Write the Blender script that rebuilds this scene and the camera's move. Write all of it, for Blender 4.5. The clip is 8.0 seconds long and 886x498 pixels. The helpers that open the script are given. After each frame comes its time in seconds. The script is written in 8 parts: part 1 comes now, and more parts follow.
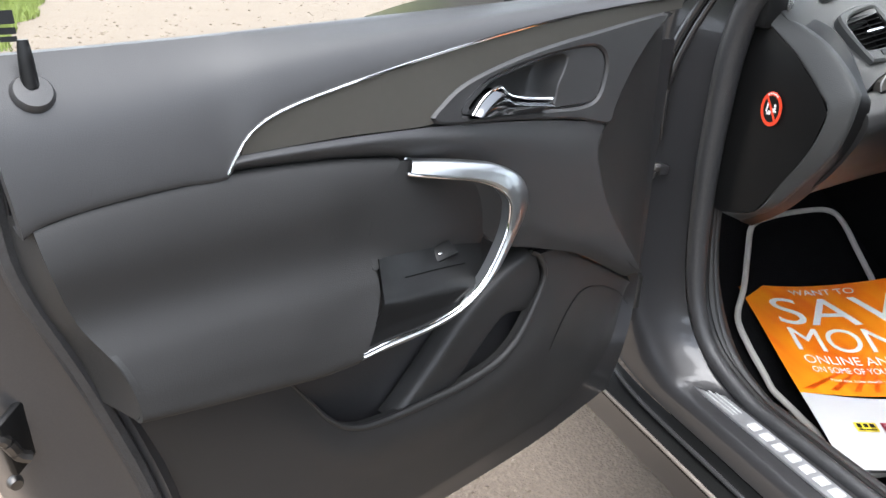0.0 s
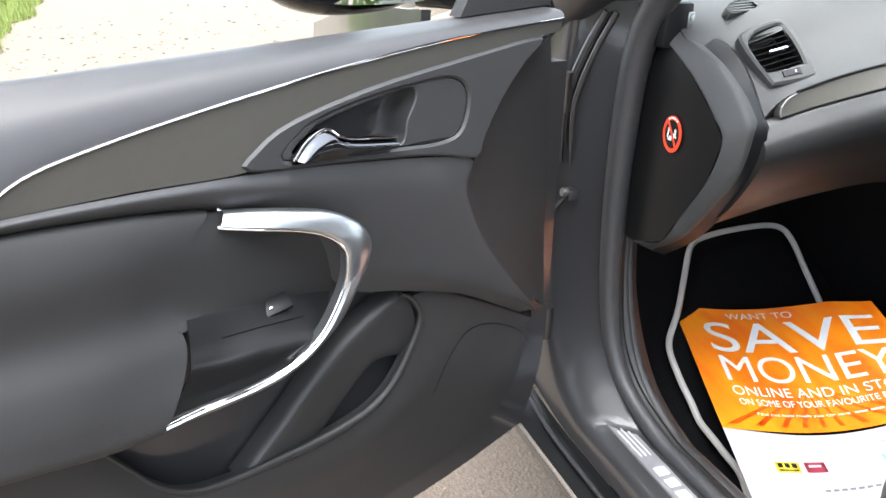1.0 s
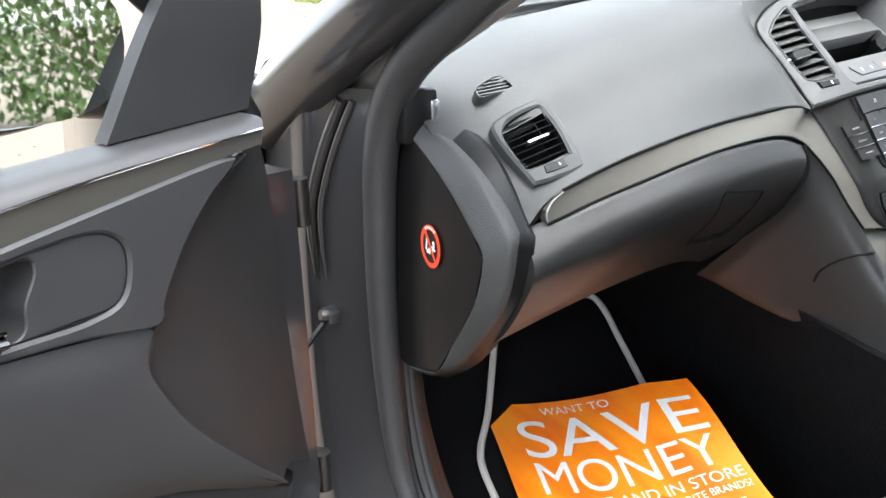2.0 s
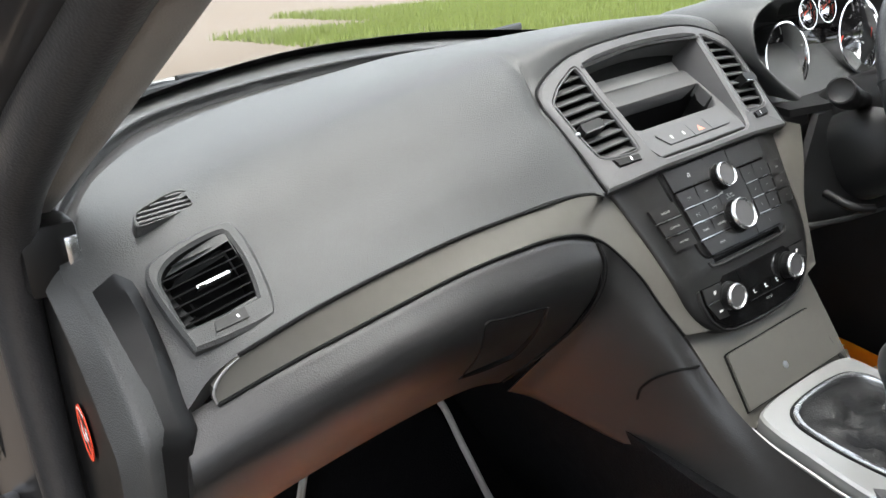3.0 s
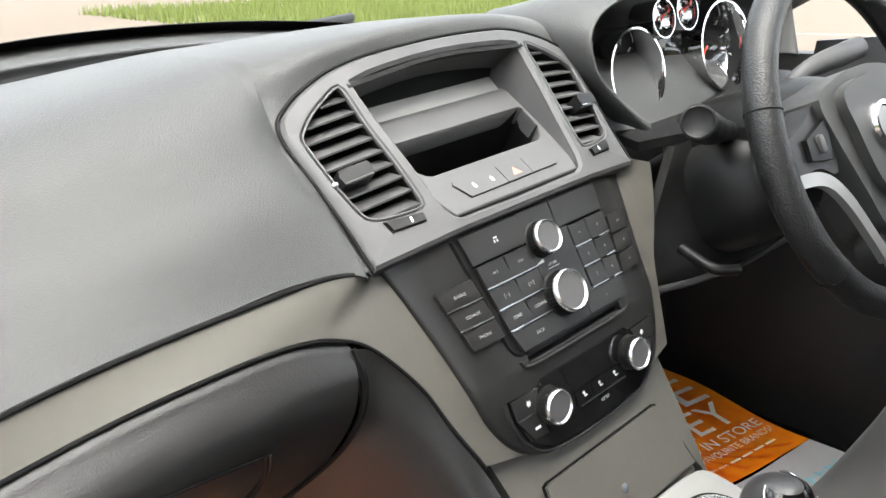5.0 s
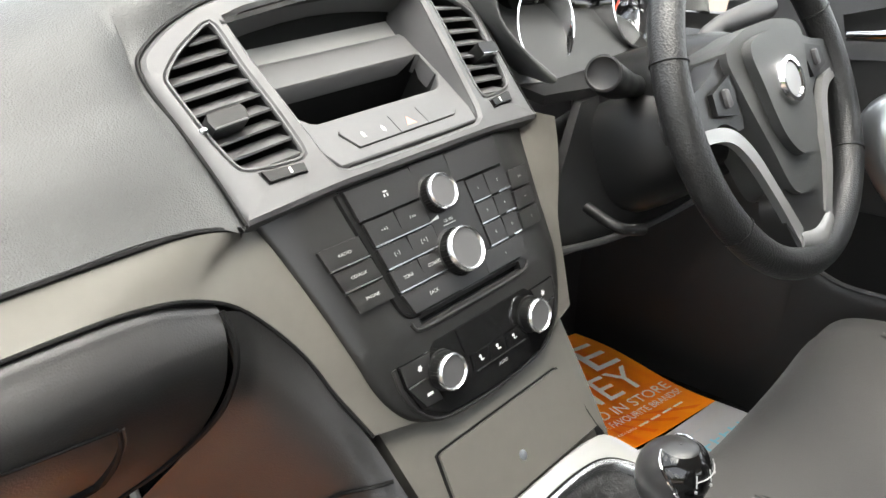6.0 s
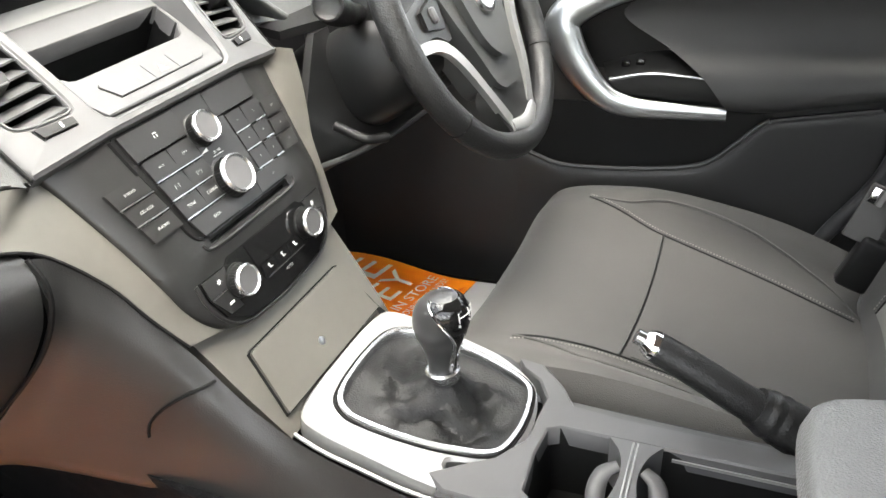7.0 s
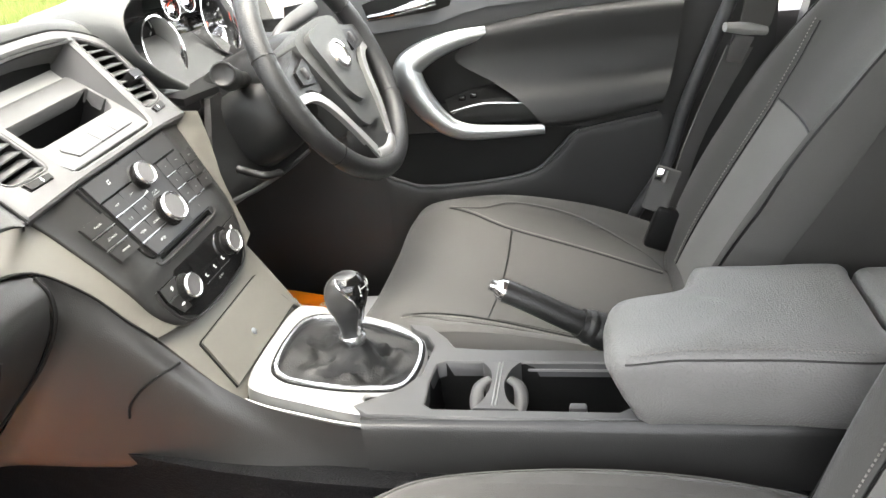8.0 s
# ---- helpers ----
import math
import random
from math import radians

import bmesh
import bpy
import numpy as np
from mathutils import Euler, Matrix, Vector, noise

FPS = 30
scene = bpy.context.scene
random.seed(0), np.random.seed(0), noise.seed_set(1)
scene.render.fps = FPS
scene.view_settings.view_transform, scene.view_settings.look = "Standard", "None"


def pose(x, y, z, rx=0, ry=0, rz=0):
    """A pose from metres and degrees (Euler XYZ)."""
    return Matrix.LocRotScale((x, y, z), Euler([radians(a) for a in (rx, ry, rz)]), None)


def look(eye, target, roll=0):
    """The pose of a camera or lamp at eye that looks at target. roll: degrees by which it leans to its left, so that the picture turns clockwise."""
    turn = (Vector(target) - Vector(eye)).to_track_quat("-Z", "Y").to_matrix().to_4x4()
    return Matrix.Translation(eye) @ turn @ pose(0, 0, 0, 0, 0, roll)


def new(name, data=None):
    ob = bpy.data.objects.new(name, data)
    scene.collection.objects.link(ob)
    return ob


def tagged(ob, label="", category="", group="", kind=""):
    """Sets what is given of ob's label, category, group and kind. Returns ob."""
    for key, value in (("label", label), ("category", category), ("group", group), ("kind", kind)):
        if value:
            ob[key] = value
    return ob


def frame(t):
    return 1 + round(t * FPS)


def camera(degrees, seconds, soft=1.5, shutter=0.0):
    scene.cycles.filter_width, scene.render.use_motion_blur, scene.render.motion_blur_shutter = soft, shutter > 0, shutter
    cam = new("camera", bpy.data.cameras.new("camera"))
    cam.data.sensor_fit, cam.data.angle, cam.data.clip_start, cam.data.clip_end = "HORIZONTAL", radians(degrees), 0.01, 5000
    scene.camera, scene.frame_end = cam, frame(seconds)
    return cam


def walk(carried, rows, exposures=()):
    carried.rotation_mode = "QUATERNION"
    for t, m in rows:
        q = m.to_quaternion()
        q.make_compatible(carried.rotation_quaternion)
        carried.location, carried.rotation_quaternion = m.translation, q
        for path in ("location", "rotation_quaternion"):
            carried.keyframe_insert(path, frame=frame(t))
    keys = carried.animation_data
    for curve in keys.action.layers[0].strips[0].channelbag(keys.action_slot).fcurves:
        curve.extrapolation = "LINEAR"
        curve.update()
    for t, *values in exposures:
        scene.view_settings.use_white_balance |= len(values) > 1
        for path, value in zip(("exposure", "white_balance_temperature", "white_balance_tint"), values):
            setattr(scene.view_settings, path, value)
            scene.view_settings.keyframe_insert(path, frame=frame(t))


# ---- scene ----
cam = camera(58.6, 8.0)
EXPOSURES = [(0.0, 2.5, 6250, 10), (0.5, 2.78, 6280, 10), (1.5, 2.88, 6200, 10), (3.0, 2.3, 6500, 10), (3.5, 1.92, 6450, 10), (4.0, 2.08, 6550, 10), (4.5, 2.4, 6600, 10), (6.0, 2.82, 6800, 10), (6.5, 3.15, 6850, 10), (8.0, 3.62, 7000, 10)]
SKY, SUN = 0.14, 1.2
PATH = [
    (0, (-1.602, -0.757, 1.139), (-0.915, 0.959, 0.374), 2.0),
    (0.5, (-1.468, -0.765, 1.163), (-0.866, 0.98, 0.393), 3.0),
    (1, (-1.387, -0.742, 1.178), (-0.74, 0.979, 0.392), 1.1),
    (1.5, (-1.28, -0.647, 1.184), (-0.437, 1.003, 0.43), 0.1),
    (1.7, (-1.23, -0.614, 1.2), (-0.305, 1.003, 0.472), -0.4),
    (2.8, (-0.853, -0.49, 1.235), (0.209, 1.06, 0.55), -2.8),
    (3, (-0.788, -0.49, 1.244), (0.322, 1.037, 0.584), -3.9),
    (3.5, (-0.693, -0.472, 1.244), (0.529, 0.944, 0.535), -4.3),
    (4, (-0.628, -0.437, 1.238), (0.63, 0.936, 0.507), -4.4),
    (4.5, (-0.565, -0.388, 1.225), (0.697, 0.981, 0.496), -3.3),
    (4.7, (-0.539, -0.368, 1.236), (0.733, 1.0, 0.522), -2.2),
    (5.8, (-0.448, -0.361, 1.207), (0.923, 0.891, 0.463), 0.7),
    (6, (-0.453, -0.36, 1.205), (0.948, 0.837, 0.428), 0.9),
    (6.5, (-0.48, -0.38, 1.204), (1.032, 0.61, 0.346), -0.4),
    (7, (-0.554, -0.419, 1.22), (1.096, 0.249, 0.308), -2.2),
    (7.5, (-0.686, -0.456, 1.238), (1.067, -0.048, 0.366), -4.5),
    (8, (-0.8, -0.486, 1.257), (0.99, -0.1, 0.454), -6.2),
]
walk(cam, [(t, look(eye, target, roll)) for t, eye, target, roll in PATH], EXPOSURES)

from mathutils.bvhtree import BVHTree

# ---- world and light ----
world = bpy.data.worlds.new("sky")
scene.world = world
world.use_nodes = True
wn = world.node_tree.nodes
sky = wn.new("ShaderNodeTexSky")
sky.sky_type = "NISHITA"
sky.sun_disc = False
sky.sun_elevation, sky.sun_rotation = radians(79), radians(190)
sky.dust_density, sky.ozone_density, sky.air_density = 1.5, 1.0, 1.0
veil = wn.new("ShaderNodeHueSaturation")  # thin cloud takes most of the blue out
veil.inputs["Saturation"].default_value = 0.3
world.node_tree.links.new(sky.outputs[0], veil.inputs["Color"])
world.node_tree.links.new(veil.outputs[0], wn["Background"].inputs[0])
wn["Background"].inputs[1].default_value = SKY
sun = new("sun", bpy.data.lights.new("sun", "SUN"))
sun.data.energy, sun.data.angle, sun.data.color = SUN, radians(70), (1.0, 0.97, 0.93)
sun.matrix_world = look((-1.2, -1.4, 8.5), (0, 0, 0))


# ---- materials ----
def material(name, color, rough=0.5, metal=0.0, grain=0.0, grain_size=0.0015, vary=0.12, vary_size=0.05, coat=0.0, spec=0.5, weave=False, sheen=0.0):
    """Two scales of variation: a broad mottling of colour and gloss, and a fine relief."""
    m = bpy.data.materials.new(name)
    m.use_nodes = True
    n, l = m.node_tree.nodes, m.node_tree.links
    b = n["Principled BSDF"]
    tc = n.new("ShaderNodeTexCoord")
    big = n.new("ShaderNodeTexNoise")
    big.inputs["Scale"].default_value, big.inputs["Detail"].default_value = 1 / vary_size, 5
    l.new(tc.outputs["Object"], big.inputs["Vector"])
    mix = n.new("ShaderNodeMix")
    mix.data_type = "RGBA"
    mix.inputs["A"].default_value = (*[c * (1 - vary) for c in color], 1)
    mix.inputs["B"].default_value = (*[min(1, c * (1 + vary)) for c in color], 1)
    l.new(big.outputs["Fac"], mix.inputs["Factor"])
    l.new(mix.outputs["Result"], b.inputs["Base Color"])
    ramp = n.new("ShaderNodeMapRange")
    ramp.inputs["To Min"].default_value, ramp.inputs["To Max"].default_value = rough * (1 - 0.7 * vary), min(1, rough * (1 + 0.7 * vary))
    l.new(big.outputs["Fac"], ramp.inputs["Value"])
    l.new(ramp.outputs["Result"], b.inputs["Roughness"])
    b.inputs["Metallic"].default_value = metal
    b.inputs["Specular IOR Level"].default_value = spec
    b.inputs["Coat Weight"].default_value, b.inputs["Coat Roughness"].default_value = coat, 0.08
    if sheen:
        b.inputs["Sheen Weight"].default_value, b.inputs["Sheen Roughness"].default_value = sheen, 0.5
    if grain:
        fine = n.new("ShaderNodeTexVoronoi")
        fine.inputs["Scale"].default_value = 1 / grain_size
        l.new(tc.outputs["Object"], fine.inputs["Vector"])
        height = fine.outputs["Distance"]
        if weave:
            wave = n.new("ShaderNodeTexWave")
            wave.inputs["Scale"].default_value, wave.inputs["Distortion"].default_value = 0.6 / grain_size, 1.0
            wave.bands_direction = "DIAGONAL"
            l.new(tc.outputs["Object"], wave.inputs["Vector"])
            add = n.new("ShaderNodeMath")
            add.operation = "ADD"
            l.new(wave.outputs["Fac"], add.inputs[0])
            l.new(fine.outputs["Distance"], add.inputs[1])
            height = add.outputs[0]
        bump = n.new("ShaderNodeBump")
        bump.inputs["Strength"].default_value, bump.inputs["Distance"].default_value = grain, grain_size * 0.4
        l.new(height, bump.inputs["Height"])
        l.new(bump.outputs["Normal"], b.inputs["Normal"])
    return m


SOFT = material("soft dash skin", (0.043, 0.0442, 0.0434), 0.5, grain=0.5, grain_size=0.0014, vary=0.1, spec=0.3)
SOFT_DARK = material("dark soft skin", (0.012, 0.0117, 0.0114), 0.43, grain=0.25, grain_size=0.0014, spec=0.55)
DOOR_SKIN = material("door skin", (0.034, 0.034, 0.0346), 0.45, grain=0.26, grain_size=0.0010, spec=0.5)
DOOR_DARK = material("door lower plastic", (0.021, 0.0208, 0.0206), 0.48, grain=0.35, grain_size=0.0011, spec=0.45)
PAD = material("door pad vinyl", (0.0205, 0.0202, 0.0198), 0.58, grain=0.3, grain_size=0.0012, spec=0.35)
BLACK = material("black plastic", (0.006, 0.006, 0.006), 0.4, grain=0.15, grain_size=0.001, spec=0.27)
GLOSS = material("gloss black", (0.006, 0.006, 0.006), 0.08, spec=0.5)
PANEL = material("radio panel", (0.0118, 0.0117, 0.0113), 0.37, grain=0.1, grain_size=0.0006, spec=0.4)
KEY = material("radio key", (0.0135, 0.0133, 0.013), 0.36, spec=0.4)
HOOD = material("hood grey plastic", (0.06, 0.06, 0.061), 0.46, grain=0.12, grain_size=0.0006, spec=0.35)
TRIM = material("satin bronze trim", (0.089, 0.0845, 0.0735), 0.42, metal=0.3, vary=0.06, vary_size=0.01)
CHROME = material("satin chrome", (0.62, 0.63, 0.64), 0.27, metal=1.0, vary=0.05)
BRIGHT = material("bright chrome", (0.85, 0.85, 0.86), 0.06, metal=1.0, vary=0.03)
SILVER = material("silver plastic", (0.27, 0.27, 0.265), 0.38, metal=0.6, vary=0.05)
CARPET = material("black carpet", (0.0045, 0.0045, 0.005), 0.95, grain=0.9, grain_size=0.003, vary=0.35, vary_size=0.02, spec=0.1)
MATEDGE = material("white mat binding", (0.5, 0.48, 0.44), 0.8, grain=0.5, grain_size=0.002)
CLOTH = material("seat cloth", (0.044, 0.0425, 0.0395), 0.8, grain=0.5, grain_size=0.0013, sheen=0.15)
CLOTH_SIDE = material("seat side cloth", (0.043, 0.0413, 0.0387), 0.8, grain=0.5, grain_size=0.0013, sheen=0.2)
THREAD = material("seam thread", (0.2, 0.19, 0.175), 0.8)
LEATHER = material("black leather", (0.011, 0.011, 0.011), 0.40, grain=0.5, grain_size=0.002, spec=0.45)
BOOT = material("matt boot leather", (0.007, 0.007, 0.007), 0.5, grain=0.5, grain_size=0.002, spec=0.28)
ARM = material("armrest vinyl", (0.155, 0.152, 0.146), 0.4, grain=0.7, grain_size=0.0022)
PAINT = material("dark metallic paint", (0.043, 0.0425, 0.044), 0.3, metal=0.35, coat=0.8, vary=0.14, vary_size=0.002)
KNOB = material("dark satin knob", (0.03, 0.03, 0.03), 0.28, vary=0.06)
# paler than the hood plastic: ledge light put into colour; also the belt tongue
LEDGE = material("lit ledge and belt tongue grey", (0.2, 0.2, 0.195), 0.5, vary=0.05)
REDPALE = material("faded red mark", (0.5, 0.16, 0.11), 0.5, vary=0.05)
PRINT = material("key print", (0.42, 0.42, 0.41), 0.6, vary=0.05)
DARK_CHROME = material("dark chrome", (0.16, 0.165, 0.17), 0.1, metal=1.0, vary=0.05)
# darker copy of the black plastic: recess shade put into colour; seams use it too
VOID = material("recess shade and seam black", (0.004, 0.004, 0.004), 0.65, spec=0.15)
# pale tan is light reflected off the ground, put into the colour
LIP = material("lit skirt edge", (0.2, 0.175, 0.15), 0.45, vary=0.25, vary_size=0.01)
WORN = material("worn pale print", (0.62, 0.62, 0.62), 0.45, metal=0.2, vary=0.35, vary_size=0.006)
SATIN = material("dark satin metal", (0.42, 0.44, 0.45), 0.3, metal=0.95, vary=0.05)
# paler cloth, raised further to carry the light that falls on the backrest
CLOTH_INSERT = material("pale insert cloth, lightened for light", (0.115, 0.112, 0.105), 0.8, grain=0.4, grain_size=0.0013, sheen=0.15)
SEAT_SHELL = material("dark seat back cover", (0.022, 0.021, 0.019), 0.6, grain=0.3, grain_size=0.0015)
RUBBER = material("door seal rubber", (0.03, 0.03, 0.031), 0.45, grain=0.3, grain_size=0.0025, vary=0.3, vary_size=0.008)
POD = material("smooth black plastic", (0.007, 0.007, 0.007), 0.33, grain=0.08, grain_size=0.001, spec=0.25)
MAROON = material("maroon print", (0.34, 0.03, 0.06), 0.5, vary=0.05)
STEEL = material("worn steel", (0.13, 0.125, 0.12), 0.4, metal=1.0, vary=0.3, vary_size=0.01)
PLATE = material("sill plate metal", (0.42, 0.42, 0.43), 0.36, metal=0.7, vary=0.2, vary_size=0.02)
WHITE = material("white print", (0.75, 0.75, 0.73), 0.6, vary=0.05)
LINER = material("grey headliner", (0.26, 0.25, 0.24), 0.9, grain=0.3, grain_size=0.002)
REDMARK = material("red mark", (0.75, 0.06, 0.02), 0.5, vary=0.05)
YELLOW = material("yellow print", (0.75, 0.6, 0.03), 0.5, vary=0.05)
BLUE = material("pale blue print", (0.2, 0.5, 0.6), 0.5, vary=0.05)
DIAL = material("dial face", (0.02, 0.02, 0.021), 0.65, spec=0.2)
BELT = material("belt webbing", (0.075, 0.073, 0.07), 0.7, grain=0.6, grain_size=0.002, weave=True)


def glass(name, tint=(1, 1, 1)):
    m = bpy.data.materials.new(name)
    m.use_nodes = True
    b = m.node_tree.nodes["Principled BSDF"]
    b.inputs["Base Color"].default_value = (*tint, 1)
    b.inputs["Transmission Weight"].default_value = 1.0
    b.inputs["Roughness"].default_value = 0.0
    b.inputs["IOR"].default_value = 1.02
    return m


GLASS = glass("window glass", (0.97, 1.0, 0.98))
MIRROR = material("mirror glass", (0.8, 0.82, 0.82), 0.02, metal=1.0, vary=0.01)


# ---- geometry helpers ----
def spline(points, n, closed=False):
    """n points on a smooth curve through the given ones."""
    pts = [Vector(p) for p in points]
    k = len(pts)
    if k == 1:
        return [pts[0].copy() for _ in range(n)]
    spans = k if closed else k - 1
    out = []
    for i in range(n):
        f = i / (n if closed else n - 1) * spans
        a = min(int(f), spans - 1)
        f -= a
        if closed:
            p = [pts[(a + d) % k] for d in (-1, 0, 1, 2)]
        else:
            p = [pts[a - 1] if a else 2 * pts[0] - pts[1], pts[a], pts[a + 1], pts[a + 2] if a + 2 < k else 2 * pts[-1] - pts[-2]]
        out.append(0.5 * (2 * p[1] + (p[2] - p[0]) * f + (2 * p[0] - 5 * p[1] + 4 * p[2] - p[3]) * f * f + (3 * p[1] - p[0] - 3 * p[2] + p[3]) * f ** 3))
    return out


def even(points, n, closed=False):
    """As spline, but with its points at even steps along the curve."""
    fine = spline(points, 16 * max(n, len(points)), closed)
    if closed:
        fine.append(fine[0])
    run = [0.0]
    for a, b in zip(fine, fine[1:]):
        run.append(run[-1] + (b - a).length)
    out, j = [], 0
    for i in range(n):
        want = run[-1] * i / (n if closed else n - 1)
        while j < len(run) - 2 and run[j + 1] < want:
            j += 1
        f = (want - run[j]) / max(run[j + 1] - run[j], 1e-9)
        out.append(fine[j].lerp(fine[j + 1], min(max(f, 0), 1)))
    return out


def grid_mesh(rows, closed_rows=False, closed_cols=False, thick=None):
    """A skin over rows of points; thick: a vector by which a second skin lies behind it, closed round the rim."""
    bm = bmesh.new()
    def skin(shift):
        return [[bm.verts.new(p + shift) for p in row] for row in rows]
    front = skin(Vector((0, 0, 0)))
    r, c = len(rows), len(rows[0])
    def faces(v, flip):
        for i in range(r if closed_rows else r - 1):
            for j in range(c if closed_cols else c - 1):
                q = [v[i][j], v[i][(j + 1) % c], v[(i + 1) % r][(j + 1) % c], v[(i + 1) % r][j]]
                bm.faces.new(q[::-1] if flip else q)
    faces(front, False)
    if thick is not None:
        back = skin(Vector(thick))
        faces(back, True)
        if not closed_rows:
            for j in range(c if closed_cols else c - 1):
                k = (j + 1) % c
                bm.faces.new((front[0][k], front[0][j], back[0][j], back[0][k]))
                bm.faces.new((front[-1][j], front[-1][k], back[-1][k], back[-1][j]))
        if not closed_cols:
            for i in range(r if closed_rows else r - 1):
                k = (i + 1) % r
                bm.faces.new((front[i][0], front[k][0], back[k][0], back[i][0]))
                bm.faces.new((front[k][-1], front[i][-1], back[i][-1], back[k][-1]))
        bmesh.ops.recalc_face_normals(bm, faces=bm.faces)
    return bm


def sheet(curves, n=40, m=10, thick=None):
    """A skin through several curves, each given by a few points from one end to the other."""
    lines = [even(c, n) for c in curves]
    cols = [spline([line[i] for line in lines], (len(curves) - 1) * m + 1) if len(curves) > 2 else [lines[0][i].lerp(lines[1][i], j / m) for j in range(m + 1)] for i in range(n)]
    return grid_mesh([[col[j] for col in cols] for j in range(len(cols[0]))], thick=thick)


def x_sheet(curves, n=80, m=10, thick=None):
    """As sheet, but its cross lines run at the same share of each curve's width."""
    lines = []
    for c in curves:
        fine = sorted(((p.x, p.y, p.z) for p in spline(c, 400)), key=lambda p: p[0])
        gx, gy, gz = (np.array(v) for v in zip(*fine))
        at = np.linspace(gx[0], gx[-1], n)
        lines.append([Vector((float(a), float(np.interp(a, gx, gy)), float(np.interp(a, gx, gz)))) for a in at])
    cols = [spline([line[i] for line in lines], (len(curves) - 1) * m + 1) for i in range(n)]
    return grid_mesh([[col[j] for col in cols] for j in range(len(cols[0]))], thick=thick)


def tube(path, radius, seg=10, closed=False, n=40, flat=1.0, side=None):
    """A round or flattened bar along a smooth path; radius: one number, or one for each end and between."""
    pts = even(path, n, closed)
    rows = []
    for i, p in enumerate(pts):
        t = (pts[(i + 1) % n] - pts[i - 1] if closed or 0 < i < n - 1 else (pts[1] - pts[0] if i == 0 else pts[-1] - pts[-2])).normalized()
        ref = Vector(side) if side else (Vector((0, 0, 1)) if abs(t.z) < 0.9 else Vector((0, 1, 0)))
        a = t.cross(ref).normalized()
        b = a.cross(t).normalized()
        r = radius
        if isinstance(radius, (list, tuple)):
            f = i / (n - 1) * (len(radius) - 1)
            k = min(int(f), len(radius) - 2)
            r = radius[k] + (radius[k + 1] - radius[k]) * (f - k)
        rows.append([p + a * r * math.cos(s * math.tau / seg) + b * r * flat * math.sin(s * math.tau / seg) for s in range(seg)])
    bm = grid_mesh(rows, closed_rows=closed, closed_cols=True)
    if not closed:
        bm.verts.ensure_lookup_table()
        bm.faces.new([bm.verts[s] for s in range(seg)][::-1])
        bm.faces.new([bm.verts[(n - 1) * seg + s] for s in range(seg)])
    bmesh.ops.recalc_face_normals(bm, faces=bm.faces)
    return bm


def lathe(profile, seg=32):
    """Turned about local z: profile of (radius, height)."""
    rows = [[Vector((r * math.cos(s * math.tau / seg), r * math.sin(s * math.tau / seg), z)) for s in range(seg)] for r, z in profile]
    bm = grid_mesh(rows, closed_cols=True)
    bm.verts.ensure_lookup_table()
    for k in (0, len(profile) - 1):
        if profile[k][0] > 1e-6:
            bm.faces.new([bm.verts[k * seg + s] for s in range(seg)])
    bmesh.ops.remove_doubles(bm, verts=bm.verts, dist=1e-6)
    bmesh.ops.recalc_face_normals(bm, faces=bm.faces)
    return bm


def slab(outline, z0, z1, bevel=0.0, steps=2, smooth=0):
    """A plate with the given outline in local x, y, from z0 to z1, its upper rim rounded. smooth: points for a curved outline."""
    pts = [Vector((*p, 0)) for p in outline]
    if smooth:
        pts = even(pts, smooth, True)
    bm = bmesh.new()
    low = [bm.verts.new((p.x, p.y, z0)) for p in pts]
    top = [bm.verts.new((p.x, p.y, z1)) for p in pts]
    k = len(pts)
    bm.faces.new(low[::-1])
    bm.faces.new(top)
    for i in range(k):
        bm.faces.new((low[i], low[(i + 1) % k], top[(i + 1) % k], top[i]))
    if bevel:
        edges = [e for e in bm.edges if all(v.co.z == z1 for v in e.verts)]
        bmesh.ops.bevel(bm, geom=edges, offset=bevel, segments=steps, profile=0.5, affect="EDGES", clamp_overlap=True)
    bmesh.ops.recalc_face_normals(bm, faces=bm.faces)
    return bm


def ring(outline, inner, z0, z1, smooth=64, bevel=0.0):
    """A frame between two outlines in local x, y."""
    a, b = (even([Vector((*p, 0)) for p in o], smooth, True) for o in (outline, inner))
    z = Vector((0, 0, 1))
    e = bevel
    rows = [[p + z * z0 for p in a], [p + z * (z1 - e) for p in a]]
    if e:
        rows += [[p.lerp(q, 0.25) + z * z1 for p, q in zip(a, b)], [p.lerp(q, 0.75) + z * z1 for p, q in zip(a, b)]]
    rows += [[p + z * (z1 - e) for p in b], [p + z * z0 for p in b]]
    bm = grid_mesh(rows, closed_rows=True, closed_cols=True)
    bmesh.ops.recalc_face_normals(bm, faces=bm.faces)
    return bm


def box(x0, x1, y0, y1, z0, z1, bevel=0.0, steps=2):
    bm = bmesh.new()
    bmesh.ops.create_cube(bm, size=1.0, matrix=Matrix.Translation(((x0 + x1) / 2, (y0 + y1) / 2, (z0 + z1) / 2)) @ Matrix.Diagonal((x1 - x0, y1 - y0, z1 - z0, 1)))
    if bevel:
        bmesh.ops.bevel(bm, geom=list(bm.edges), offset=bevel, segments=steps, profile=0.5, affect="EDGES", clamp_overlap=True)
    return bm


def join(*parts):
    """One bmesh out of several."""
    me = bpy.data.meshes.new("joined")
    out = bmesh.new()
    for p in parts:
        p.to_mesh(me)
        out.from_mesh(me)
        p.free()
    bpy.data.meshes.remove(me)
    return out


def moved(bm, m):
    bm.transform(m)
    return bm


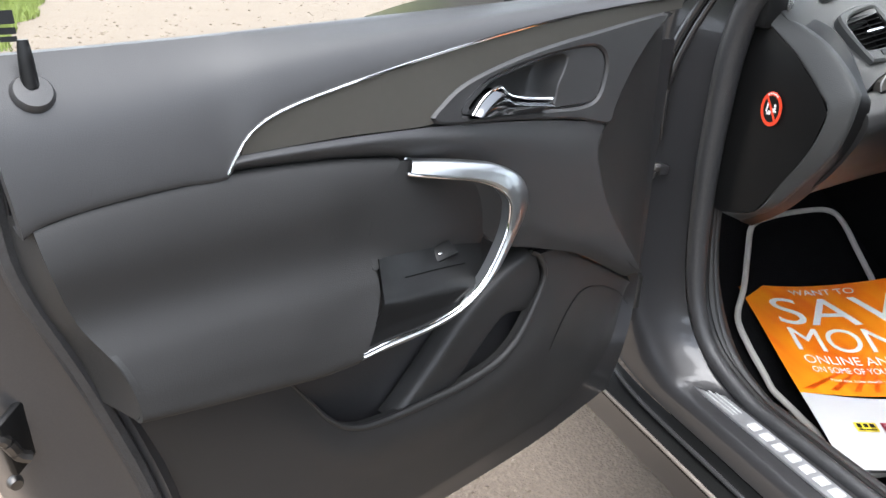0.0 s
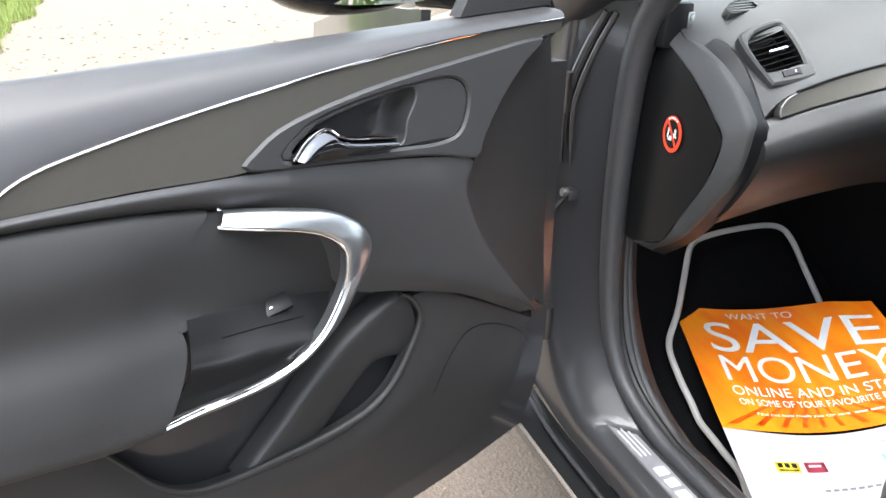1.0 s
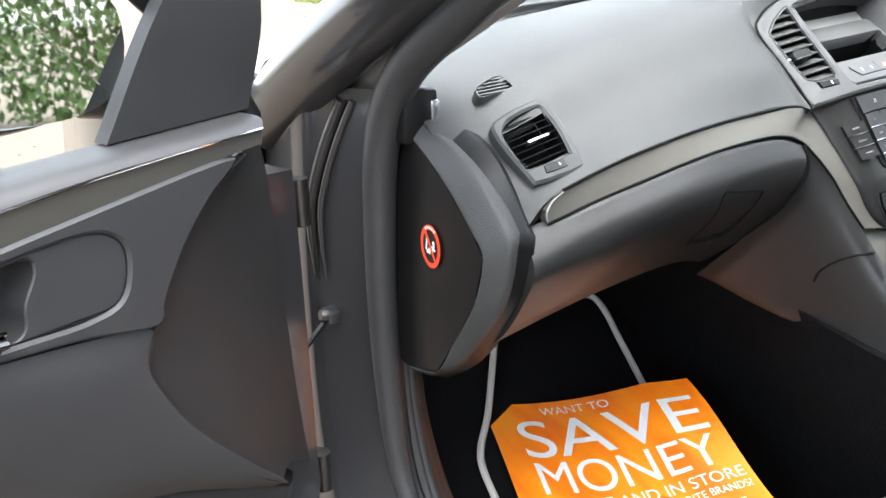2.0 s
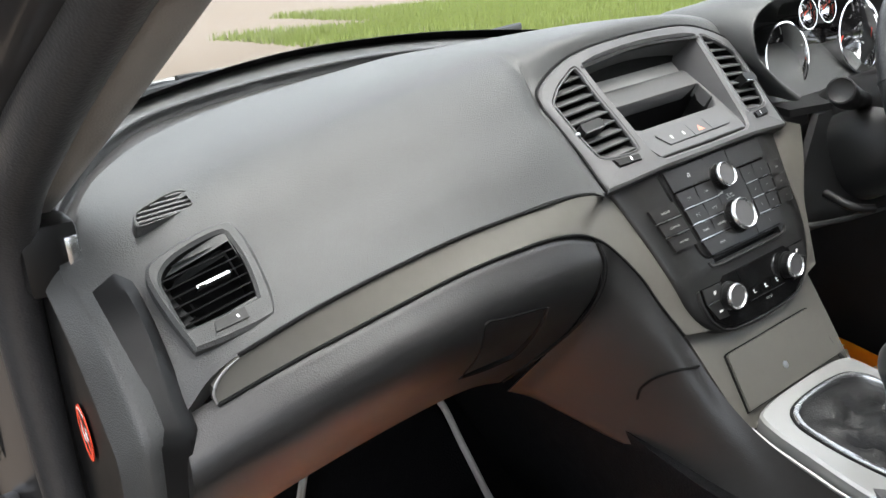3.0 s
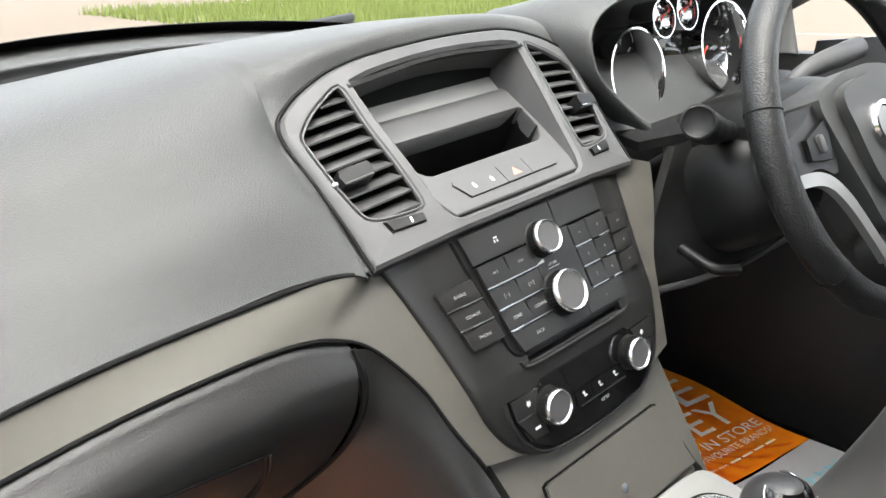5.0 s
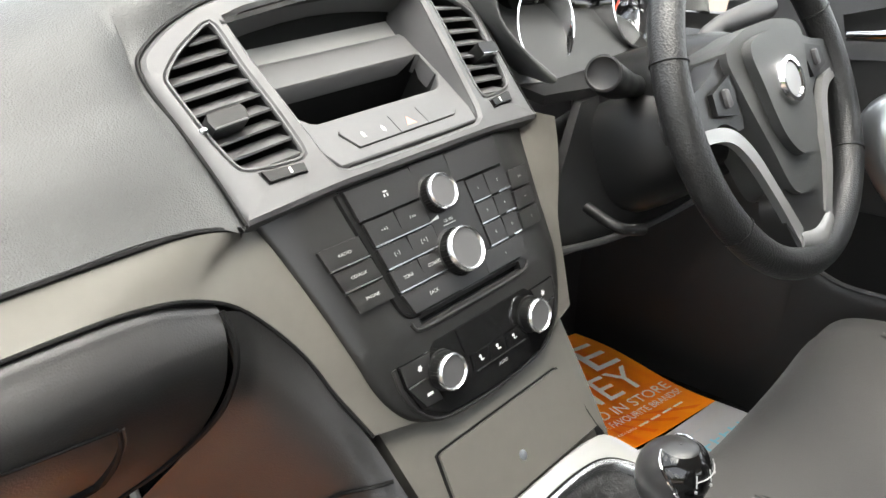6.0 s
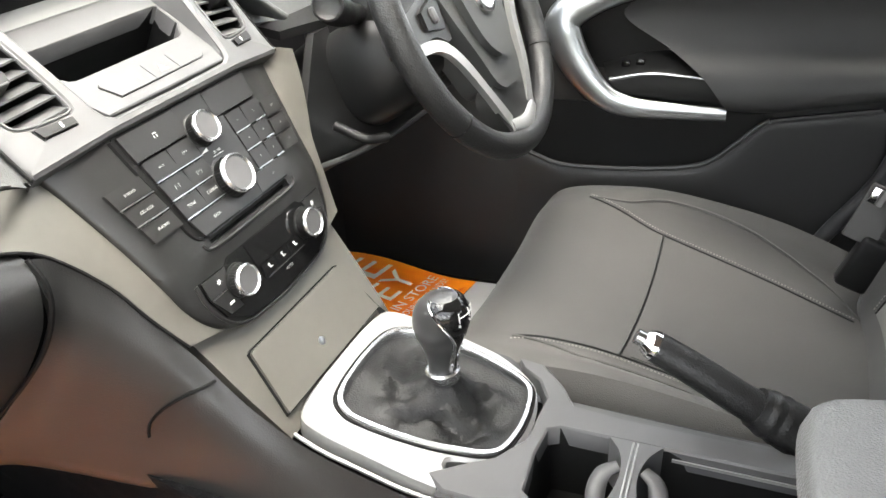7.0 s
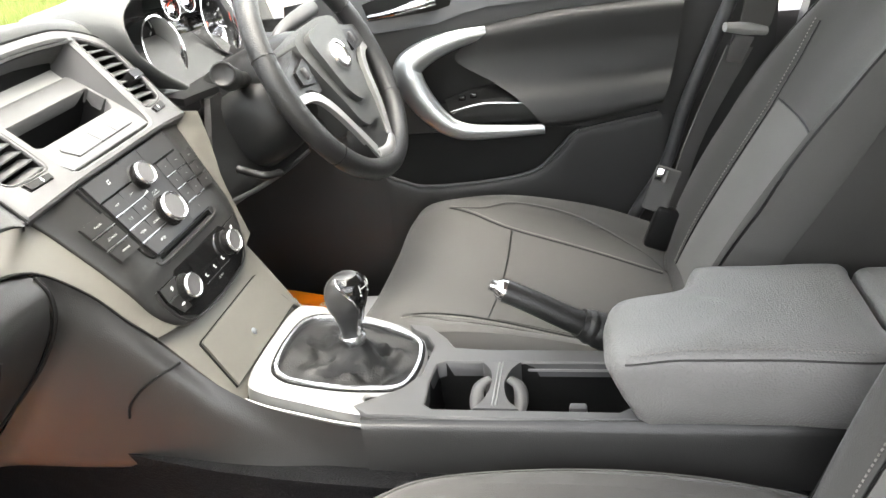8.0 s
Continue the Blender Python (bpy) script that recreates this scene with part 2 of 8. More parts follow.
def letters(text, size, m, align="CENTER", thick=0.0):
    """The outlines of a text as a flat mesh, at the pose m."""
    cu = bpy.data.curves.new("text", "FONT")
    cu.body, cu.size, cu.align_x, cu.align_y, cu.extrude = text, size, align, "CENTER", thick
    ob = bpy.data.objects.new("text", cu)
    scene.collection.objects.link(ob)
    me = bpy.data.meshes.new_from_object(ob.evaluated_get(bpy.context.evaluated_depsgraph_get()))
    bm = bmesh.new()
    bm.from_mesh(me)
    bpy.data.objects.remove(ob)
    bpy.data.meshes.remove(me)
    bm.transform(m)
    return bm


def link(name, bm, mat, smooth=True):
    me = bpy.data.meshes.new(name)
    bm.to_mesh(me)
    bm.free()
    me.materials.append(mat)
    if smooth:
        me.polygons.foreach_set("use_smooth", [True] * len(me.polygons))
        me.set_sharp_from_angle(angle=radians(40))
    return new(name, me)


def part(name, bm, mat, parent, label="", at=None):
    ob = link(name, bm, mat)
    ob.parent = parent
    if at is not None:
        ob.matrix_basis = at
    return tagged(ob, label)


def thing(name, label, category, at=None, group="", kind=""):
    ob = new(name)
    ob.empty_display_size = 0.05
    if at is not None:
        ob.matrix_basis = at
    return tagged(ob, label, category, group, kind)


def setting(name, bm, mat, label="", category=""):
    return tagged(link(name, bm, mat), label, category, kind="structure")


def V2(points, v):
    """Points (u, w) of the door, at depth v."""
    return [(u, v, w) for u, w in points]


def xs(points, x):
    return [(x, y, z) for y, z in points]


def inset(points, d):
    """A closed outline moved by d into its own inside (d < 0: outwards)."""
    area = sum(a.x * b.y - b.x * a.y for a, b in zip(points, points[1:] + points[:1]))
    s = 1 if area > 0 else -1
    out = []
    k = len(points)
    for i, p in enumerate(points):
        t = points[(i + 1) % k] - points[i - 1]
        t = Vector((t.x, t.y, 0)).normalized()
        out.append(p + Vector((-t.y, t.x, 0)) * d * s)
    return out


def holed(outline, holes, z0, z1, bevel=0.002, smooth=60):
    """A plate with openings that go through it, its upper edges chamfered."""
    bm = bmesh.new()
    caps = []
    for n, loop in enumerate([outline, *holes]):
        pts = even([Vector((*p, 0)) for p in loop], smooth, True) if smooth else [Vector((*p, 0)) for p in loop]
        top = inset(pts, bevel if n == 0 else -bevel)
        rows = [[bm.verts.new((p.x, p.y, z)) for p in q] for q, z in ((top, z1), (pts, z1 - bevel), (pts, z0))]
        k = len(pts)
        for a, b in zip(rows, rows[1:]):
            for i in range(k):
                bm.faces.new((a[i], a[(i + 1) % k], b[(i + 1) % k], b[i]))
        caps += [bm.edges.get((rows[0][i], rows[0][(i + 1) % k])) for i in range(k)]
    bmesh.ops.triangle_fill(bm, use_beauty=True, use_dissolve=False, edges=caps)
    bmesh.ops.recalc_face_normals(bm, faces=bm.faces)
    return bm


def well(outline, z1, z0, shrink=0.85, smooth=50):
    """The inside of a recess: walls that fall from the outline to a floor."""
    pts = even([Vector((*p, 0)) for p in outline], smooth, True)
    mid = sum(pts, Vector()) / len(pts)
    rows = [[p + Vector((0, 0, z1)) for p in pts]]
    for f, g in ((0.35, 0.6), (0.7, 0.9), (1.0, 1.0)):
        s = 1 - (1 - shrink) * f
        rows.append([mid + (p - mid) * s + Vector((0, 0, z1 + (z0 - z1) * g)) for p in pts])
    for s in (0.6 * shrink, 0.2 * shrink):
        rows.append([mid + (p - mid) * s + Vector((0, 0, z0)) for p in pts])
    rows.append([mid + (p - mid) * 0.001 + Vector((0, 0, z0)) for p in pts])
    return grid_mesh(rows, closed_cols=True)


def blob(a, b, c, p=2.6, seg=32, rows=18):
    """A rounded, slightly boxy body with half axes a, b, c."""
    def f(v):
        return math.copysign(abs(v) ** (2 / p), v)
    lines = []
    for i in range(rows + 1):
        th = math.pi * (i / rows - 0.5) * 0.998
        lines.append([Vector((a * f(math.cos(th)) * f(math.cos(k * math.tau / seg)), b * f(math.cos(th)) * f(math.sin(k * math.tau / seg)), c * f(math.sin(th)))) for k in range(seg)])
    bm = grid_mesh(lines, closed_cols=True)
    bm.verts.ensure_lookup_table()
    bm.faces.new([bm.verts[k] for k in range(seg)])
    bm.faces.new([bm.verts[rows * seg + k] for k in range(seg)])
    bmesh.ops.recalc_face_normals(bm, faces=bm.faces)
    return bm


def span(poly, y):
    """Where a line across at y enters and leaves a closed outline."""
    hits = []
    for (xa, ya), (xb, yb) in zip(poly, poly[1:] + poly[:1]):
        if (ya - y) * (yb - y) < 0:
            hits.append(xa + (xb - xa) * (y - ya) / (yb - ya))
    return (min(hits), max(hits)) if len(hits) > 1 else None


def stitches(path, n, size, mat, name, parent):
    """A run of short thread stitches along a path, as one mesh."""
    pts = even(path, n * 2)
    bms = [tube([pts[2 * i], pts[2 * i + 1]], size, 5, n=3) for i in range(n)]
    return part(name, join(*bms), mat, parent, "pale stitched seam")


# ---- ground and surroundings ----
def ground_material():
    m = bpy.data.materials.new("gravel")
    m.use_nodes = True
    n, l = m.node_tree.nodes, m.node_tree.links
    b = n["Principled BSDF"]
    tc = n.new("ShaderNodeTexCoord")
    mixes = []
    for scale, lo, hi in ((2.5, (0.128, 0.100, 0.074), (0.185, 0.147, 0.110)), (70, (0.050, 0.035, 0.024), (0.27, 0.215, 0.165))):
        t = n.new("ShaderNodeTexNoise")
        t.inputs["Scale"].default_value, t.inputs["Detail"].default_value = scale, 8
        l.new(tc.outputs["Object"], t.inputs["Vector"])
        x = n.new("ShaderNodeMix")
        x.data_type = "RGBA"
        x.inputs["A"].default_value, x.inputs["B"].default_value = (*lo, 1), (*hi, 1)
        l.new(t.outputs["Fac"], x.inputs["Factor"])
        mixes.append(x)
    both = n.new("ShaderNodeMix")
    both.data_type = "RGBA"
    both.inputs["Factor"].default_value = 0.5
    l.new(mixes[0].outputs["Result"], both.inputs["A"])
    l.new(mixes[1].outputs["Result"], both.inputs["B"])
    l.new(both.outputs["Result"], b.inputs["Base Color"])
    b.inputs["Roughness"].default_value = 0.95
    v = n.new("ShaderNodeTexVoronoi")
    v.inputs["Scale"].default_value = 130
    l.new(tc.outputs["Object"], v.inputs["Vector"])
    bump = n.new("ShaderNodeBump")
    bump.inputs["Strength"].default_value, bump.inputs["Distance"].default_value = 0.6, 0.006
    l.new(v.outputs["Distance"], bump.inputs["Height"])
    l.new(bump.outputs["Normal"], b.inputs["Normal"])
    return m


GRAVEL = ground_material()
GRASS = material("grass", (0.165, 0.205, 0.045), 0.9, vary=0.45, vary_size=0.08)
LEAF = material("hedge leaf", (0.07, 0.12, 0.025), 0.7, vary=0.45, vary_size=0.1)
bm = bmesh.new()
bmesh.ops.create_grid(bm, x_segments=8, y_segments=8, size=400)
setting("ground", bm, GRAVEL, "pale tan gravel yard with small stones", "ground")


def pebbles(name, spots, seed, label):
    """Small rough stones strewn over the gravel; spots: x0, x1, y0, y1, count, least and greatest radius."""
    rnd = random.Random(seed)
    verts, faces = [], []
    for x0, x1, y0, y1, count, r0, r1 in spots:
        for _ in range(count):
            x, y, r = rnd.uniform(x0, x1), rnd.uniform(y0, y1), r0 + (r1 - r0) * rnd.random() ** 3
            k = len(verts)
            a0, sq = rnd.uniform(0, 6), rnd.uniform(0.6, 1.0)
            for lvl, s in ((0.0, 1.0), (0.5, 0.8)):
                for j in range(5):
                    a = a0 + j * math.tau / 5
                    q = r * s * rnd.uniform(0.75, 1.15)
                    verts.append((x + q * math.cos(a), y + q * sq * math.sin(a), r * lvl))
            verts.append((x, y, r * 0.7))
            for j in range(5):
                n = (j + 1) % 5
                faces.append((k + j, k + n, k + 5 + n, k + 5 + j))
                faces.append((k + 5 + j, k + 5 + n, k + 10))
    me = bpy.data.meshes.new(name)
    me.from_pydata(verts, [], faces)
    me.materials.append(STONE)
    return tagged(new(name, me), label, "gravel", kind="stuff")


def stone_material():
    m = bpy.data.materials.new("loose stones")
    m.use_nodes = True
    n, l = m.node_tree.nodes, m.node_tree.links
    g = n.new("ShaderNodeNewGeometry")
    ramp = n.new("ShaderNodeValToRGB")
    e = ramp.color_ramp.elements
    e[0].color, e[1].color = (0.11, 0.084, 0.062, 1), (0.27, 0.225, 0.175, 1)
    mid = e.new(0.5)
    mid.color = (0.17, 0.135, 0.10, 1)
    l.new(g.outputs["Random Per Island"], ramp.inputs["Fac"])
    l.new(ramp.outputs["Color"], n["Principled BSDF"].inputs["Base Color"])
    n["Principled BSDF"].inputs["Roughness"].default_value = 0.85
    return m


STONE = stone_material()
pebbles("loose_stones", ((-1.9, -0.85, -0.3, 2.2, 2500, 0.002, 0.009), (-7, -1.0, 1.5, 9, 2500, 0.004, 0.018), (-4, 4, 3.5, 12, 1200, 0.006, 0.025)), 11, "small loose stones strewn over the gravel")


def grass_patch(name, x0, x1, y0, y1, count, seed, label, size=1.0):
    """Blades in loose tufts over a rectangle with a ragged edge."""
    rnd = random.Random(seed)
    verts, faces = [], []
    for _ in range(count):
        x, y = rnd.uniform(x0, x1), rnd.uniform(y0, y1)
        edge = 0.5 * noise.noise(Vector((x * 0.8, y * 0.8, seed)))
        if x > x1 - 0.4 + edge or y < y0 + 0.4 - edge:
            continue
        h, a, w = size * rnd.uniform(0.04, 0.13), rnd.uniform(0, math.tau), size * rnd.uniform(0.004, 0.009)
        dx, dy = math.cos(a), math.sin(a)
        lean = rnd.uniform(0.01, 0.07)
        k = len(verts)
        verts += [(x - dy * w, y + dx * w, 0), (x + dy * w, y - dx * w, 0), (x + dx * lean, y + dy * lean, h)]
        faces.append((k, k + 1, k + 2))
    me = bpy.data.meshes.new(name)
    me.from_pydata(verts, [], faces)
    me.materials.append(GRASS)
    return tagged(new(name, me), label, "grass", kind="stuff")


grass_patch("grass", -9, -2.2, 6.6, 16, 120000, 3, "bright green rough grass verge beside the gravel")
grass_patch("grass", 7, 27, 7.5, 20, 42000, 5, "bright green rough grass verge ahead of the car", 2.2)
grass_patch("grass", 13, 34, 18, 29, 26000, 6, "bright green rough grass bank beyond the yard", 2.6)


def hedge(name, x0, x1, y0, y1, top, count, seed, label):
    """A loose hedge of many leaves about a few clumps."""
    rnd = random.Random(seed)
    verts, faces = [], []
    for _ in range(count):
        x, y = rnd.uniform(x0, x1), rnd.uniform(y0, y1)
        lim = top * (0.8 + 0.35 * noise.noise(Vector((x * 0.9, y * 0.9, seed))))
        z = rnd.uniform(0, 1) ** 0.8 * lim
        s = rnd.uniform(0.04, 0.09)
        q = Euler((rnd.uniform(0, 6), rnd.uniform(0, 6), rnd.uniform(0, 6))).to_matrix()
        k = len(verts)
        verts += [tuple(Vector((x, y, z)) + q @ Vector(p) * s) for p in ((-1, 0, 0), (0, -0.5, 0.1), (1, 0, 0), (0, 0.5, 0.1))]
        faces.append((k, k + 1, k + 2, k + 3))
    me = bpy.data.meshes.new(name)
    me.from_pydata(verts, [], faces)
    me.materials.append(LEAF)
    return tagged(new(name, me), label, "hedge", kind="stuff")


hedge("hedge", -9, 9, -10.5, -9, 2.6, 26000, 7, "dense green hedge behind the car")
hedge("hedge", -10, -8.5, -9, 3, 2.4, 14000, 8, "dense green hedge along the yard")

# ---- car body ----
FLOOR_Z = 0.29
setting("floor", sheet([[(-0.72, 0.75, 0.62), (-0.1, 0.75, 0.62), (0.72, 0.75, 0.62)], [(-0.72, 0.5, 0.46), (0, 0.5, 0.46), (0.72, 0.5, 0.46)], [(-0.72, 0.22, 0.31), (0, 0.22, 0.31), (0.72, 0.22, 0.31)], [(-0.72, -0.1, FLOOR_Z), (0, -0.1, FLOOR_Z), (0.72, -0.1, FLOOR_Z)], [(-0.72, -2.2, FLOOR_Z), (0, -2.2, FLOOR_Z), (0.72, -2.2, FLOOR_Z)]], 20, 8, (0, 0, -0.03)), CARPET, "black carpet rising to the toe board", "floor")
setting("wall_north", box(-0.72, 0.72, 0.76, 0.80, 0.3, 1.02), BLACK, "black bulkhead behind the dashboard", "wall")
# roof, pillars and the far side of the cabin
ROOF = [(-0.30, 1.43), (-0.9, 1.49), (-1.7, 1.47), (-2.4, 1.36)]
setting("ceiling", sheet([[(x, y, z - 0.05 * abs(x / 0.6) ** 2) for x in (-0.6, -0.3, 0, 0.3, 0.6)] for y, z in ROOF], 12, 6, (0, 0, 0.03)), LINER, "pale grey cloth headliner", "ceiling")
setting("roof", sheet([[(x * 1.12, y + 0.02 * (y > -0.5), z + 0.035 - 0.06 * abs(x / 0.6) ** 2) for x in (-0.6, -0.3, 0, 0.3, 0.6)] for y, z in ROOF], 16, 6, (0, 0, 0.012)), PAINT, "dark metallic painted roof skin", "roof")
for sx in (-1, 1):
    if sx > 0:
        setting("wall_east", box(0.76, 0.86, -2.4, 0.75, 0.15, 1.02, 0.02), PAINT, "painted far side of the car body", "wall")
    setting("roof_rail", tube([(sx * 0.60, -0.28, 1.40), (sx * 0.60, -1.2, 1.44), (sx * 0.58, -2.3, 1.33)], 0.035, 10), LINER, "pale grey roof rail trim", "trim")
    setting("b_pillar_trim", sheet([[(sx * 0.73, -0.80, 0.45), (sx * 0.71, -0.84, 0.95), (sx * 0.61, -0.92, 1.42)], [(sx * 0.73, -0.98, 0.45), (sx * 0.71, -0.98, 0.95), (sx * 0.61, -1.0, 1.42)]], 12, 4, (sx * 0.05, 0, 0)), DOOR_SKIN, "dark grey door pillar trim", "pillar")
# unseen dark wall, added to keep light from flooding in at the rear
setting("rear_wall", box(-0.78, 0.78, -1.98, -1.90, 0.25, 1.00, 0.02), DOOR_DARK, "unseen wall added to hold light out of the cabin", "wall")
for sx in (-1, 1):
    # unseen side walls added to block light behind the front seats
    setting("wall_rear_side", box(min(sx * 0.70, sx * 0.80), max(sx * 0.70, sx * 0.80), -1.9, -1.02, 0.25, 0.98, 0.02), DOOR_DARK, "unseen side wall added to hold light out of the rear", "wall")
# windscreen and its frame
WS0, WS1 = [(-0.675, 0.40, 1.058), (-0.60, 0.56, 1.078), (-0.50, 0.66, 1.093), (-0.34, 0.74, 1.112), (-0.167, 0.80, 1.125), (0, 0.82, 1.128), (0.167, 0.80, 1.125), (0.34, 0.74, 1.112), (0.50, 0.66, 1.093), (0.60, 0.56, 1.078), (0.675, 0.40, 1.058)], [(-0.56, -0.30, 1.41), (-0.3, -0.25, 1.43), (0, -0.24, 1.435), (0.3, -0.25, 1.43), (0.56, -0.30, 1.41)]
ws = setting("window_1", sheet([WS0, WS1], 24, 6, (0, 0.004, 0.004)), GLASS, "clear curved windscreen glass", "windscreen")
ws.visible_shadow = False
setting("windscreen_band", sheet([[tuple(Vector(p) + Vector((0, -0.004, -0.004))) for p in WS0], [tuple(Vector(p).lerp(Vector(q), 0.05) + Vector((0, -0.004, -0.003))) for p, q in zip(WS0, even(WS1, len(WS0)))]], 60, 4, (0, 0.002, 0.001)), VOID, "black printed band along the windscreen base", "windscreen")
setting("scuttle", sheet([[(x, y + 0.02, z - 0.03) for x, y, z in WS0], [(x, y + 0.13, z - 0.02) for x, y, z in WS0]], 24, 4, (0, 0, -0.02)), BLACK, "black plastic scuttle panel below the windscreen", "scuttle")
setting("bonnet", sheet([[(x * 1.15, y + 0.12, z - 0.02) for x, y, z in WS0], [(-0.78, 1.1, 0.99), (-0.4, 1.2, 1.06), (0, 1.25, 1.07), (0.4, 1.2, 1.06), (0.78, 1.1, 0.99)], [(-0.7, 1.7, 0.82), (-0.4, 1.8, 0.90), (0, 1.85, 0.91), (0.4, 1.8, 0.90), (0.7, 1.7, 0.82)]], 24, 6, (0, 0, -0.02)), PAINT, "dark grey metallic bonnet", "bonnet")
for sx in (-1, 1):
    A = [(sx * 0.675, 0.36, 1.06), (sx * 0.67, 0.26, 1.10), (sx * 0.645, 0.10, 1.185), (sx * 0.61, -0.08, 1.29), (sx * 0.575, -0.32, 1.415)]
    setting("a_pillar_trim", tube(A, [0.026, 0.026, 0.026, 0.026], 12, n=24), LINER, "pale grey windscreen pillar trim", "pillar")
    B = [(sx * 0.76, 0.50, 1.00), (sx * 0.735, 0.30, 1.12), (sx * 0.68, -0.05, 1.30), (sx * 0.62, -0.32, 1.43)]
    setting("a_pillar_frame", tube(B, [0.05, 0.045, 0.04, 0.035], 12, n=24), PAINT, "dark metallic painted windscreen pillar", "pillar")
# sill and hinge pillar on the open side: one painted jamb that bends from upright to level
J = [
    [(-0.70, 0.29, 1.06), (-0.715, 0.30, 0.85), (-0.715, 0.295, 0.62), (-0.712, 0.25, 0.48), (-0.705, 0.15, 0.415), (-0.70, 0.0, 0.402), (-0.70, -0.9, 0.402)],
    [(-0.745, 0.36, 1.06), (-0.755, 0.37, 0.85), (-0.757, 0.365, 0.62), (-0.757, 0.325, 0.49), (-0.757, 0.22, 0.415), (-0.757, 0.05, 0.400), (-0.757, -0.9, 0.400)],
    [(-0.765, 0.385, 1.06), (-0.772, 0.395, 0.85), (-0.775, 0.39, 0.62), (-0.778, 0.355, 0.475), (-0.778, 0.25, 0.400), (-0.778, 0.05, 0.390), (-0.778, -0.9, 0.390)],
    [(-0.768, 0.50, 1.06), (-0.775, 0.50, 0.85), (-0.778, 0.50, 0.60), (-0.783, 0.46, 0.43), (-0.785, 0.30, 0.365), (-0.785, 0.05, 0.355), (-0.785, -0.9, 0.355)],
]
setting("sill", sheet(J, 70, 8, (0.012, 0.0, -0.008)), PAINT, "dark metallic painted door jamb and sill", "sill")
FOLD = [(-0.722, 0.315, 1.045), (-0.738, 0.338, 0.988), (-0.751, 0.354, 0.931), (-0.757, 0.360, 0.884), (-0.756, 0.359, 0.799)]
for step, r in ((0.0, 0.005), (0.015, 0.0065)):
    setting("jamb_fold", tube([(x - 0.6 * step + 0.003, y + step, z) for x, y, z in FOLD], [r, r, r, r * 0.8, 0.001], 10, n=50), PAINT, "raised pressed fold in the painted door jamb", "pillar")
setting("jamb_groove", tube([(x - 0.003, y + 0.0075, z) for x, y, z in FOLD], [0.002, 0.003, 0.0035, 0.003, 0.001], 8, n=50), BLACK, "dark groove between the folds of the jamb", "pillar")
setting("sill_channel", sheet([[(-0.783, 0.56, 0.42), (-0.784, 0.35, 0.362), (-0.784, 0.05, 0.352), (-0.784, -0.9, 0.352)], [(-0.797, 0.56, 0.39), (-0.797, 0.35, 0.345), (-0.797, 0.05, 0.338), (-0.797, -0.9, 0.338)], [(-0.834, 0.56, 0.36), (-0.834, 0.35, 0.334), (-0.834, 0.05, 0.330), (-0.834, -0.9, 0.330)]], 40, 5, (0, 0, -0.01)), BLACK, "black plastic channel along the sill", "sill")
setting("sill_ledge", tube([(-0.79, 0.44, 0.395), (-0.803, 0.30, 0.352), (-0.805, 0.05, 0.343), (-0.805, -0.9, 0.343)], 0.004, 8, n=40), RUBBER, "black rubber strip in the sill channel", "sill")
# lit edge of the skirt painted as a pale bar
setting("skirt_edge", tube([(-0.836, 0.44, 0.338), (-0.837, 0.25, 0.333), (-0.837, -0.9, 0.331)], 0.0035, 8, n=40), LIP, "thin skirt edge with ground light painted as pale tan", "sill")
setting("side_skirt", sheet([[(-0.837, 0.50, 0.330), (-0.837, 0.0, 0.327), (-0.837, -0.9, 0.327)], [(-0.80, 0.50, 0.29), (-0.80, 0, 0.29), (-0.80, -0.9, 0.29)], [(-0.74, 0.5, 0.16), (-0.74, 0, 0.16), (-0.74, -0.9, 0.16)]], 30, 6, (0.02, 0, 0)), PAINT, "dark metallic painted side skirt", "sill")
# near-black sheet stands in for the shade between door and pillar
setting("hinge_gap", sheet([[(-0.778, 0.49, 1.06), (-0.788, 0.49, 0.8), (-0.788, 0.48, 0.5)], [(-0.86, 0.56, 1.06), (-0.87, 0.57, 0.8), (-0.86, 0.55, 0.5)]], 16, 4, (0.02, 0.02, 0)), VOID, "near-black sheet painting the shade in the hinge gap", "pillar")
seal = [(-0.63, -0.16, 1.33), (-0.685, 0.1, 1.17), (-0.708, 0.24, 1.05), (-0.712, 0.275, 0.85), (-0.708, 0.27, 0.6), (-0.703, 0.22, 0.47), (-0.695, 0.11, 0.413), (-0.692, 0.0, 0.405), (-0.69, -0.4, 0.404), (-0.69, -0.85, 0.404)]
setting("door_seal", tube(seal, [0.024, 0.024, 0.023, 0.020, 0.017, 0.014, 0.012, 0.012, 0.012, 0.012], 14, n=110, side=(1, 0, 0)), RUBBER, "black rubber door seal", "seal")
setting("seal_lip", tube([(x + 0.016, y - 0.004, z + 0.003) for x, y, z in seal], 0.007, 8, n=110, side=(1, 0, 0)), BLACK, "thin black inner lip of the door seal", "seal")
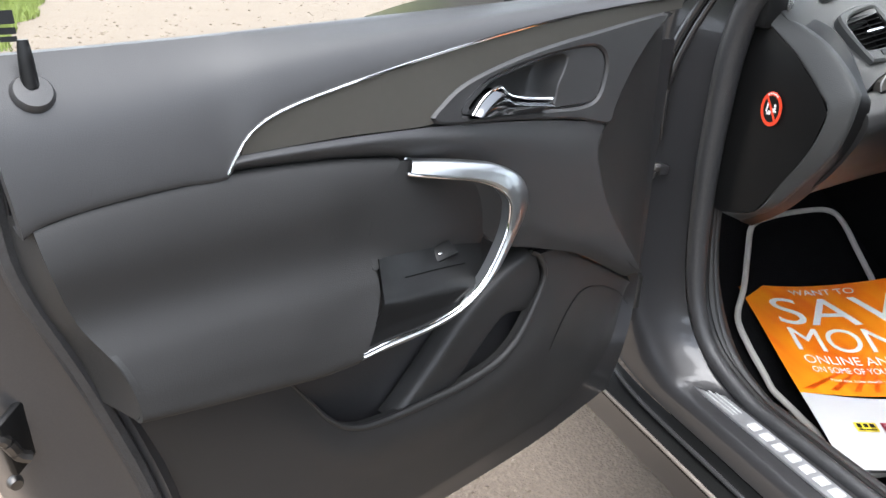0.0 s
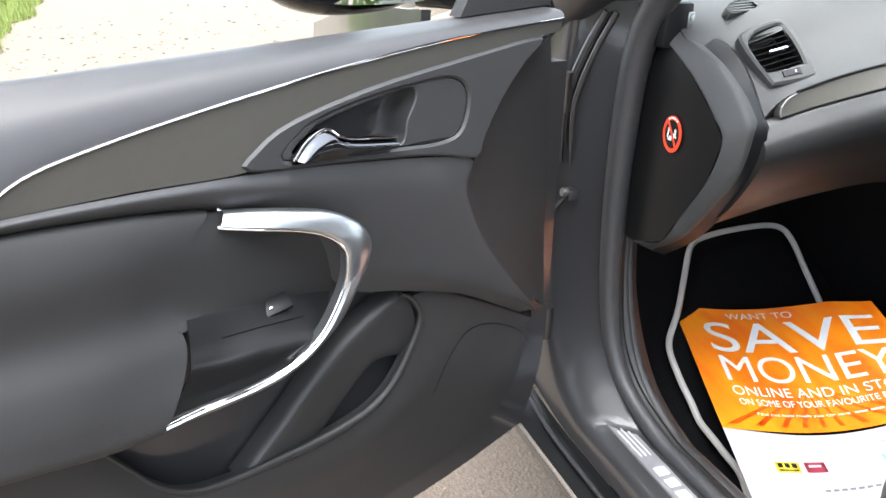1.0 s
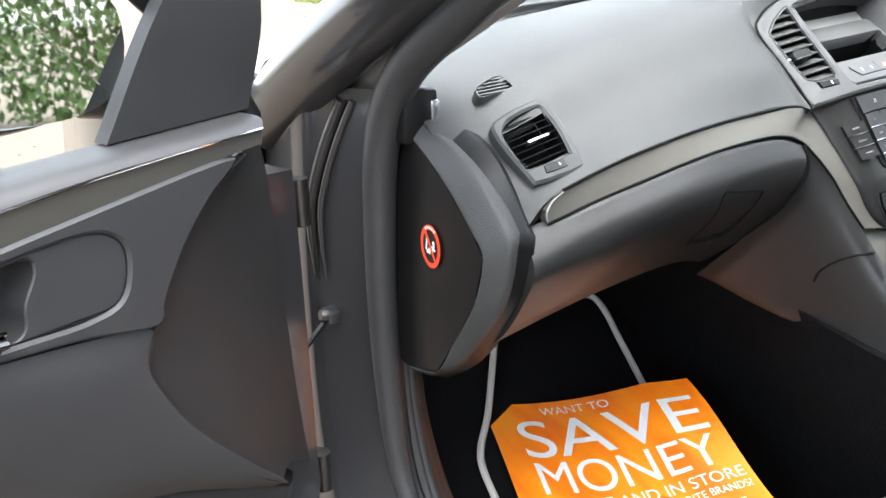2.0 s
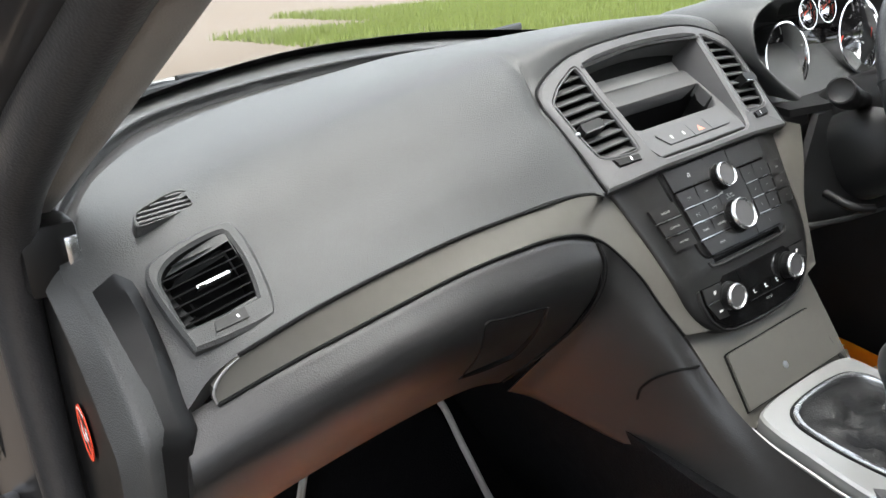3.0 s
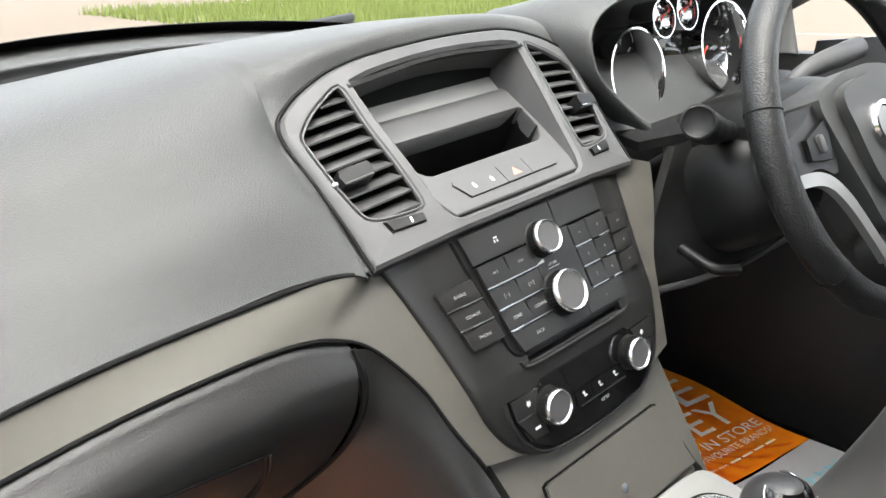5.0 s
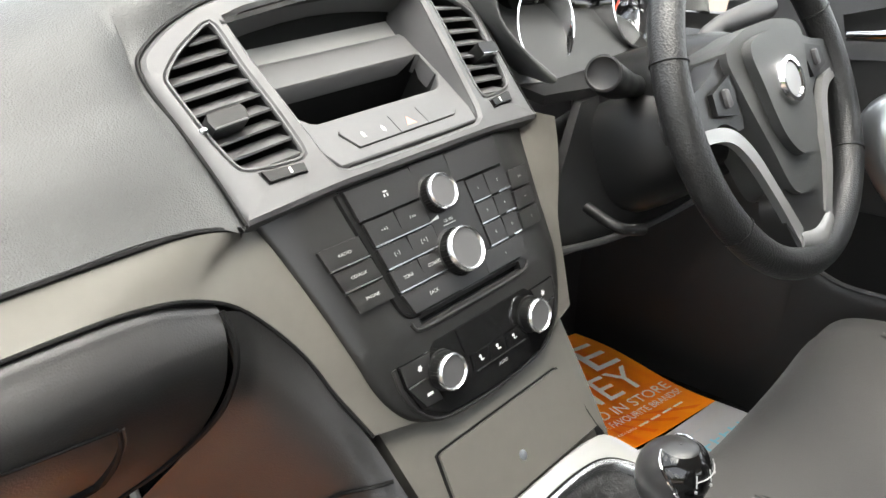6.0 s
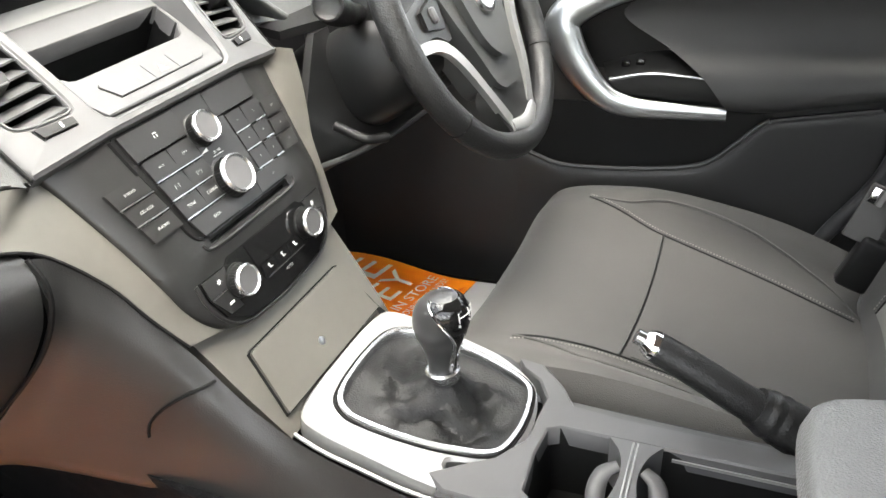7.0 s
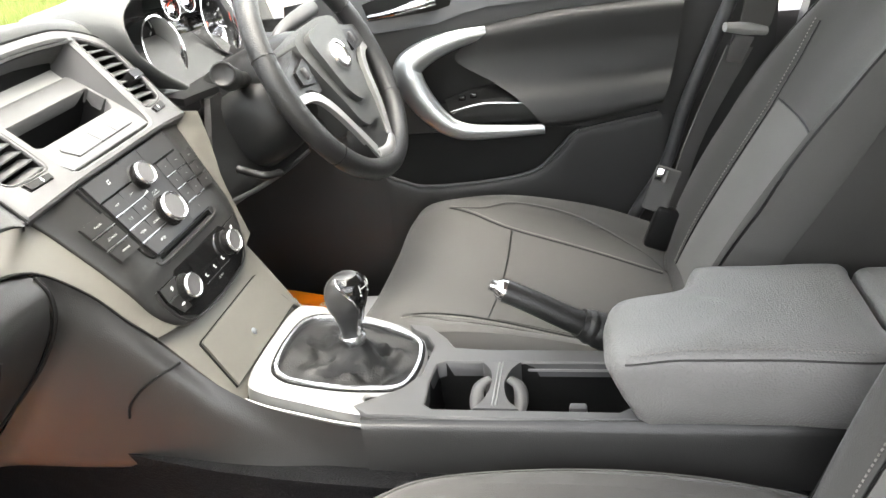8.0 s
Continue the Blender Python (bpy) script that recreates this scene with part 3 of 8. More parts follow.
S = [
    [(-0.690, 0.285, 0.80), (-0.690, 0.275, 0.62), (-0.688, 0.225, 0.47), (-0.68, 0.125, 0.408), (-0.68, 0.0, 0.402), (-0.68, -0.9, 0.402)],
    [(-0.672, 0.275, 0.80), (-0.672, 0.262, 0.62), (-0.668, 0.212, 0.485), (-0.660, 0.118, 0.420), (-0.660, 0.0, 0.412), (-0.660, -0.9, 0.412)],
    [(-0.655, 0.295, 0.78), (-0.655, 0.28, 0.60), (-0.648, 0.222, 0.468), (-0.640, 0.125, 0.404), (-0.638, 0.0, 0.396), (-0.638, -0.9, 0.396)],
    [(-0.632, 0.33, 0.76), (-0.630, 0.31, 0.58), (-0.622, 0.24, 0.44), (-0.612, 0.14, 0.372), (-0.608, 0.0, 0.360), (-0.608, -0.9, 0.358)],
    [(-0.625, 0.42, 0.74), (-0.622, 0.38, 0.55), (-0.612, 0.29, 0.40), (-0.600, 0.17, 0.325), (-0.594, 0.02, 0.298), (-0.594, -0.9, 0.295)],
]
setting("sill_cover", sheet(S, 60, 6, (-0.008, 0, -0.004)), DOOR_DARK, "black ribbed plastic inner sill cover", "panel")
setting("kick_panel", sheet([[(-0.64, 0.34, 0.78), (-0.64, 0.34, 0.55), (-0.63, 0.28, 0.40)], [(-0.63, 0.75, 0.78), (-0.63, 0.75, 0.6), (-0.63, 0.7, 0.5)]], 16, 4, (-0.02, 0, 0)), CARPET, "black carpeted footwell side", "panel")
setting("wing_panel", sheet([[(-0.87, 0.78, 1.00), (-0.88, 0.78, 0.6), (-0.87, 0.78, 0.25)], [(-0.92, 1.1, 0.97), (-0.93, 1.1, 0.6), (-0.92, 1.1, 0.3)], [(-0.88, 1.8, 0.85), (-0.9, 1.8, 0.6), (-0.88, 1.8, 0.3)]], 14, 6, (0.02, 0, 0)), PAINT, "dark metallic painted front wing", "wing")
setting("far_wing_panel", sheet([[(0.86, 0.70, 1.00), (0.87, 0.70, 0.6), (0.86, 0.70, 0.25)], [(0.92, 1.1, 0.97), (0.93, 1.1, 0.6), (0.92, 1.1, 0.3)], [(0.88, 1.8, 0.85), (0.9, 1.8, 0.6), (0.88, 1.8, 0.3)]], 14, 6, (-0.02, 0, 0)), PAINT, "dark metallic painted far front wing", "wing")

# the car leans a little on the uneven yard: its own axes, with the middle of the cabin at x = 0
CAR = Matrix(((0.9968, 0.0398, -0.0698, 0.0698), (-0.0399, 0.9992, 0.0, -0.0028), (0.0698, 0.0028, 0.9976, 0.0049), (0, 0, 0, 1)))
LEAN_ONLY = CAR.to_3x3().to_4x4()
HOOD_IN_CAR = pose(0, 0.060, 1.035, 48)
HOOD_EDGE = [(-0.160, -0.012), (-0.162, 0.024), (-0.166, 0.062), (-0.1715, 0.099), (-0.1715, 0.117), (-0.168, 0.127), (-0.160, 0.134), (-0.146, 0.1425), (-0.130, 0.149), (-0.112, 0.1545), (-0.093, 0.1575), (-0.06, 0.1605), (-0.034, 0.162), (0.0, 0.163)]


STACK_IN_CAR = pose(0, 0, 0.918, 60.3)
PANEL_EDGE = [(-0.150, 0.1205), (-0.1435, 0.098), (-0.138, 0.075), (-0.129, 0.035), (-0.121, -0.006), (-0.113, -0.034), (-0.101, -0.056), (-0.085, -0.070), (-0.055, -0.081), (0, -0.0865)]


def swept(bm, k, u0, kv=0.0, cuts=True):
    """Bends the outer thirds of a plate back, and with kv its lower half as well."""
    if cuts:
        for x in (-u0 - 0.02, -u0 - 0.01, -u0, u0, u0 + 0.01, u0 + 0.02):
            bmesh.ops.bisect_plane(bm, geom=bm.verts[:] + bm.edges[:] + bm.faces[:], plane_co=(x, 0, 0), plane_no=(1, 0, 0))
        for y in (0.0, -0.012) if kv else ():
            bmesh.ops.bisect_plane(bm, geom=bm.verts[:] + bm.edges[:] + bm.faces[:], plane_co=(0, y, 0), plane_no=(0, 1, 0))
    for v in bm.verts:
        v.co.z -= sag(v.co.x, v.co.y, k, u0, kv)
    return bm


def sag(x, y, k, u0, kv=0.0):
    a, b = max(0.0, abs(x) - u0), max(0.0, -y)
    return k * a * a / (a + 0.006) + kv * b * b / (b + 0.004)


def hood_rim(points, lift=0.0):
    """Points of the hood's face, given in its plane, in the world."""
    return [CAR @ HOOD_IN_CAR @ Vector((x, y, lift - sag(x, y, 0.17, 0.08))) for x, y in points]


# ---- dashboard ----
dash = thing("dashboard", "dark grey grained soft-touch dashboard with bronze trim strip", "dashboard")
NEAR = [(-0.655, 0.25, 1.043), (-0.632, 0.312, 1.058), (-0.593, 0.361, 1.075), (-0.519, 0.427, 1.090), (-0.408, 0.475, 1.105), (-0.257, 0.514, 1.117), (-0.06, 0.60, 1.123), (0.08, 0.61, 1.123), (0.257, 0.56, 1.117), (0.408, 0.475, 1.105), (0.52, 0.427, 1.09), (0.655, 0.25, 1.043)]
FAR = [(-0.672, 0.265, 1.043), (-0.645, 0.335, 1.058), (-0.585, 0.445, 1.075), (-0.487, 0.56, 1.092), (-0.30, 0.635, 1.108), (-0.10, 0.675, 1.117), (0.06, 0.67, 1.118), (0.2, 0.65, 1.114), (0.34, 0.61, 1.107), (0.487, 0.54, 1.092), (0.585, 0.44, 1.075), (0.672, 0.265, 1.043)]
rim_left = [tuple(p) for p in hood_rim([(x - 0.004, y + 0.002) for x, y in HOOD_EDGE[3:]], -0.003)]
rim_right = [tuple(p) for p in hood_rim([(0.004 - x, y + 0.002) for x, y in HOOD_EDGE[-2:2:-1]], -0.003)]
foot = [tuple(p) for p in hood_rim([(-0.163, -0.012)], -0.002)]
K = [
    [(-0.64, 0.066, 0.936), (-0.60, 0.069, 0.964), (-0.5, 0.07, 0.989), (-0.37, 0.07, 1.008), (-0.25, 0.072, 1.016), (-0.215, 0.072, 1.016), (-0.185, 0.070, 1.014), foot[0], (-0.145, 0.16, 1.03), (-0.10, 0.21, 1.05), (0, 0.22, 1.06), (0.10, 0.21, 1.06), (0.165, 0.17, 1.05), (0.2, 0.11, 1.05), (0.3, 0.10, 1.04), (0.45, 0.09, 1.02), (0.64, 0.07, 0.94)],
    [(-0.672, 0.128, 0.981), (-0.61, 0.128, 0.997), (-0.56, 0.128, 1.0105), (-0.5, 0.128, 1.027), (-0.37, 0.126, 1.058), (-0.30, 0.122, 1.069), (-0.24, 0.124, 1.078), (-0.20, 0.131, 1.084)] + rim_left + rim_right + [(0.215, 0.17, 1.118), (0.45, 0.15, 1.10), (0.66, 0.13, 1.0)],
    [(-0.68, 0.205, 1.028), (-0.60, 0.21, 1.054), (-0.5, 0.22, 1.088), (-0.37, 0.228, 1.118), (-0.22, 0.235, 1.145), (-0.1, 0.24, 1.163), (0.05, 0.25, 1.170), (0.3, 0.25, 1.155), (0.5, 0.24, 1.12), (0.68, 0.205, 1.028)],
    NEAR,
]
def opened(bm, seats):
    """Takes out the skin where a vent sits: seats are (pose, half width, half height)."""
    gone = []
    for at, a, b in seats:
        inv = at.inverted()
        gone += [f for f in bm.faces if (lambda q: abs(q.x) < a and abs(q.y) < b and abs(q.z) < 0.03)(inv @ f.calc_center_median())]
    bmesh.ops.delete(bm, geom=list(set(gone)), context="FACES")
    return bm


def hood_cleared(bm):
    """Takes out the skin that would lie inside the hood over the stack."""
    inv = (CAR @ HOOD_IN_CAR).inverted()
    edge_y, edge_x = zip(*sorted((y, -x) for x, y in HOOD_EDGE))
    gone = []
    for f in bm.faces:
        q = inv @ f.calc_center_median()
        below = -0.06 < q.y <= -0.012 and abs(q.x) < 0.183 and f.calc_center_median().z < 1.010
        if below or -0.012 < q.y < 0.158 and abs(q.x) < float(np.interp(q.y, edge_y, edge_x)) - 0.004:
            gone.append(f)
    bmesh.ops.delete(bm, geom=gone, context="FACES")
    return bm


def frame_from(c, x, z):
    """A pose at c with local x near the one given and local z along the other."""
    z = Vector(z).normalized()
    x = (Vector(x) - z * Vector(x).dot(z)).normalized()
    y = z.cross(x)
    return Matrix(((x.x, y.x, z.x, c[0]), (x.y, y.y, z.y, c[1]), (x.z, y.z, z.z, c[2]), (0, 0, 0, 1)))


VENT_AT = frame_from((-0.580, 0.1265, 1.0115), (1, 0.15, 0.25), (-0.10, -0.60, 0.80)) @ pose(0, 0, 0.0, 0, 0, -6)
DEM_AT = frame_from((-0.583, 0.2056, 1.0620), (1, 0.2, 0.26), (0.04, -0.5, 0.866)) @ pose(0, 0, -0.0012, 0, 0, -10)
part("top_pad", hood_cleared(opened(x_sheet(K, 300, 24, (0, 0.01, -0.02)), [(VENT_AT, 0.031, 0.031), (DEM_AT, 0.020, 0.008)])), SOFT, dash)
part("demister_groove", sheet([[(x, y + 0.004, z - 0.004) for x, y, z in NEAR], [(x, y + 0.008, z - 0.013) for x, y, z in NEAR], [(x, y - 0.004, z - 0.015) for x, y, z in FAR], [(x, y, z - 0.003) for x, y, z in FAR]], 80, 4, (0, 0, -0.006)), DOOR_DARK, dash, "dark demister groove along the windscreen")
part("groove_rim", tube([(x, y, z + 0.001) for x, y, z in FAR], 0.0028, 8, n=90), HOOD, dash, "rounded rim of the groove")
part("rear_strip", sheet([FAR, [(x, y - 0.006, z - 0.002) for x, y, z in WS0]], 80, 5, (0, 0, -0.02)), SOFT, dash, "dark grained strip below the windscreen")
C3 = [(-0.615, 0.062, 0.936), (-0.557, 0.058, 0.950), (-0.5, 0.055, 0.961), (-0.38, 0.052, 0.980), (-0.30, 0.05, 0.986), (-0.25, 0.05, 0.985), (-0.213, 0.05, 0.977), (-0.18, 0.048, 0.958), (-0.15, 0.03, 0.92), (-0.135, 0.012, 0.885), (-0.118, -0.008, 0.85)]
C2 = [(-0.615, 0.066, 0.950), (-0.59, 0.068, 0.967), (-0.5, 0.07, 0.987), (-0.37, 0.07, 1.006), (-0.25, 0.07, 1.013), (-0.170, 0.068, 1.011)] + [tuple(CAR @ STACK_IN_CAR @ Vector((x + 0.002, y, -0.004 - sag(x, y, 0.3, 0.088, 0.26)))) for x, y in PANEL_EDGE[:8]]
part("trim_strip", sheet([C2, C3], 70, 5, (0, 0.012, 0)), TRIM, dash, "satin bronze-grey trim strip")
# glove box and lower panel
G = [
    [(-0.645, 0.062, 0.925), (-0.557, 0.054, 0.947), (-0.5, 0.051, 0.957), (-0.38, 0.048, 0.976), (-0.30, 0.046, 0.981), (-0.245, 0.046, 0.979), (-0.20, 0.046, 0.966)],
    [(-0.65, 0.04, 0.90), (-0.5, 0.03, 0.93), (-0.38, 0.028, 0.945), (-0.27, 0.03, 0.95), (-0.205, 0.034, 0.945)],
    [(-0.652, 0.045, 0.87), (-0.5, 0.042, 0.89), (-0.38, 0.045, 0.90), (-0.27, 0.048, 0.905), (-0.205, 0.05, 0.90)],
    [(-0.652, 0.09, 0.80), (-0.5, 0.095, 0.825), (-0.38, 0.10, 0.838), (-0.27, 0.10, 0.842), (-0.215, 0.10, 0.83)],
    [(-0.65, 0.15, 0.75), (-0.5, 0.15, 0.775), (-0.38, 0.15, 0.788), (-0.30, 0.15, 0.79), (-0.25, 0.15, 0.78)],
]
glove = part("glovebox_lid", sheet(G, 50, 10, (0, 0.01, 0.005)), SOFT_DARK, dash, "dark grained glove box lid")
SIDE = [
    [(-0.197, 0.046, 0.965), (-0.178, 0.046, 0.955), (-0.15, 0.03, 0.918), (-0.135, 0.01, 0.88), (-0.12, -0.012, 0.845), (-0.112, -0.06, 0.79), (-0.108, -0.12, 0.753), (-0.107, -0.235, 0.722)],
    [(-0.192, 0.059, 0.89), (-0.175, 0.054, 0.87), (-0.155, 0.029, 0.84), (-0.14, -0.001, 0.81), (-0.13, -0.041, 0.77), (-0.122, -0.081, 0.735), (-0.115, -0.141, 0.705), (-0.108, -0.241, 0.68)],
    [(-0.217, 0.174, 0.747), (-0.182, 0.164, 0.727), (-0.157, 0.124, 0.707), (-0.142, 0.074, 0.695), (-0.134, 0.024, 0.692), (-0.13, -0.036, 0.692), (-0.127, -0.116, 0.677), (-0.117, -0.216, 0.637)],
    [(-0.235, 0.2, 0.72), (-0.20, 0.2, 0.68), (-0.185, 0.1, 0.62), (-0.175, 0.05, 0.6), (-0.17, 0, 0.6), (-0.165, -0.06, 0.6), (-0.16, -0.14, 0.6), (-0.15, -0.25, 0.6)],
]
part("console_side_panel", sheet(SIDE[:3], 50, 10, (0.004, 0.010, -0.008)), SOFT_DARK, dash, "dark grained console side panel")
setting("tunnel", sheet([[(-0.08, 0.75, 0.75), (-0.13, 0.2, 0.73), (-0.145, -0.2, 0.68), (-0.13, -1.2, 0.66)], [(-0.03, 0.75, 0.6), (-0.07, 0.2, 0.5), (-0.12, -0.2, 0.5), (-0.13, -1.2, 0.45)], [(0.04, 0.75, 0.4), (-0.02, 0.2, 0.28), (-0.06, -0.2, 0.27), (-0.10, -1.2, 0.27)]], 30, 6, (0.03, 0, 0)), CARPET, "black carpet on the transmission tunnel", "tunnel")
# end cap
FACE = [(0.227, 1.017), (0.154, 0.977), (0.097, 0.933), (0.075, 0.907), (0.092, 0.848), (0.134, 0.783), (0.175, 0.725), (0.247, 0.70)]
rim_in = [(-0.692, y, z) for y, z in FACE]
rim_out = xs([(0.224, 1.032), (0.118, 0.995), (0.054, 0.945), (0.045, 0.918), (0.062, 0.852), (0.115, 0.78), (0.16, 0.73), (0.222, 0.690)], -0.672)
band = xs([(0.228, 1.037), (0.125, 1.006), (0.060, 0.94), (0.047, 0.918), (0.058, 0.857), (0.109, 0.781), (0.16, 0.725), (0.223, 0.678)], -0.645)
part("end_cap", moved(slab(FACE + [(0.30, 0.70), (0.30, 1.017)], -0.02, 0.0, 0.0), Matrix(((0, 0, -1, -0.692), (1, 0, 0, 0), (0, 1, 0, 0), (0, 0, 0, 1)))), BLACK, dash, "black plastic dashboard end cover")
part("end_moulding", sheet([rim_in, [tuple(Vector(a) * 0.85 + Vector(b) * 0.15 + Vector((-0.004, -0.001, 0.001))) for a, b in zip(rim_in, rim_out)], [tuple(Vector(a) * 0.2 + Vector(b) * 0.8 + Vector((-0.004, -0.003, 0.002))) for a, b in zip(rim_in, rim_out)], rim_out], 50, 5, (0.012, 0.006, 0)), SOFT, dash, "grey soft moulded end piece")
part("end_band", sheet([[(x + 0.002, y + 0.003, z - 0.002) for x, y, z in rim_out], band], 50, 6, (0.01, 0.01, 0)), BLACK, dash, "dark band beside the end piece")

# ---- centre stack ----
def soft(poly, n):
    return [(p.x, p.y) for p in even([Vector((*q, 0)) for q in poly], n, True)]


def mirrored(half):
    return half + [(-x, y) for x, y in half[::-1] if abs(x) > 1e-6]


stack = thing("centre_stack", "black centre stack with radio and climate controls", "control panel", CAR @ STACK_IN_CAR)


def on_stack(bm, cuts=True):
    return swept(bm, 0.3, 0.088, 0.26, cuts)


def stack_dip(x, y):
    return sag(x, y, 0.3, 0.088, 0.26)


left_edge = [(p.x, p.y) for p in even([Vector((*q, 0)) for q in PANEL_EDGE], 34)]
CD = [(-0.062, 0.0035), (0.061, 0.0035), (0.061, -0.0005), (-0.062, -0.0005)]
part("panel", on_stack(holed(mirrored(left_edge), [CD], -0.03, 0.0, 0.003, 0)), PANEL, stack, "matt black fascia")
part("disc_slot", box(-0.061, 0.061, -0.001, 0.004, -0.02, -0.008), VOID, stack, "black disc slot")
# radio block on a raised plate, keys stand proud of it
RADIO = [(-0.0865, 0.1165), (0.0, 0.1175), (0.0875, 0.1165), (0.0850, 0.088), (0.0760, 0.030), (0.0725, 0.014), (0.0630, 0.0078), (-0.0630, 0.0078), (-0.0735, 0.014), (-0.0770, 0.030), (-0.0855, 0.088)]
# near-black plate puts the shade between the keys into colour
part("radio_plate", on_stack(slab(RADIO, -0.002, 0.0014, 0.0006)), VOID, stack)
part("radio_centre", slab([(-0.0160, 0.1155), (0.0235, 0.1155), (0.0235, 0.0895), (0.0338, 0.0890), (0.0330, 0.0285), (0.0215, 0.0275), (0.0205, 0.0090), (-0.0160, 0.0090)], 0.0, 0.0042, 0.0008), PANEL, stack)
# black bar paints the shadow beside the raised radio block
part("radio_shadow_gap", tube([(-0.0885, 0.1150, 0.0002), (-0.0850, 0.0920, 0.0002), (-0.0795, 0.0550, 0.0005), (-0.0775, 0.0250, 0.0005), (-0.0720, 0.0110, 0.0005), (-0.060, 0.0070, 0.0003)], [0.0030, 0.0030, 0.0024, 0.0028, 0.0026, 0.0010], 6, n=40), VOID, stack, "shadow gap beside the radio keys, drawn as a black bar")
part("slot_lip", tube([(-0.071, 0.004, -0.0005), (-0.062, -0.0035, -0.0010), (0.0, -0.0045, -0.0010), (0.062, -0.0035, -0.0010), (0.071, 0.004, -0.0005)], 0.0022, 8, n=40), PANEL, stack, "rounded lip below the disc slot")


def key(x0, x1, y0, y1, skew=0.0, mark=None, bar=0.0, size=0.0042):
    """One key with its printed mark and, on some, a bright lower edge over a share of its width."""
    g = 0.0006
    k = part("key", on_stack(slab([(x0 + g + skew, y0 + g), (x1 - g + skew, y0 + g), (x1 - g, y1 - g), (x0 + g, y1 - g)], 0.001, 0.0046, 0.0010), False), KEY, stack)
    cx, cy = (x0 + x1) / 2 + skew / 2, (y0 + y1) / 2
    if mark:
        part("print", on_stack(letters(mark, size * 0.9, pose(cx, cy, 0.0048)), False), PRINT, k, "white printing")
    if bar:
        a, b = (x0 + skew, x0 + skew + bar * (x1 - x0)) if bar > 0 else (x1 + skew + bar * (x1 - x0), x1 + skew)
        part("bright_bar", on_stack(box(a + g, b - g, y0 - 0.0004, y0 + 0.0010, 0.002, 0.0050), False), CHROME, k, "bright key edge")
        part("grey_edge", on_stack(box(min(b, x1 + skew - 0.001), x1 + skew - g, y0 - 0.0003, y0 + 0.0005, 0.002, 0.0048), False), SATIN, k)
    return k


key(-0.0845, -0.0165, 0.0895, 0.1155, 0.0035)
part("print", join(box(-0.050, -0.046, 0.1040, 0.1053, 0.0047, 0.0049), box(-0.0505, -0.0492, 0.1005, 0.1030, 0.0047, 0.0049), box(-0.0473, -0.046, 0.1005, 0.1030, 0.0047, 0.0049)), PRINT, stack)
key(0.0240, 0.0870, 0.0900, 0.1155, -0.002)
rows = ((0.0680, 0.0885, -0.0790, -0.0480), (0.0485, 0.0670, -0.0765, -0.0460), (0.0290, 0.0475, -0.0745, -0.0450))
marks = (("<< I", "I >>"), ("[ - ]", "[ + ]"), ("TONE", "CONFIG"))
for (y0, y1, x0, x1), (a, b) in zip(rows, marks):
    key(x0, x1, y0, y1, 0.0025, a, 0.55)
    key(x1 + 0.0005, -0.0165, y0, y1, 0.0005, b, 0.04)
key(-0.0715, -0.0165, 0.0090, 0.0280, 0.005, "BACK")
for i, (y0, y1) in enumerate(((0.0680, 0.0885), (0.0490, 0.0670), (0.0290, 0.0480))):
    key(0.0345, 0.0575, y0, y1, 0.0, str(2 * i + 1), 0.02, 0.0036)
    key(0.0580, 0.0850 - 0.0035 * i, y0, y1, -0.0015, str(2 * i + 2), -0.6, 0.0036)
key(0.0220, 0.0745, 0.0090, 0.0280, -0.003, "o", size=0.0036)
for (y0, y1, x0, x1), (a, b) in zip(((0.0645, 0.0820, -0.1205, -0.0865), (0.0465, 0.0635, -0.1165, -0.0835), (0.0280, 0.0455, -0.1125, -0.0805)), (("RADIO", "INFO"), ("CD/AUX", "AS"), ("PHONE", "TP"))):
    key(x0, x1, y0, y1, 0.0030, a, 0.42 if a != "PHONE" else 0.0, 0.0038)
    key(-x1, -x0, y0, y1, -0.0030, b, size=0.0032)
part("print", join(letters("CD 300", 0.0032, pose(0.001, 0.0645, 0.0044)), box(-0.006, 0.008, 0.0612, 0.0617, 0.0043, 0.0045), moved(slab([(-0.005, 0), (0.005, 0), (0.005, 0.003)], 0, 0.0002), pose(-0.0125, 0.0685, 0.0043))), PRINT, stack, "small white printing round the knobs")


def knob(name, x, y, r, h, label):
    k = part(name, lathe([(r * 1.10, 0), (r * 1.10, h * 0.25), (r * 1.0, h * 0.3), (r * 0.97, h * 0.8)], 48), BLACK, stack, label, pose(x, y, -stack_dip(x, y), 14 if y < 0 else 0))
    part("grip_ridge", join(*[moved(box(-0.0003, 0.0003, r * 0.955, r * 1.012, h * 0.32, h * 0.78), pose(0, 0, 0, 0, 0, a)) for a in range(0, 360, 10)]), BLACK, k, "fine ridges round the knob")
    part("chrome_ring", lathe([(r * 0.97, h * 0.75), (r * 1.02, h * 0.85), (r * 0.99, h * 0.97), (r * 0.91, h * 1.05), (r * 0.82, h * 0.98), (r * 0.80, h * 0.9)], 48), CHROME, k, "bright chrome ring")
    part("cap", lathe([(r * 0.80, h * 0.9), (r * 0.80, h * 0.94), (r * 0.4, h * 0.95), (0, h * 0.95)], 40), HOOD, k, "grey knob cap")
    return k


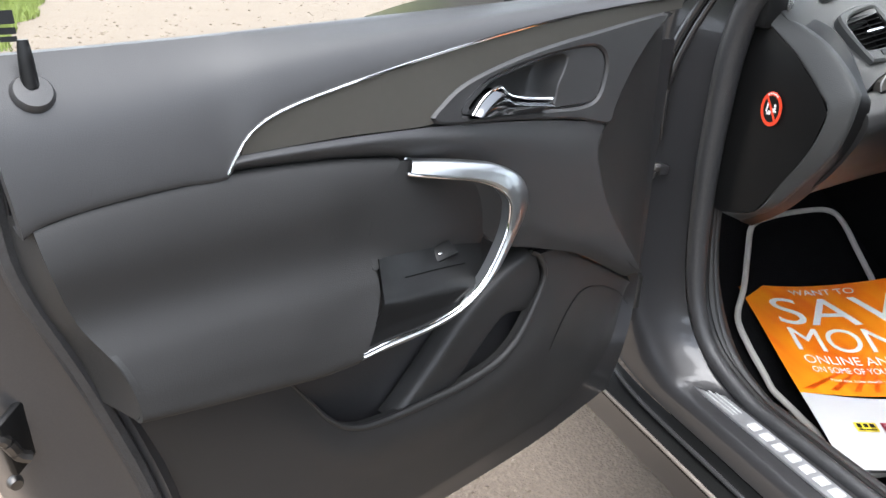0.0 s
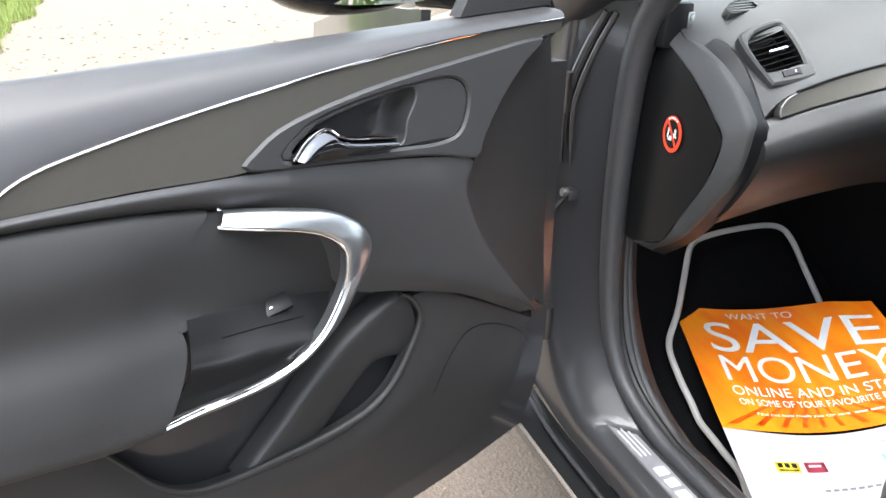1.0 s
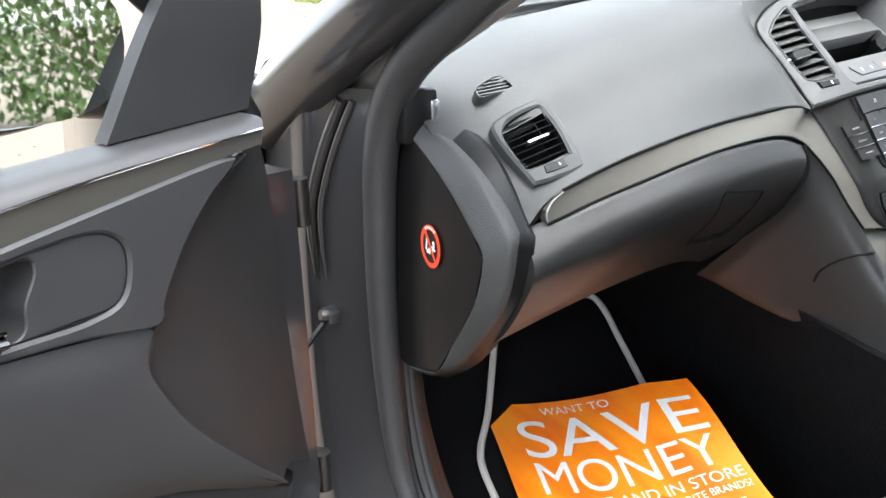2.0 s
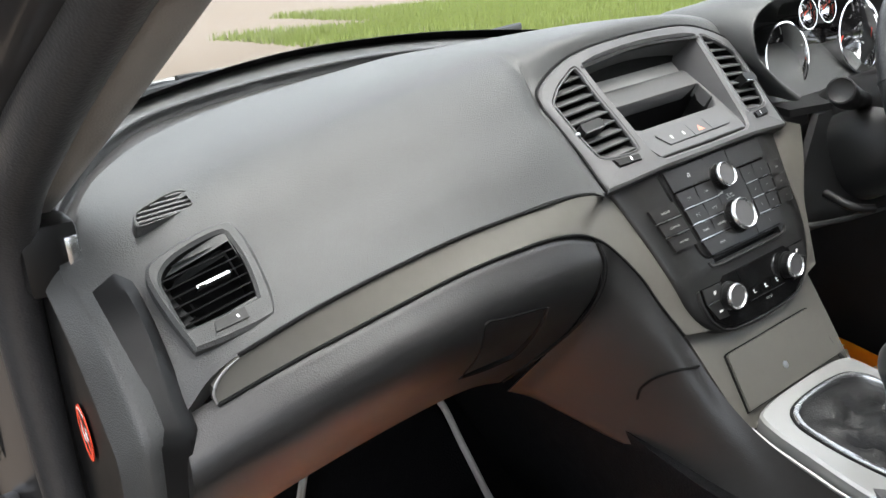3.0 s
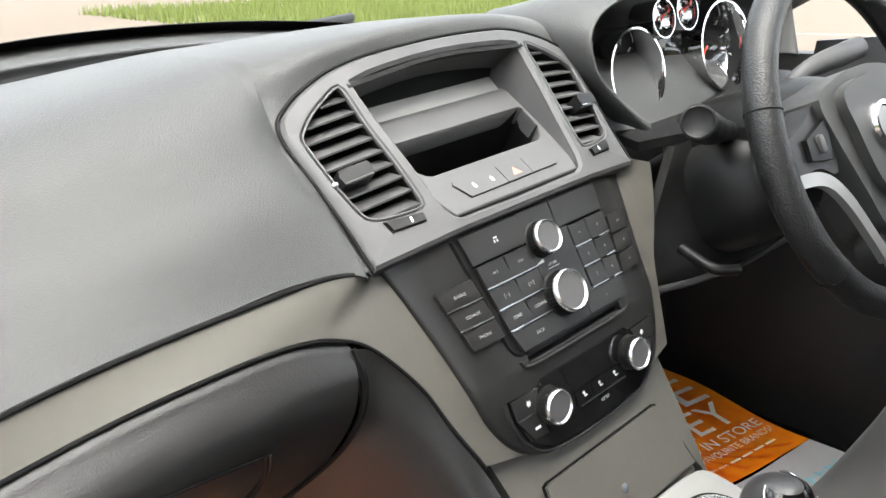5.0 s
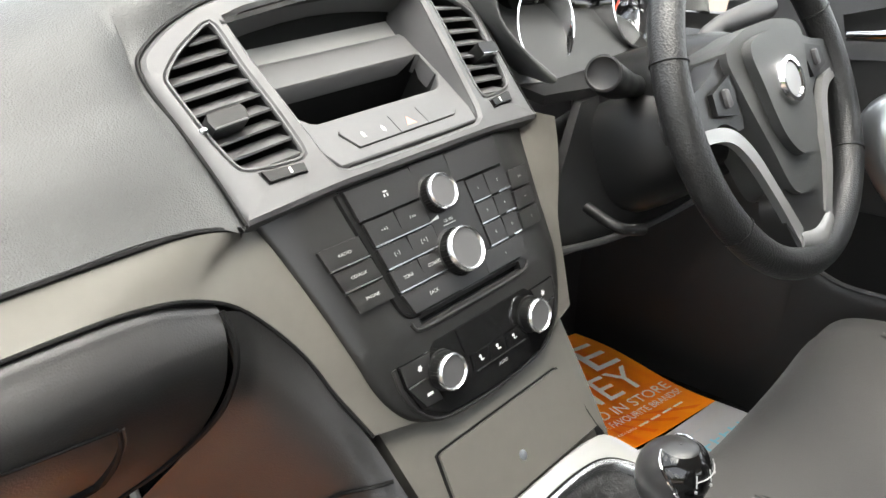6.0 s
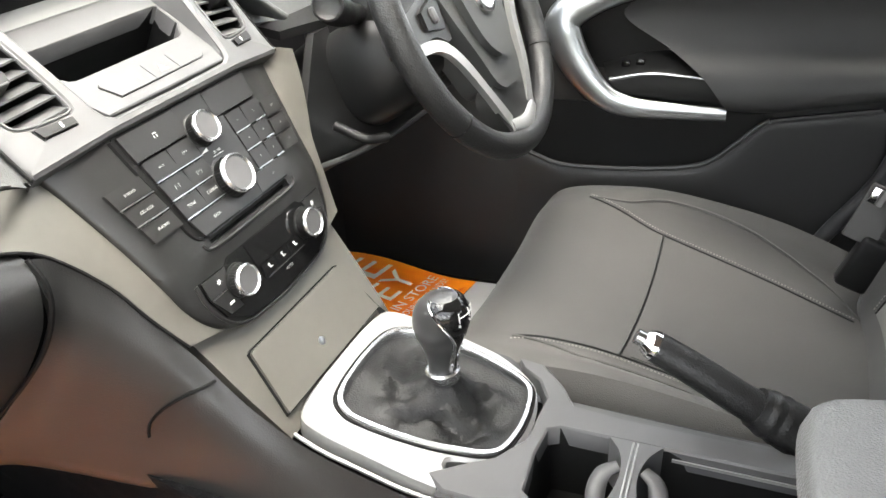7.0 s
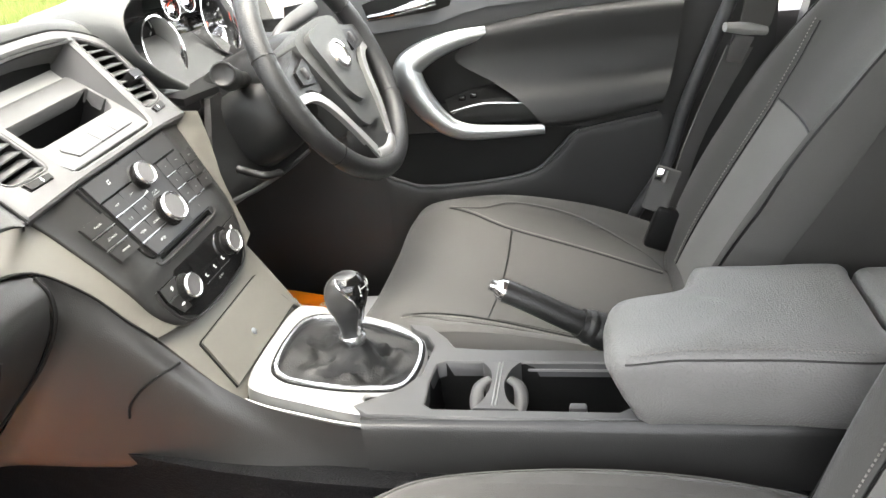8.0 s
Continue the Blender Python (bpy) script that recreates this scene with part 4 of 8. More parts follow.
knob("volume_knob", -0.002, 0.0880, 0.0150, 0.017, "round volume knob with chrome ring")
knob("menu_knob", -0.003, 0.0385, 0.0188, 0.018, "large round menu knob with chrome ring")
CLIM = [(-0.0955, -0.0205), (-0.0610, -0.0215), (-0.0555, -0.0170), (0.0555, -0.0170), (0.0610, -0.0215), (0.0955, -0.0205), (0.0935, -0.039), (0.084, -0.060), (0.060, -0.0755), (0.0, -0.0800), (-0.060, -0.0755), (-0.084, -0.060), (-0.0935, -0.039)]
part("climate_plate", on_stack(slab(CLIM, -0.002, 0.0026, 0.0012)), GLOSS, stack, "gloss black climate plate")
part("climate_rim", on_stack(tube([(x * 1.03, y * 1.03, 0.0008) for x, y in CLIM[5:] + CLIM[:1]], 0.0018, 8, n=60), False), PANEL, stack, "raised rim round the climate plate")
part("climate_screen", on_stack(slab([(-0.033, -0.0180), (0.036, -0.0180), (0.035, -0.0425), (-0.028, -0.0435)], 0.0, 0.0036, 0.0005), False), GLOSS, stack, "gloss black climate display")
for i in range(3):
    x = -0.0235 + 0.0215 * i
    k = part("key", on_stack(slab([(x, -0.0575), (x + 0.0205, -0.0575), (x + 0.0205, -0.0445), (x, -0.0445)], 0.0, 0.0038, 0.0008), False), GLOSS, stack)
    part("print", on_stack(join(box(x + 0.010, x + 0.0108, -0.0525, -0.0475, 0.0039, 0.0041), box(x + 0.0108, x + 0.0140, -0.0525, -0.0517, 0.0039, 0.0041), box(x + 0.0085, x + 0.0094, -0.0495, -0.0478, 0.0039, 0.0041)), False), WHITE, k)
part("bright_bar", on_stack(box(-0.020, 0.043, -0.0592, -0.0580, 0.002, 0.0040), False), CHROME, stack)
part("print", on_stack(letters("AUTO", 0.0040, pose(0.012, -0.0650, 0.0030)), False), PRINT, stack)
for sx in (-1, 1):
    part("key", on_stack(slab([(sx * 0.0945, -0.0215), (sx * 0.0640, -0.0225), (sx * 0.0700, -0.0385), (sx * 0.0925, -0.0385)], 0.0, 0.0036, 0.0008), False), KEY, stack)
    part("key", on_stack(slab([(sx * 0.0915, -0.0405), (sx * 0.0690, -0.0405), (sx * 0.0620, -0.0620), (sx * 0.0790, -0.0605)], 0.0, 0.0036, 0.0008), False), KEY, stack)
    part("bright_bar", on_stack(box(min(sx * 0.0920, sx * 0.0705), max(sx * 0.0920, sx * 0.0705), -0.0402, -0.0388, 0.002, 0.0042), False), CHROME, stack)
    part("print", on_stack(join(*[moved(box(-0.0026, 0.0026, -0.0004, 0.0004, 0, 0.0002), pose(sx * 0.0775, -0.0300, 0.0037, 0, 0, a)) for a in (0, 60, 120)]), False), WHITE, stack)
    part("print", on_stack(box(sx * 0.0735 - 0.0032, sx * 0.0735 + 0.0032, -0.0535, -0.0512, 0.0037, 0.0039), False), WHITE, stack)
    knob("climate_knob", sx * 0.0555, -0.0400, 0.0150, 0.016, "round temperature knob with chrome ring")

# ---- hood over the stack ----
hood = thing("centre_hood", "grey plastic centre hood with vents and empty display recess", "vent panel", CAR @ HOOD_IN_CAR)
half = [(p.x, p.y) for p in even([Vector((*q, 0)) for q in HOOD_EDGE], 44)]
VENT = [(-0.1115, 0.1387), (-0.1180, 0.1370), (-0.1270, 0.1325), (-0.1440, 0.1225), (-0.1590, 0.1085), (-0.1600, 0.1010), (-0.1575, 0.0800), (-0.1535, 0.0540), (-0.1480, 0.0320), (-0.1420, 0.0250), (-0.1220, 0.0205), (-0.1025, 0.0193), (-0.0990, 0.0230), (-0.0995, 0.0380), (-0.1025, 0.0670), (-0.1070, 0.0990), (-0.1090, 0.1300)]
vr = [(-x, y) for x, y in VENT]
CENT = [(-0.0985, 0.1395), (-0.0800, 0.1425), (-0.0600, 0.1448), (-0.0300, 0.1472), (0, 0.1480), (0.0300, 0.1472), (0.0600, 0.1448), (0.0800, 0.1425), (0.0985, 0.1395), (0.0975, 0.1250), (0.0935, 0.0900), (0.0885, 0.0550), (0.0855, 0.0300), (0.0830, 0.0120), (0.0790, 0.0030), (0.0720, -0.0010), (0.0, -0.0020), (-0.0720, -0.0010), (-0.0790, 0.0030), (-0.0830, 0.0120), (-0.0855, 0.0300), (-0.0885, 0.0550), (-0.0935, 0.0900), (-0.0975, 0.1250)]


def on_hood(bm, cuts=True):
    return swept(bm, 0.17, 0.08, 0.0, cuts)


part("hood_face", on_hood(holed(mirrored(half), [soft(VENT, 70), soft(vr, 70), CENT], -0.050, 0.002, 0.003, 0)), HOOD, hood, "satin grey hood moulding")
part("rim_seam", on_hood(tube([(x * 1.012, y + 0.0012, -0.0006) for x, y in half] + [(-x * 1.012, y + 0.0012, -0.0006) for x, y in half[-2::-1]], 0.0016, 6, n=140), False), VOID, hood, "dark seam round the hood")
for poly in (VENT, vr):
    part("vent_rim", on_hood(tube([(x, y, 0.0012) for x, y in soft(poly, 60)], 0.0011, 6, True, 90), False), HOOD, hood, "rounded vent edge")
FROM_CAR = HOOD_IN_CAR.inverted()
INNER = FROM_CAR @ pose(0, 0.062, 1.0365, 31)
SLOT = [(-0.0830, 0.0850), (-0.0800, 0.0875), (0.0800, 0.0875), (0.0830, 0.0850), (0.0815, 0.0600), (0.0705, 0.0465), (0.0650, 0.0440), (-0.0650, 0.0440), (-0.0705, 0.0465), (-0.0815, 0.0600)]
part("inner_face", holed([(-0.0865, 0.114), (0.0865, 0.114), (0.0855, 0.060), (0.0815, 0.015), (0.0755, -0.001), (-0.0755, -0.001), (-0.0815, 0.015), (-0.0855, 0.060)], [SLOT], -0.02, 0.0, 0.0012, 0), HOOD, hood, "satin grey centre panel", INNER)
part("display_shelf", sheet([[(-0.087, 0.112, -0.001), (0, 0.112, -0.001), (0.087, 0.112, -0.001)], [(-0.087, 0.119, -0.003), (0, 0.119, -0.003), (0.087, 0.119, -0.003)], [(-0.087, 0.123, -0.009), (0, 0.123, -0.009), (0.087, 0.123, -0.009)]], 14, 4, (0, -0.003, -0.002)), HOOD, hood, "", INNER)
# light on the recess floor is painted as a paler band
part("display_ledge", sheet([[(-0.087, 0.1690, 1.0935), (0, 0.1690, 1.0935), (0.087, 0.1690, 1.0935)], [(-0.087, 0.1825, 1.1055), (0, 0.1825, 1.1055), (0.087, 0.1825, 1.1055)]], 12, 4, (0, 0.002, -0.004)), LEDGE, hood, "ledge band, its light put into a paler grey", FROM_CAR)
part("display", sheet([[(-0.090, 0.1822, 1.1045), (0, 0.1822, 1.1045), (0.090, 0.1822, 1.1045)], [(-0.096, 0.1830, 1.128), (0, 0.1830, 1.128), (0.096, 0.1830, 1.128)], [(-0.104, 0.150, 1.1345), (0, 0.155, 1.141), (0.104, 0.150, 1.1345)]], 12, 6, (0, 0.004, 0.003)), VOID, hood, "dark empty display", FROM_CAR)
for sx in (-1, 1):
    outer_line = [HOOD_IN_CAR @ Vector((sx * x, y, -0.003 - sag(x, y, 0.17, 0.08))) for x, y in ((0.0990, 0.1390), (0.0975, 0.1250), (0.0935, 0.0900), (0.0885, 0.0550), (0.0855, 0.0300), (0.0820, 0.0080))]
    inner_line = [Vector((sx * x, y, z)) for x, y, z in ((0.0885, 0.1850, 1.1075), (0.0870, 0.1690, 1.0935), (0.0860, 0.1400, 1.0800), (0.0855, 0.1100, 1.0620), (0.0835, 0.0860, 1.0490), (0.0810, 0.0690, 1.0390))]
    part("recess_wall", sheet([outer_line, inner_line], 30, 6, (sx * 0.003, 0, 0)), HOOD, hood, "smooth side wall of the recess", FROM_CAR)
# the slot's inner shade is put into its near-black colour
part("slot_box", well(SLOT, -0.001, -0.075, 0.95, 60), VOID, hood, "storage slot, its inner shade painted near-black", INNER)
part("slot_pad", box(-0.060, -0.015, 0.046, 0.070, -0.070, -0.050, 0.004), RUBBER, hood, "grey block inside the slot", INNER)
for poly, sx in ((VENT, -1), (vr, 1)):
    # shade inside the vent is painted with a near-black well
    v = part("vent", on_hood(well(poly, -0.003, -0.043, 0.92, 60), False), VOID, hood, "air vent well, its shade painted near-black")
    poly_s = soft(poly, 80)
    for i in range(9):
        s = 0.0225 + 0.0131 * i
        ends = span(poly_s, s + 0.003)
        if ends and ends[1] - ends[0] > 0.006:
            blade = slab([(ends[0] - 0.001, 0.0), (ends[1] + 0.001, 0.0), (ends[1] - 0.001, 0.016), (ends[0] + 0.001, 0.016)], -0.0009, 0.0009, 0.0005, 1)
            part("slat", on_hood(moved(blade, pose(0, s, -0.0012, -47)), False), HOOD, v, "grey horizontal slat")
    grip = part("vent_grip", on_hood(slab([(sx * 0.1525, 0.0690), (sx * 0.1275, 0.0690), (sx * 0.1255, 0.0650), (sx * 0.1265, 0.0565), (sx * 0.1525, 0.0565), (sx * 0.1545, 0.0640)], -0.008, 0.010, 0.002), False), BLACK, v, "black vent grip")
    part("grip_edge", on_hood(box(min(sx * 0.1515, sx * 0.1275), max(sx * 0.1515, sx * 0.1275), 0.0562, 0.0580, 0.006, 0.0105, 0.0006, 1), False), BRIGHT if sx > 0 else HOOD, grip)
    part("grip_tab", on_hood(box(min(sx * 0.1590, sx * 0.1530), max(sx * 0.1590, sx * 0.1530), 0.0600, 0.0640, -0.004, 0.004, 0.001, 1), False), SATIN, grip)
    part("wheel_gap", on_hood(slab([(sx * 0.1375, 0.0195), (sx * 0.1035, 0.0145), (sx * 0.1040, 0.0065), (sx * 0.1345, 0.0085)], 0.0, 0.0026, 0.0002), False), VOID, hood, "dark gap round the thumb wheel")
    t = part("thumb_wheel", on_hood(slab([(sx * 0.1360, 0.0182), (sx * 0.1048, 0.0135), (sx * 0.1052, 0.0075), (sx * 0.1338, 0.0097)], 0.0, 0.0048, 0.0015), False), BLACK, hood, "ridged vent thumb wheel")
    part("print", on_hood(box(sx * 0.1165 - 0.0008, sx * 0.1165 + 0.0008, 0.0100, 0.0145, 0.0048, 0.0051), False), WHITE, t)
part("switch_gap", slab([(-0.0541, 0.0034), (0.0543, 0.0049), (0.0600, 0.0092), (0.0644, 0.0190), (0.0620, 0.0247), (-0.0590, 0.0247), (-0.0618, 0.0214)], -0.004, 0.0004), VOID, hood, "dark gap round the switches", INNER @ pose(0.004, 0.006, 0))
for i, outline in enumerate((((-0.0535, 0.0040), (-0.0095, 0.0045), (-0.0095, 0.0242), (-0.0585, 0.0242), (-0.0612, 0.0212)), ((-0.0086, 0.0045), (0.0222, 0.0050), (0.0222, 0.0242), (-0.0086, 0.0242)), ((0.0231, 0.0050), (0.0540, 0.0054), (0.0594, 0.0095), (0.0638, 0.0190), (0.0615, 0.0242), (0.0231, 0.0242)))):
    k = part("switch", slab(outline, -0.003, 0.0016, 0.0008), HOOD, hood, "grey push switch", INNER @ pose(0.004, 0.006, 0))
    if i == 1:
        part("hazard_mark", slab([(0.0012, 0.0090), (0.0120, 0.0090), (0.0066, 0.0178)], 0.0016, 0.0019), REDPALE, k, "red warning triangle")
    elif i == 0:
        for cx in (-0.0430, -0.0220):
            part("print", join(box(cx - 0.0014, cx + 0.0014, 0.0110, 0.0135, 0.0016, 0.0019), moved(ring([(-0.0018, 0), (0, 0.0028), (0.0018, 0), (0, -0.001)], [(-0.001, 0), (0, 0.0018), (0.001, 0), (0, -0.0005)], 0, 0.0002, 16), pose(cx, 0.0142, 0.0017))), PRINT, k)

# ---- passenger side vents on the dashboard ----
def dash_vent(at, flip, label):
    f = -1 if flip else 1
    t = thing("air_vent", label, "air vent", at, "dashboard side vents")
    o = [(f * x, y) for x, y in ((-0.044, 0.030), (-0.020, 0.046), (0.035, 0.050), (0.047, 0.038), (0.042, -0.004), (0.029, -0.048), (0.015, -0.056), (-0.041, -0.051), (-0.047, -0.040))]
    i = [(f * x, y) for x, y in ((-0.034, 0.024), (-0.012, 0.037), (0.030, 0.040), (0.034, 0.030), (0.031, 0.0), (0.022, -0.030), (0.016, -0.033), (-0.036, -0.030), (-0.041, -0.024), (-0.039, 0.0))]
    part("surround", holed(o, [i], -0.02, 0.004, 0.003, 70), SOFT, t, "grey vent surround")
    # near-black cavity carries the shade behind the slats
    v = part("vent_cavity", well(i, 0.001, -0.03, 0.92, 50), VOID, t, "vent cavity, its shade painted near-black")
    for k in range(7):
        y = -0.0245 + 0.0095 * k
        e = span(i, y)
        if e:
            part("slat", moved(box(e[0], e[1], 0, 0.012, -0.0006, 0.0006), pose(0, y, -0.002, -60)), VOID, v)
    part("vent_grip", box(-0.016, 0.016, -0.002, 0.002, -0.004, 0.005, 0.0015), BRIGHT, v, "bright vent grip")
    w = part("thumb_wheel", slab([(f * -0.022, -0.036), (f * 0.006, -0.037), (f * 0.004, -0.047), (f * -0.025, -0.045)], 0, 0.0055, 0.001), BLACK, t)
    part("print", box(-0.004, -0.002, -0.043, -0.040, 0.0055, 0.006), WHITE, w)
    return t


dash_vent(VENT_AT, False, "black slatted side air vent in grey surround")
dash_vent(frame_from((0.575, 0.125, 1.06), (1, -0.1, -0.05), (-0.04, -0.8, 0.6)), True, "black slatted driver side air vent")
dem = thing("demister_vent", "small black slatted demister vent in the dashboard top", "air vent", DEM_AT)
d_out = [(-0.031, -0.006), (-0.026, -0.012), (0.022, -0.006), (0.028, 0.005), (0.016, 0.016), (-0.022, 0.005)]
part("frame", ring([(x * 1.12, y * 1.16) for x, y in d_out], d_out, -0.012, 0.002, 50, 0.001), SOFT, dem)
cav = part("cavity", slab(d_out, -0.012, -0.008, 0, 2, 40), VOID, dem)
for k in range(5):
    yy = -0.0075 + 0.0055 * k
    ends = span([(p.x, p.y) for p in even([Vector((*q, 0)) for q in d_out], 60, True)], yy)
    if ends:
        part("slat", moved(box(ends[0] - 0.001, ends[1] + 0.001, -0.0011, 0.0011, -0.007, 0.0008), pose(0, yy, 0, 0, 0, 0)), HOOD, cav)
emb = thing("airbag_emblem", "shallow embossed marking on the dashboard skin", "emblem", frame_from((-0.497, 0.1085, 0.9958), (1, 0.1, 0.12), (0, -0.8, 0.6)))
part("embossing", ring([(-0.017, -0.006), (0.017, -0.006), (0.017, 0.006), (-0.017, 0.006)], [(-0.016, -0.005), (0.016, -0.005), (0.016, 0.005), (-0.016, 0.005)], 0, 0.004, 40), SOFT, emb)

# ---- glove box latch, seams, sticker ----
lid_tree = BVHTree.FromBMesh(sheet(G, 50, 10))
def on_lid(points, lift):
    """Points in x, z dropped onto the glove box lid."""
    hits = [lid_tree.ray_cast(Vector((x, -0.3, z)), Vector((0, 1, 0)))[0] for x, z in points]
    return [h + Vector((0, -lift, 0)) for h in hits if h]
part("latch_line", tube(on_lid([(-0.355, 0.856), (-0.358, 0.880), (-0.364, 0.908), (-0.3675, 0.9345), (-0.345, 0.932), (-0.3265, 0.929), (-0.300, 0.925), (-0.282, 0.9215)], 0.0002), 0.0014, 6, n=60), VOID, glove, "thin outline of the glove box latch")
part("latch_gap", tube(on_lid([(-0.281, 0.920), (-0.276, 0.900), (-0.2735, 0.876), (-0.274, 0.858), (-0.278, 0.8455), (-0.295, 0.8445), (-0.3128, 0.8445), (-0.335, 0.8475), (-0.354, 0.850)], 0.0), [0.0015, 0.0020, 0.0026, 0.0038, 0.0046, 0.0046, 0.0044, 0.004, 0.0026], 8, n=60), VOID, glove, "dark finger gap of the latch")
part("latch_rim", tube(on_lid([(-0.278, 0.920), (-0.2725, 0.900), (-0.2695, 0.876), (-0.270, 0.858), (-0.275, 0.8415), (-0.295, 0.840), (-0.3128, 0.840), (-0.335, 0.843), (-0.356, 0.846)], 0.0), 0.0012, 6, n=60), SOFT, glove)
part("lid_seam", tube([(-0.200, 0.044, 0.967), (-0.197, 0.036, 0.945), (-0.199, 0.040, 0.915), (-0.205, 0.062, 0.875), (-0.222, 0.10, 0.83), (-0.25, 0.148, 0.782)], 0.0024, 6, n=40), VOID, dash, "dark seam of the lid")
part("top_seam", tube([(x, y - 0.001, z + 0.0015) for x, y, z in C2[1:5]] + [(-0.20, 0.0690, 1.0145), foot[0]], 0.0020, 6, n=60), VOID, dash)
part("strip_seam", tube([(x, y - 0.001, z) for x, y, z in C3], 0.0016, 6, n=70), VOID, dash)
part("strip_end", tube([(-0.590, 0.0665, 0.9665), (-0.604, 0.0655, 0.9600), (-0.6125, 0.0640, 0.9530), (-0.6165, 0.0625, 0.9450), (-0.6155, 0.0610, 0.9370)], [0.0006, 0.0010, 0.0013, 0.0013, 0.0009], 8, n=24), SILVER, dash, "bright rounded end of the trim strip")
seam_at = [(-0.0295, 0.8208), (-0.022, 0.8188), (-0.015, 0.8164), (0.0, 0.8072), (0.0135, 0.7965), (0.0265, 0.782), (0.031, 0.773), (0.0337, 0.7635)]
tree = BVHTree.FromBMesh(sheet(SIDE[:3], 50, 10))
hits = [tree.ray_cast(Vector((-0.5, y, z)), Vector((1, 0, 0)))[0] for y, z in seam_at]
part("side_seam", tube([h + Vector((-0.0014, 0, 0)) for h in hits if h], 0.0015, 6, n=30), VOID, dash, "dark seam of the side panel")
stk = thing("airbag_sticker", "round red and white airbag warning sticker on the end cover", "sticker", Matrix(((0, 0, -1, -0.6945), (-1, 0, 0, 0.178), (0, 1, 0, 0.891), (0, 0, 0, 1))))
circ = [(math.cos(a * math.tau / 24), math.sin(a * math.tau / 24)) for a in range(24)]
part("disc", slab([(0.0205 * x, 0.0255 * y) for x, y in circ], 0, 0.0005), BLACK, stk)
part("red_ring", ring([(0.0215 * x, 0.0265 * y) for x, y in circ], [(0.0165 * x, 0.0205 * y) for x, y in circ], 0, 0.0008, 48), REDMARK, stk, "red warning ring")
part("red_bar", moved(box(-0.0018, 0.0018, -0.021, 0.021, 0, 0.0009), pose(0, 0, 0, 0, 0, 33)), REDMARK, stk)
part("white_print", join(moved(box(-0.0016, 0.0016, -0.007, 0.007, 0, 0.0007), pose(-0.0085, 0.001, 0, 0, 0, -8)), box(-0.0085, 0.0, -0.0095, -0.0055, 0, 0.0007), box(-0.005, 0.001, -0.0055, -0.003, 0, 0.0007), moved(lathe([(0, 0.0007), (0.0026, 0.0007), (0.0026, 0)], 12), pose(0.007, 0.006, 0)), moved(box(-0.0018, 0.0018, -0.005, 0.005, 0, 0.0007), pose(0.006, -0.001, 0, 0, 0, -25)), moved(box(-0.0012, 0.0012, -0.0045, 0.0045, 0, 0.00072), pose(0.007, -0.001, 0, 0, 0, 62)), *[moved(box(-0.0018, 0.0018, -0.0012, 0.0012, 0, 0.0011), pose(0.019 * math.sin(a), 0.0235 * math.cos(a), 0, 0, 0, -math.degrees(a))) for a in (-0.5, -0.25, 0.0, 0.25, 0.5)]), WHITE, stk)
clip = thing("pillar_clip", "dark plastic clip with bright screw at the pillar foot", "clip")
part("block", box(-0.705, -0.658, 0.212, 0.262, 1.005, 1.068, 0.006), BLACK, clip)
part("tab", box(-0.672, -0.660, 0.206, 0.214, 1.025, 1.056, 0.003), CHROME, clip, "bright metal tab")

# ---- centre console ----
console = thing("centre_console", "dark centre console with silver gear surround and cup holders", "console")
part("lower_panel", sheet([[(-w, y, z), (0, y, z), (w, y, z)] for w, y, z in ((0.120, 0.010, 0.862), (0.116, -0.003, 0.847), (0.110, -0.038, 0.800), (0.1045, -0.064, 0.765), (0.101, -0.076, 0.748))], 20, 6, (0, 0.02, -0.015)), TRIM, console, "satin bronze-grey lower panel", CAR)
LID = CAR @ pose(0, -0.0460, 0.7895, 53.1)
lid = part("tray_lid", slab([(-0.0785, 0.031), (-0.074, 0.0325), (0.074, 0.0325), (0.0785, 0.031), (0.0885, -0.0325), (-0.0885, -0.0325)], 0.0, 0.0045, 0.0015), TRIM, console, "satin bronze tray lid", LID)
part("lid_gap", slab([(-0.0805, 0.0325), (-0.076, 0.0342), (0.076, 0.0342), (0.0805, 0.0325), (0.0905, -0.0340), (-0.0905, -0.0340)], -0.001, 0.0014), VOID, console, "dark gap round the tray lid", LID)
part("lid_dimple", lathe([(0.0, 0.0008), (0.003, 0.0005), (0.0045, 0.0)], 16), SATIN, lid, at=pose(-0.004, -0.010, 0.0045))
flip = CAR @ Matrix.Diagonal((-0.972, 1, 1, 1)) @ CAR.inverted()
part("right_strip", sheet([[tuple(flip @ Vector(p)) for p in C2[5:]], [tuple(flip @ Vector(p)) for p in [(-0.186, 0.060, 1.004), (-0.180, 0.052, 0.975), (-0.166, 0.041, 0.946)] + C3[8:]]], 40, 5, (0, 0.012, 0)), TRIM, console, "satin bronze strip beside the stack")
# silver gear surround
SIL = [(-0.090, -0.074), (-0.075, -0.066), (-0.04, -0.062), (0.04, -0.062), (0.075, -0.066), (0.088, -0.074), (0.092, -0.10), (0.089, -0.138), (0.084, -0.180), (0.077, -0.212), (0.056, -0.247), (0.022, -0.263), (-0.022, -0.263), (-0.056, -0.247), (-0.072, -0.212), (-0.083, -0.213), (-0.098, -0.234), (-0.102, -0.228), (-0.1035, -0.190), (-0.100, -0.138), (-0.097, -0.10)]
RING_O = [(-0.069, -0.104), (-0.050, -0.0865), (0, -0.0815), (0.050, -0.0865), (0.069, -0.104), (0.073, -0.13), (0.0715, -0.17), (0.064, -0.212), (0.050, -0.247), (0.02, -0.2575), (-0.02, -0.2575), (-0.050, -0.247), (-0.064, -0.212), (-0.0715, -0.17), (-0.073, -0.13)]
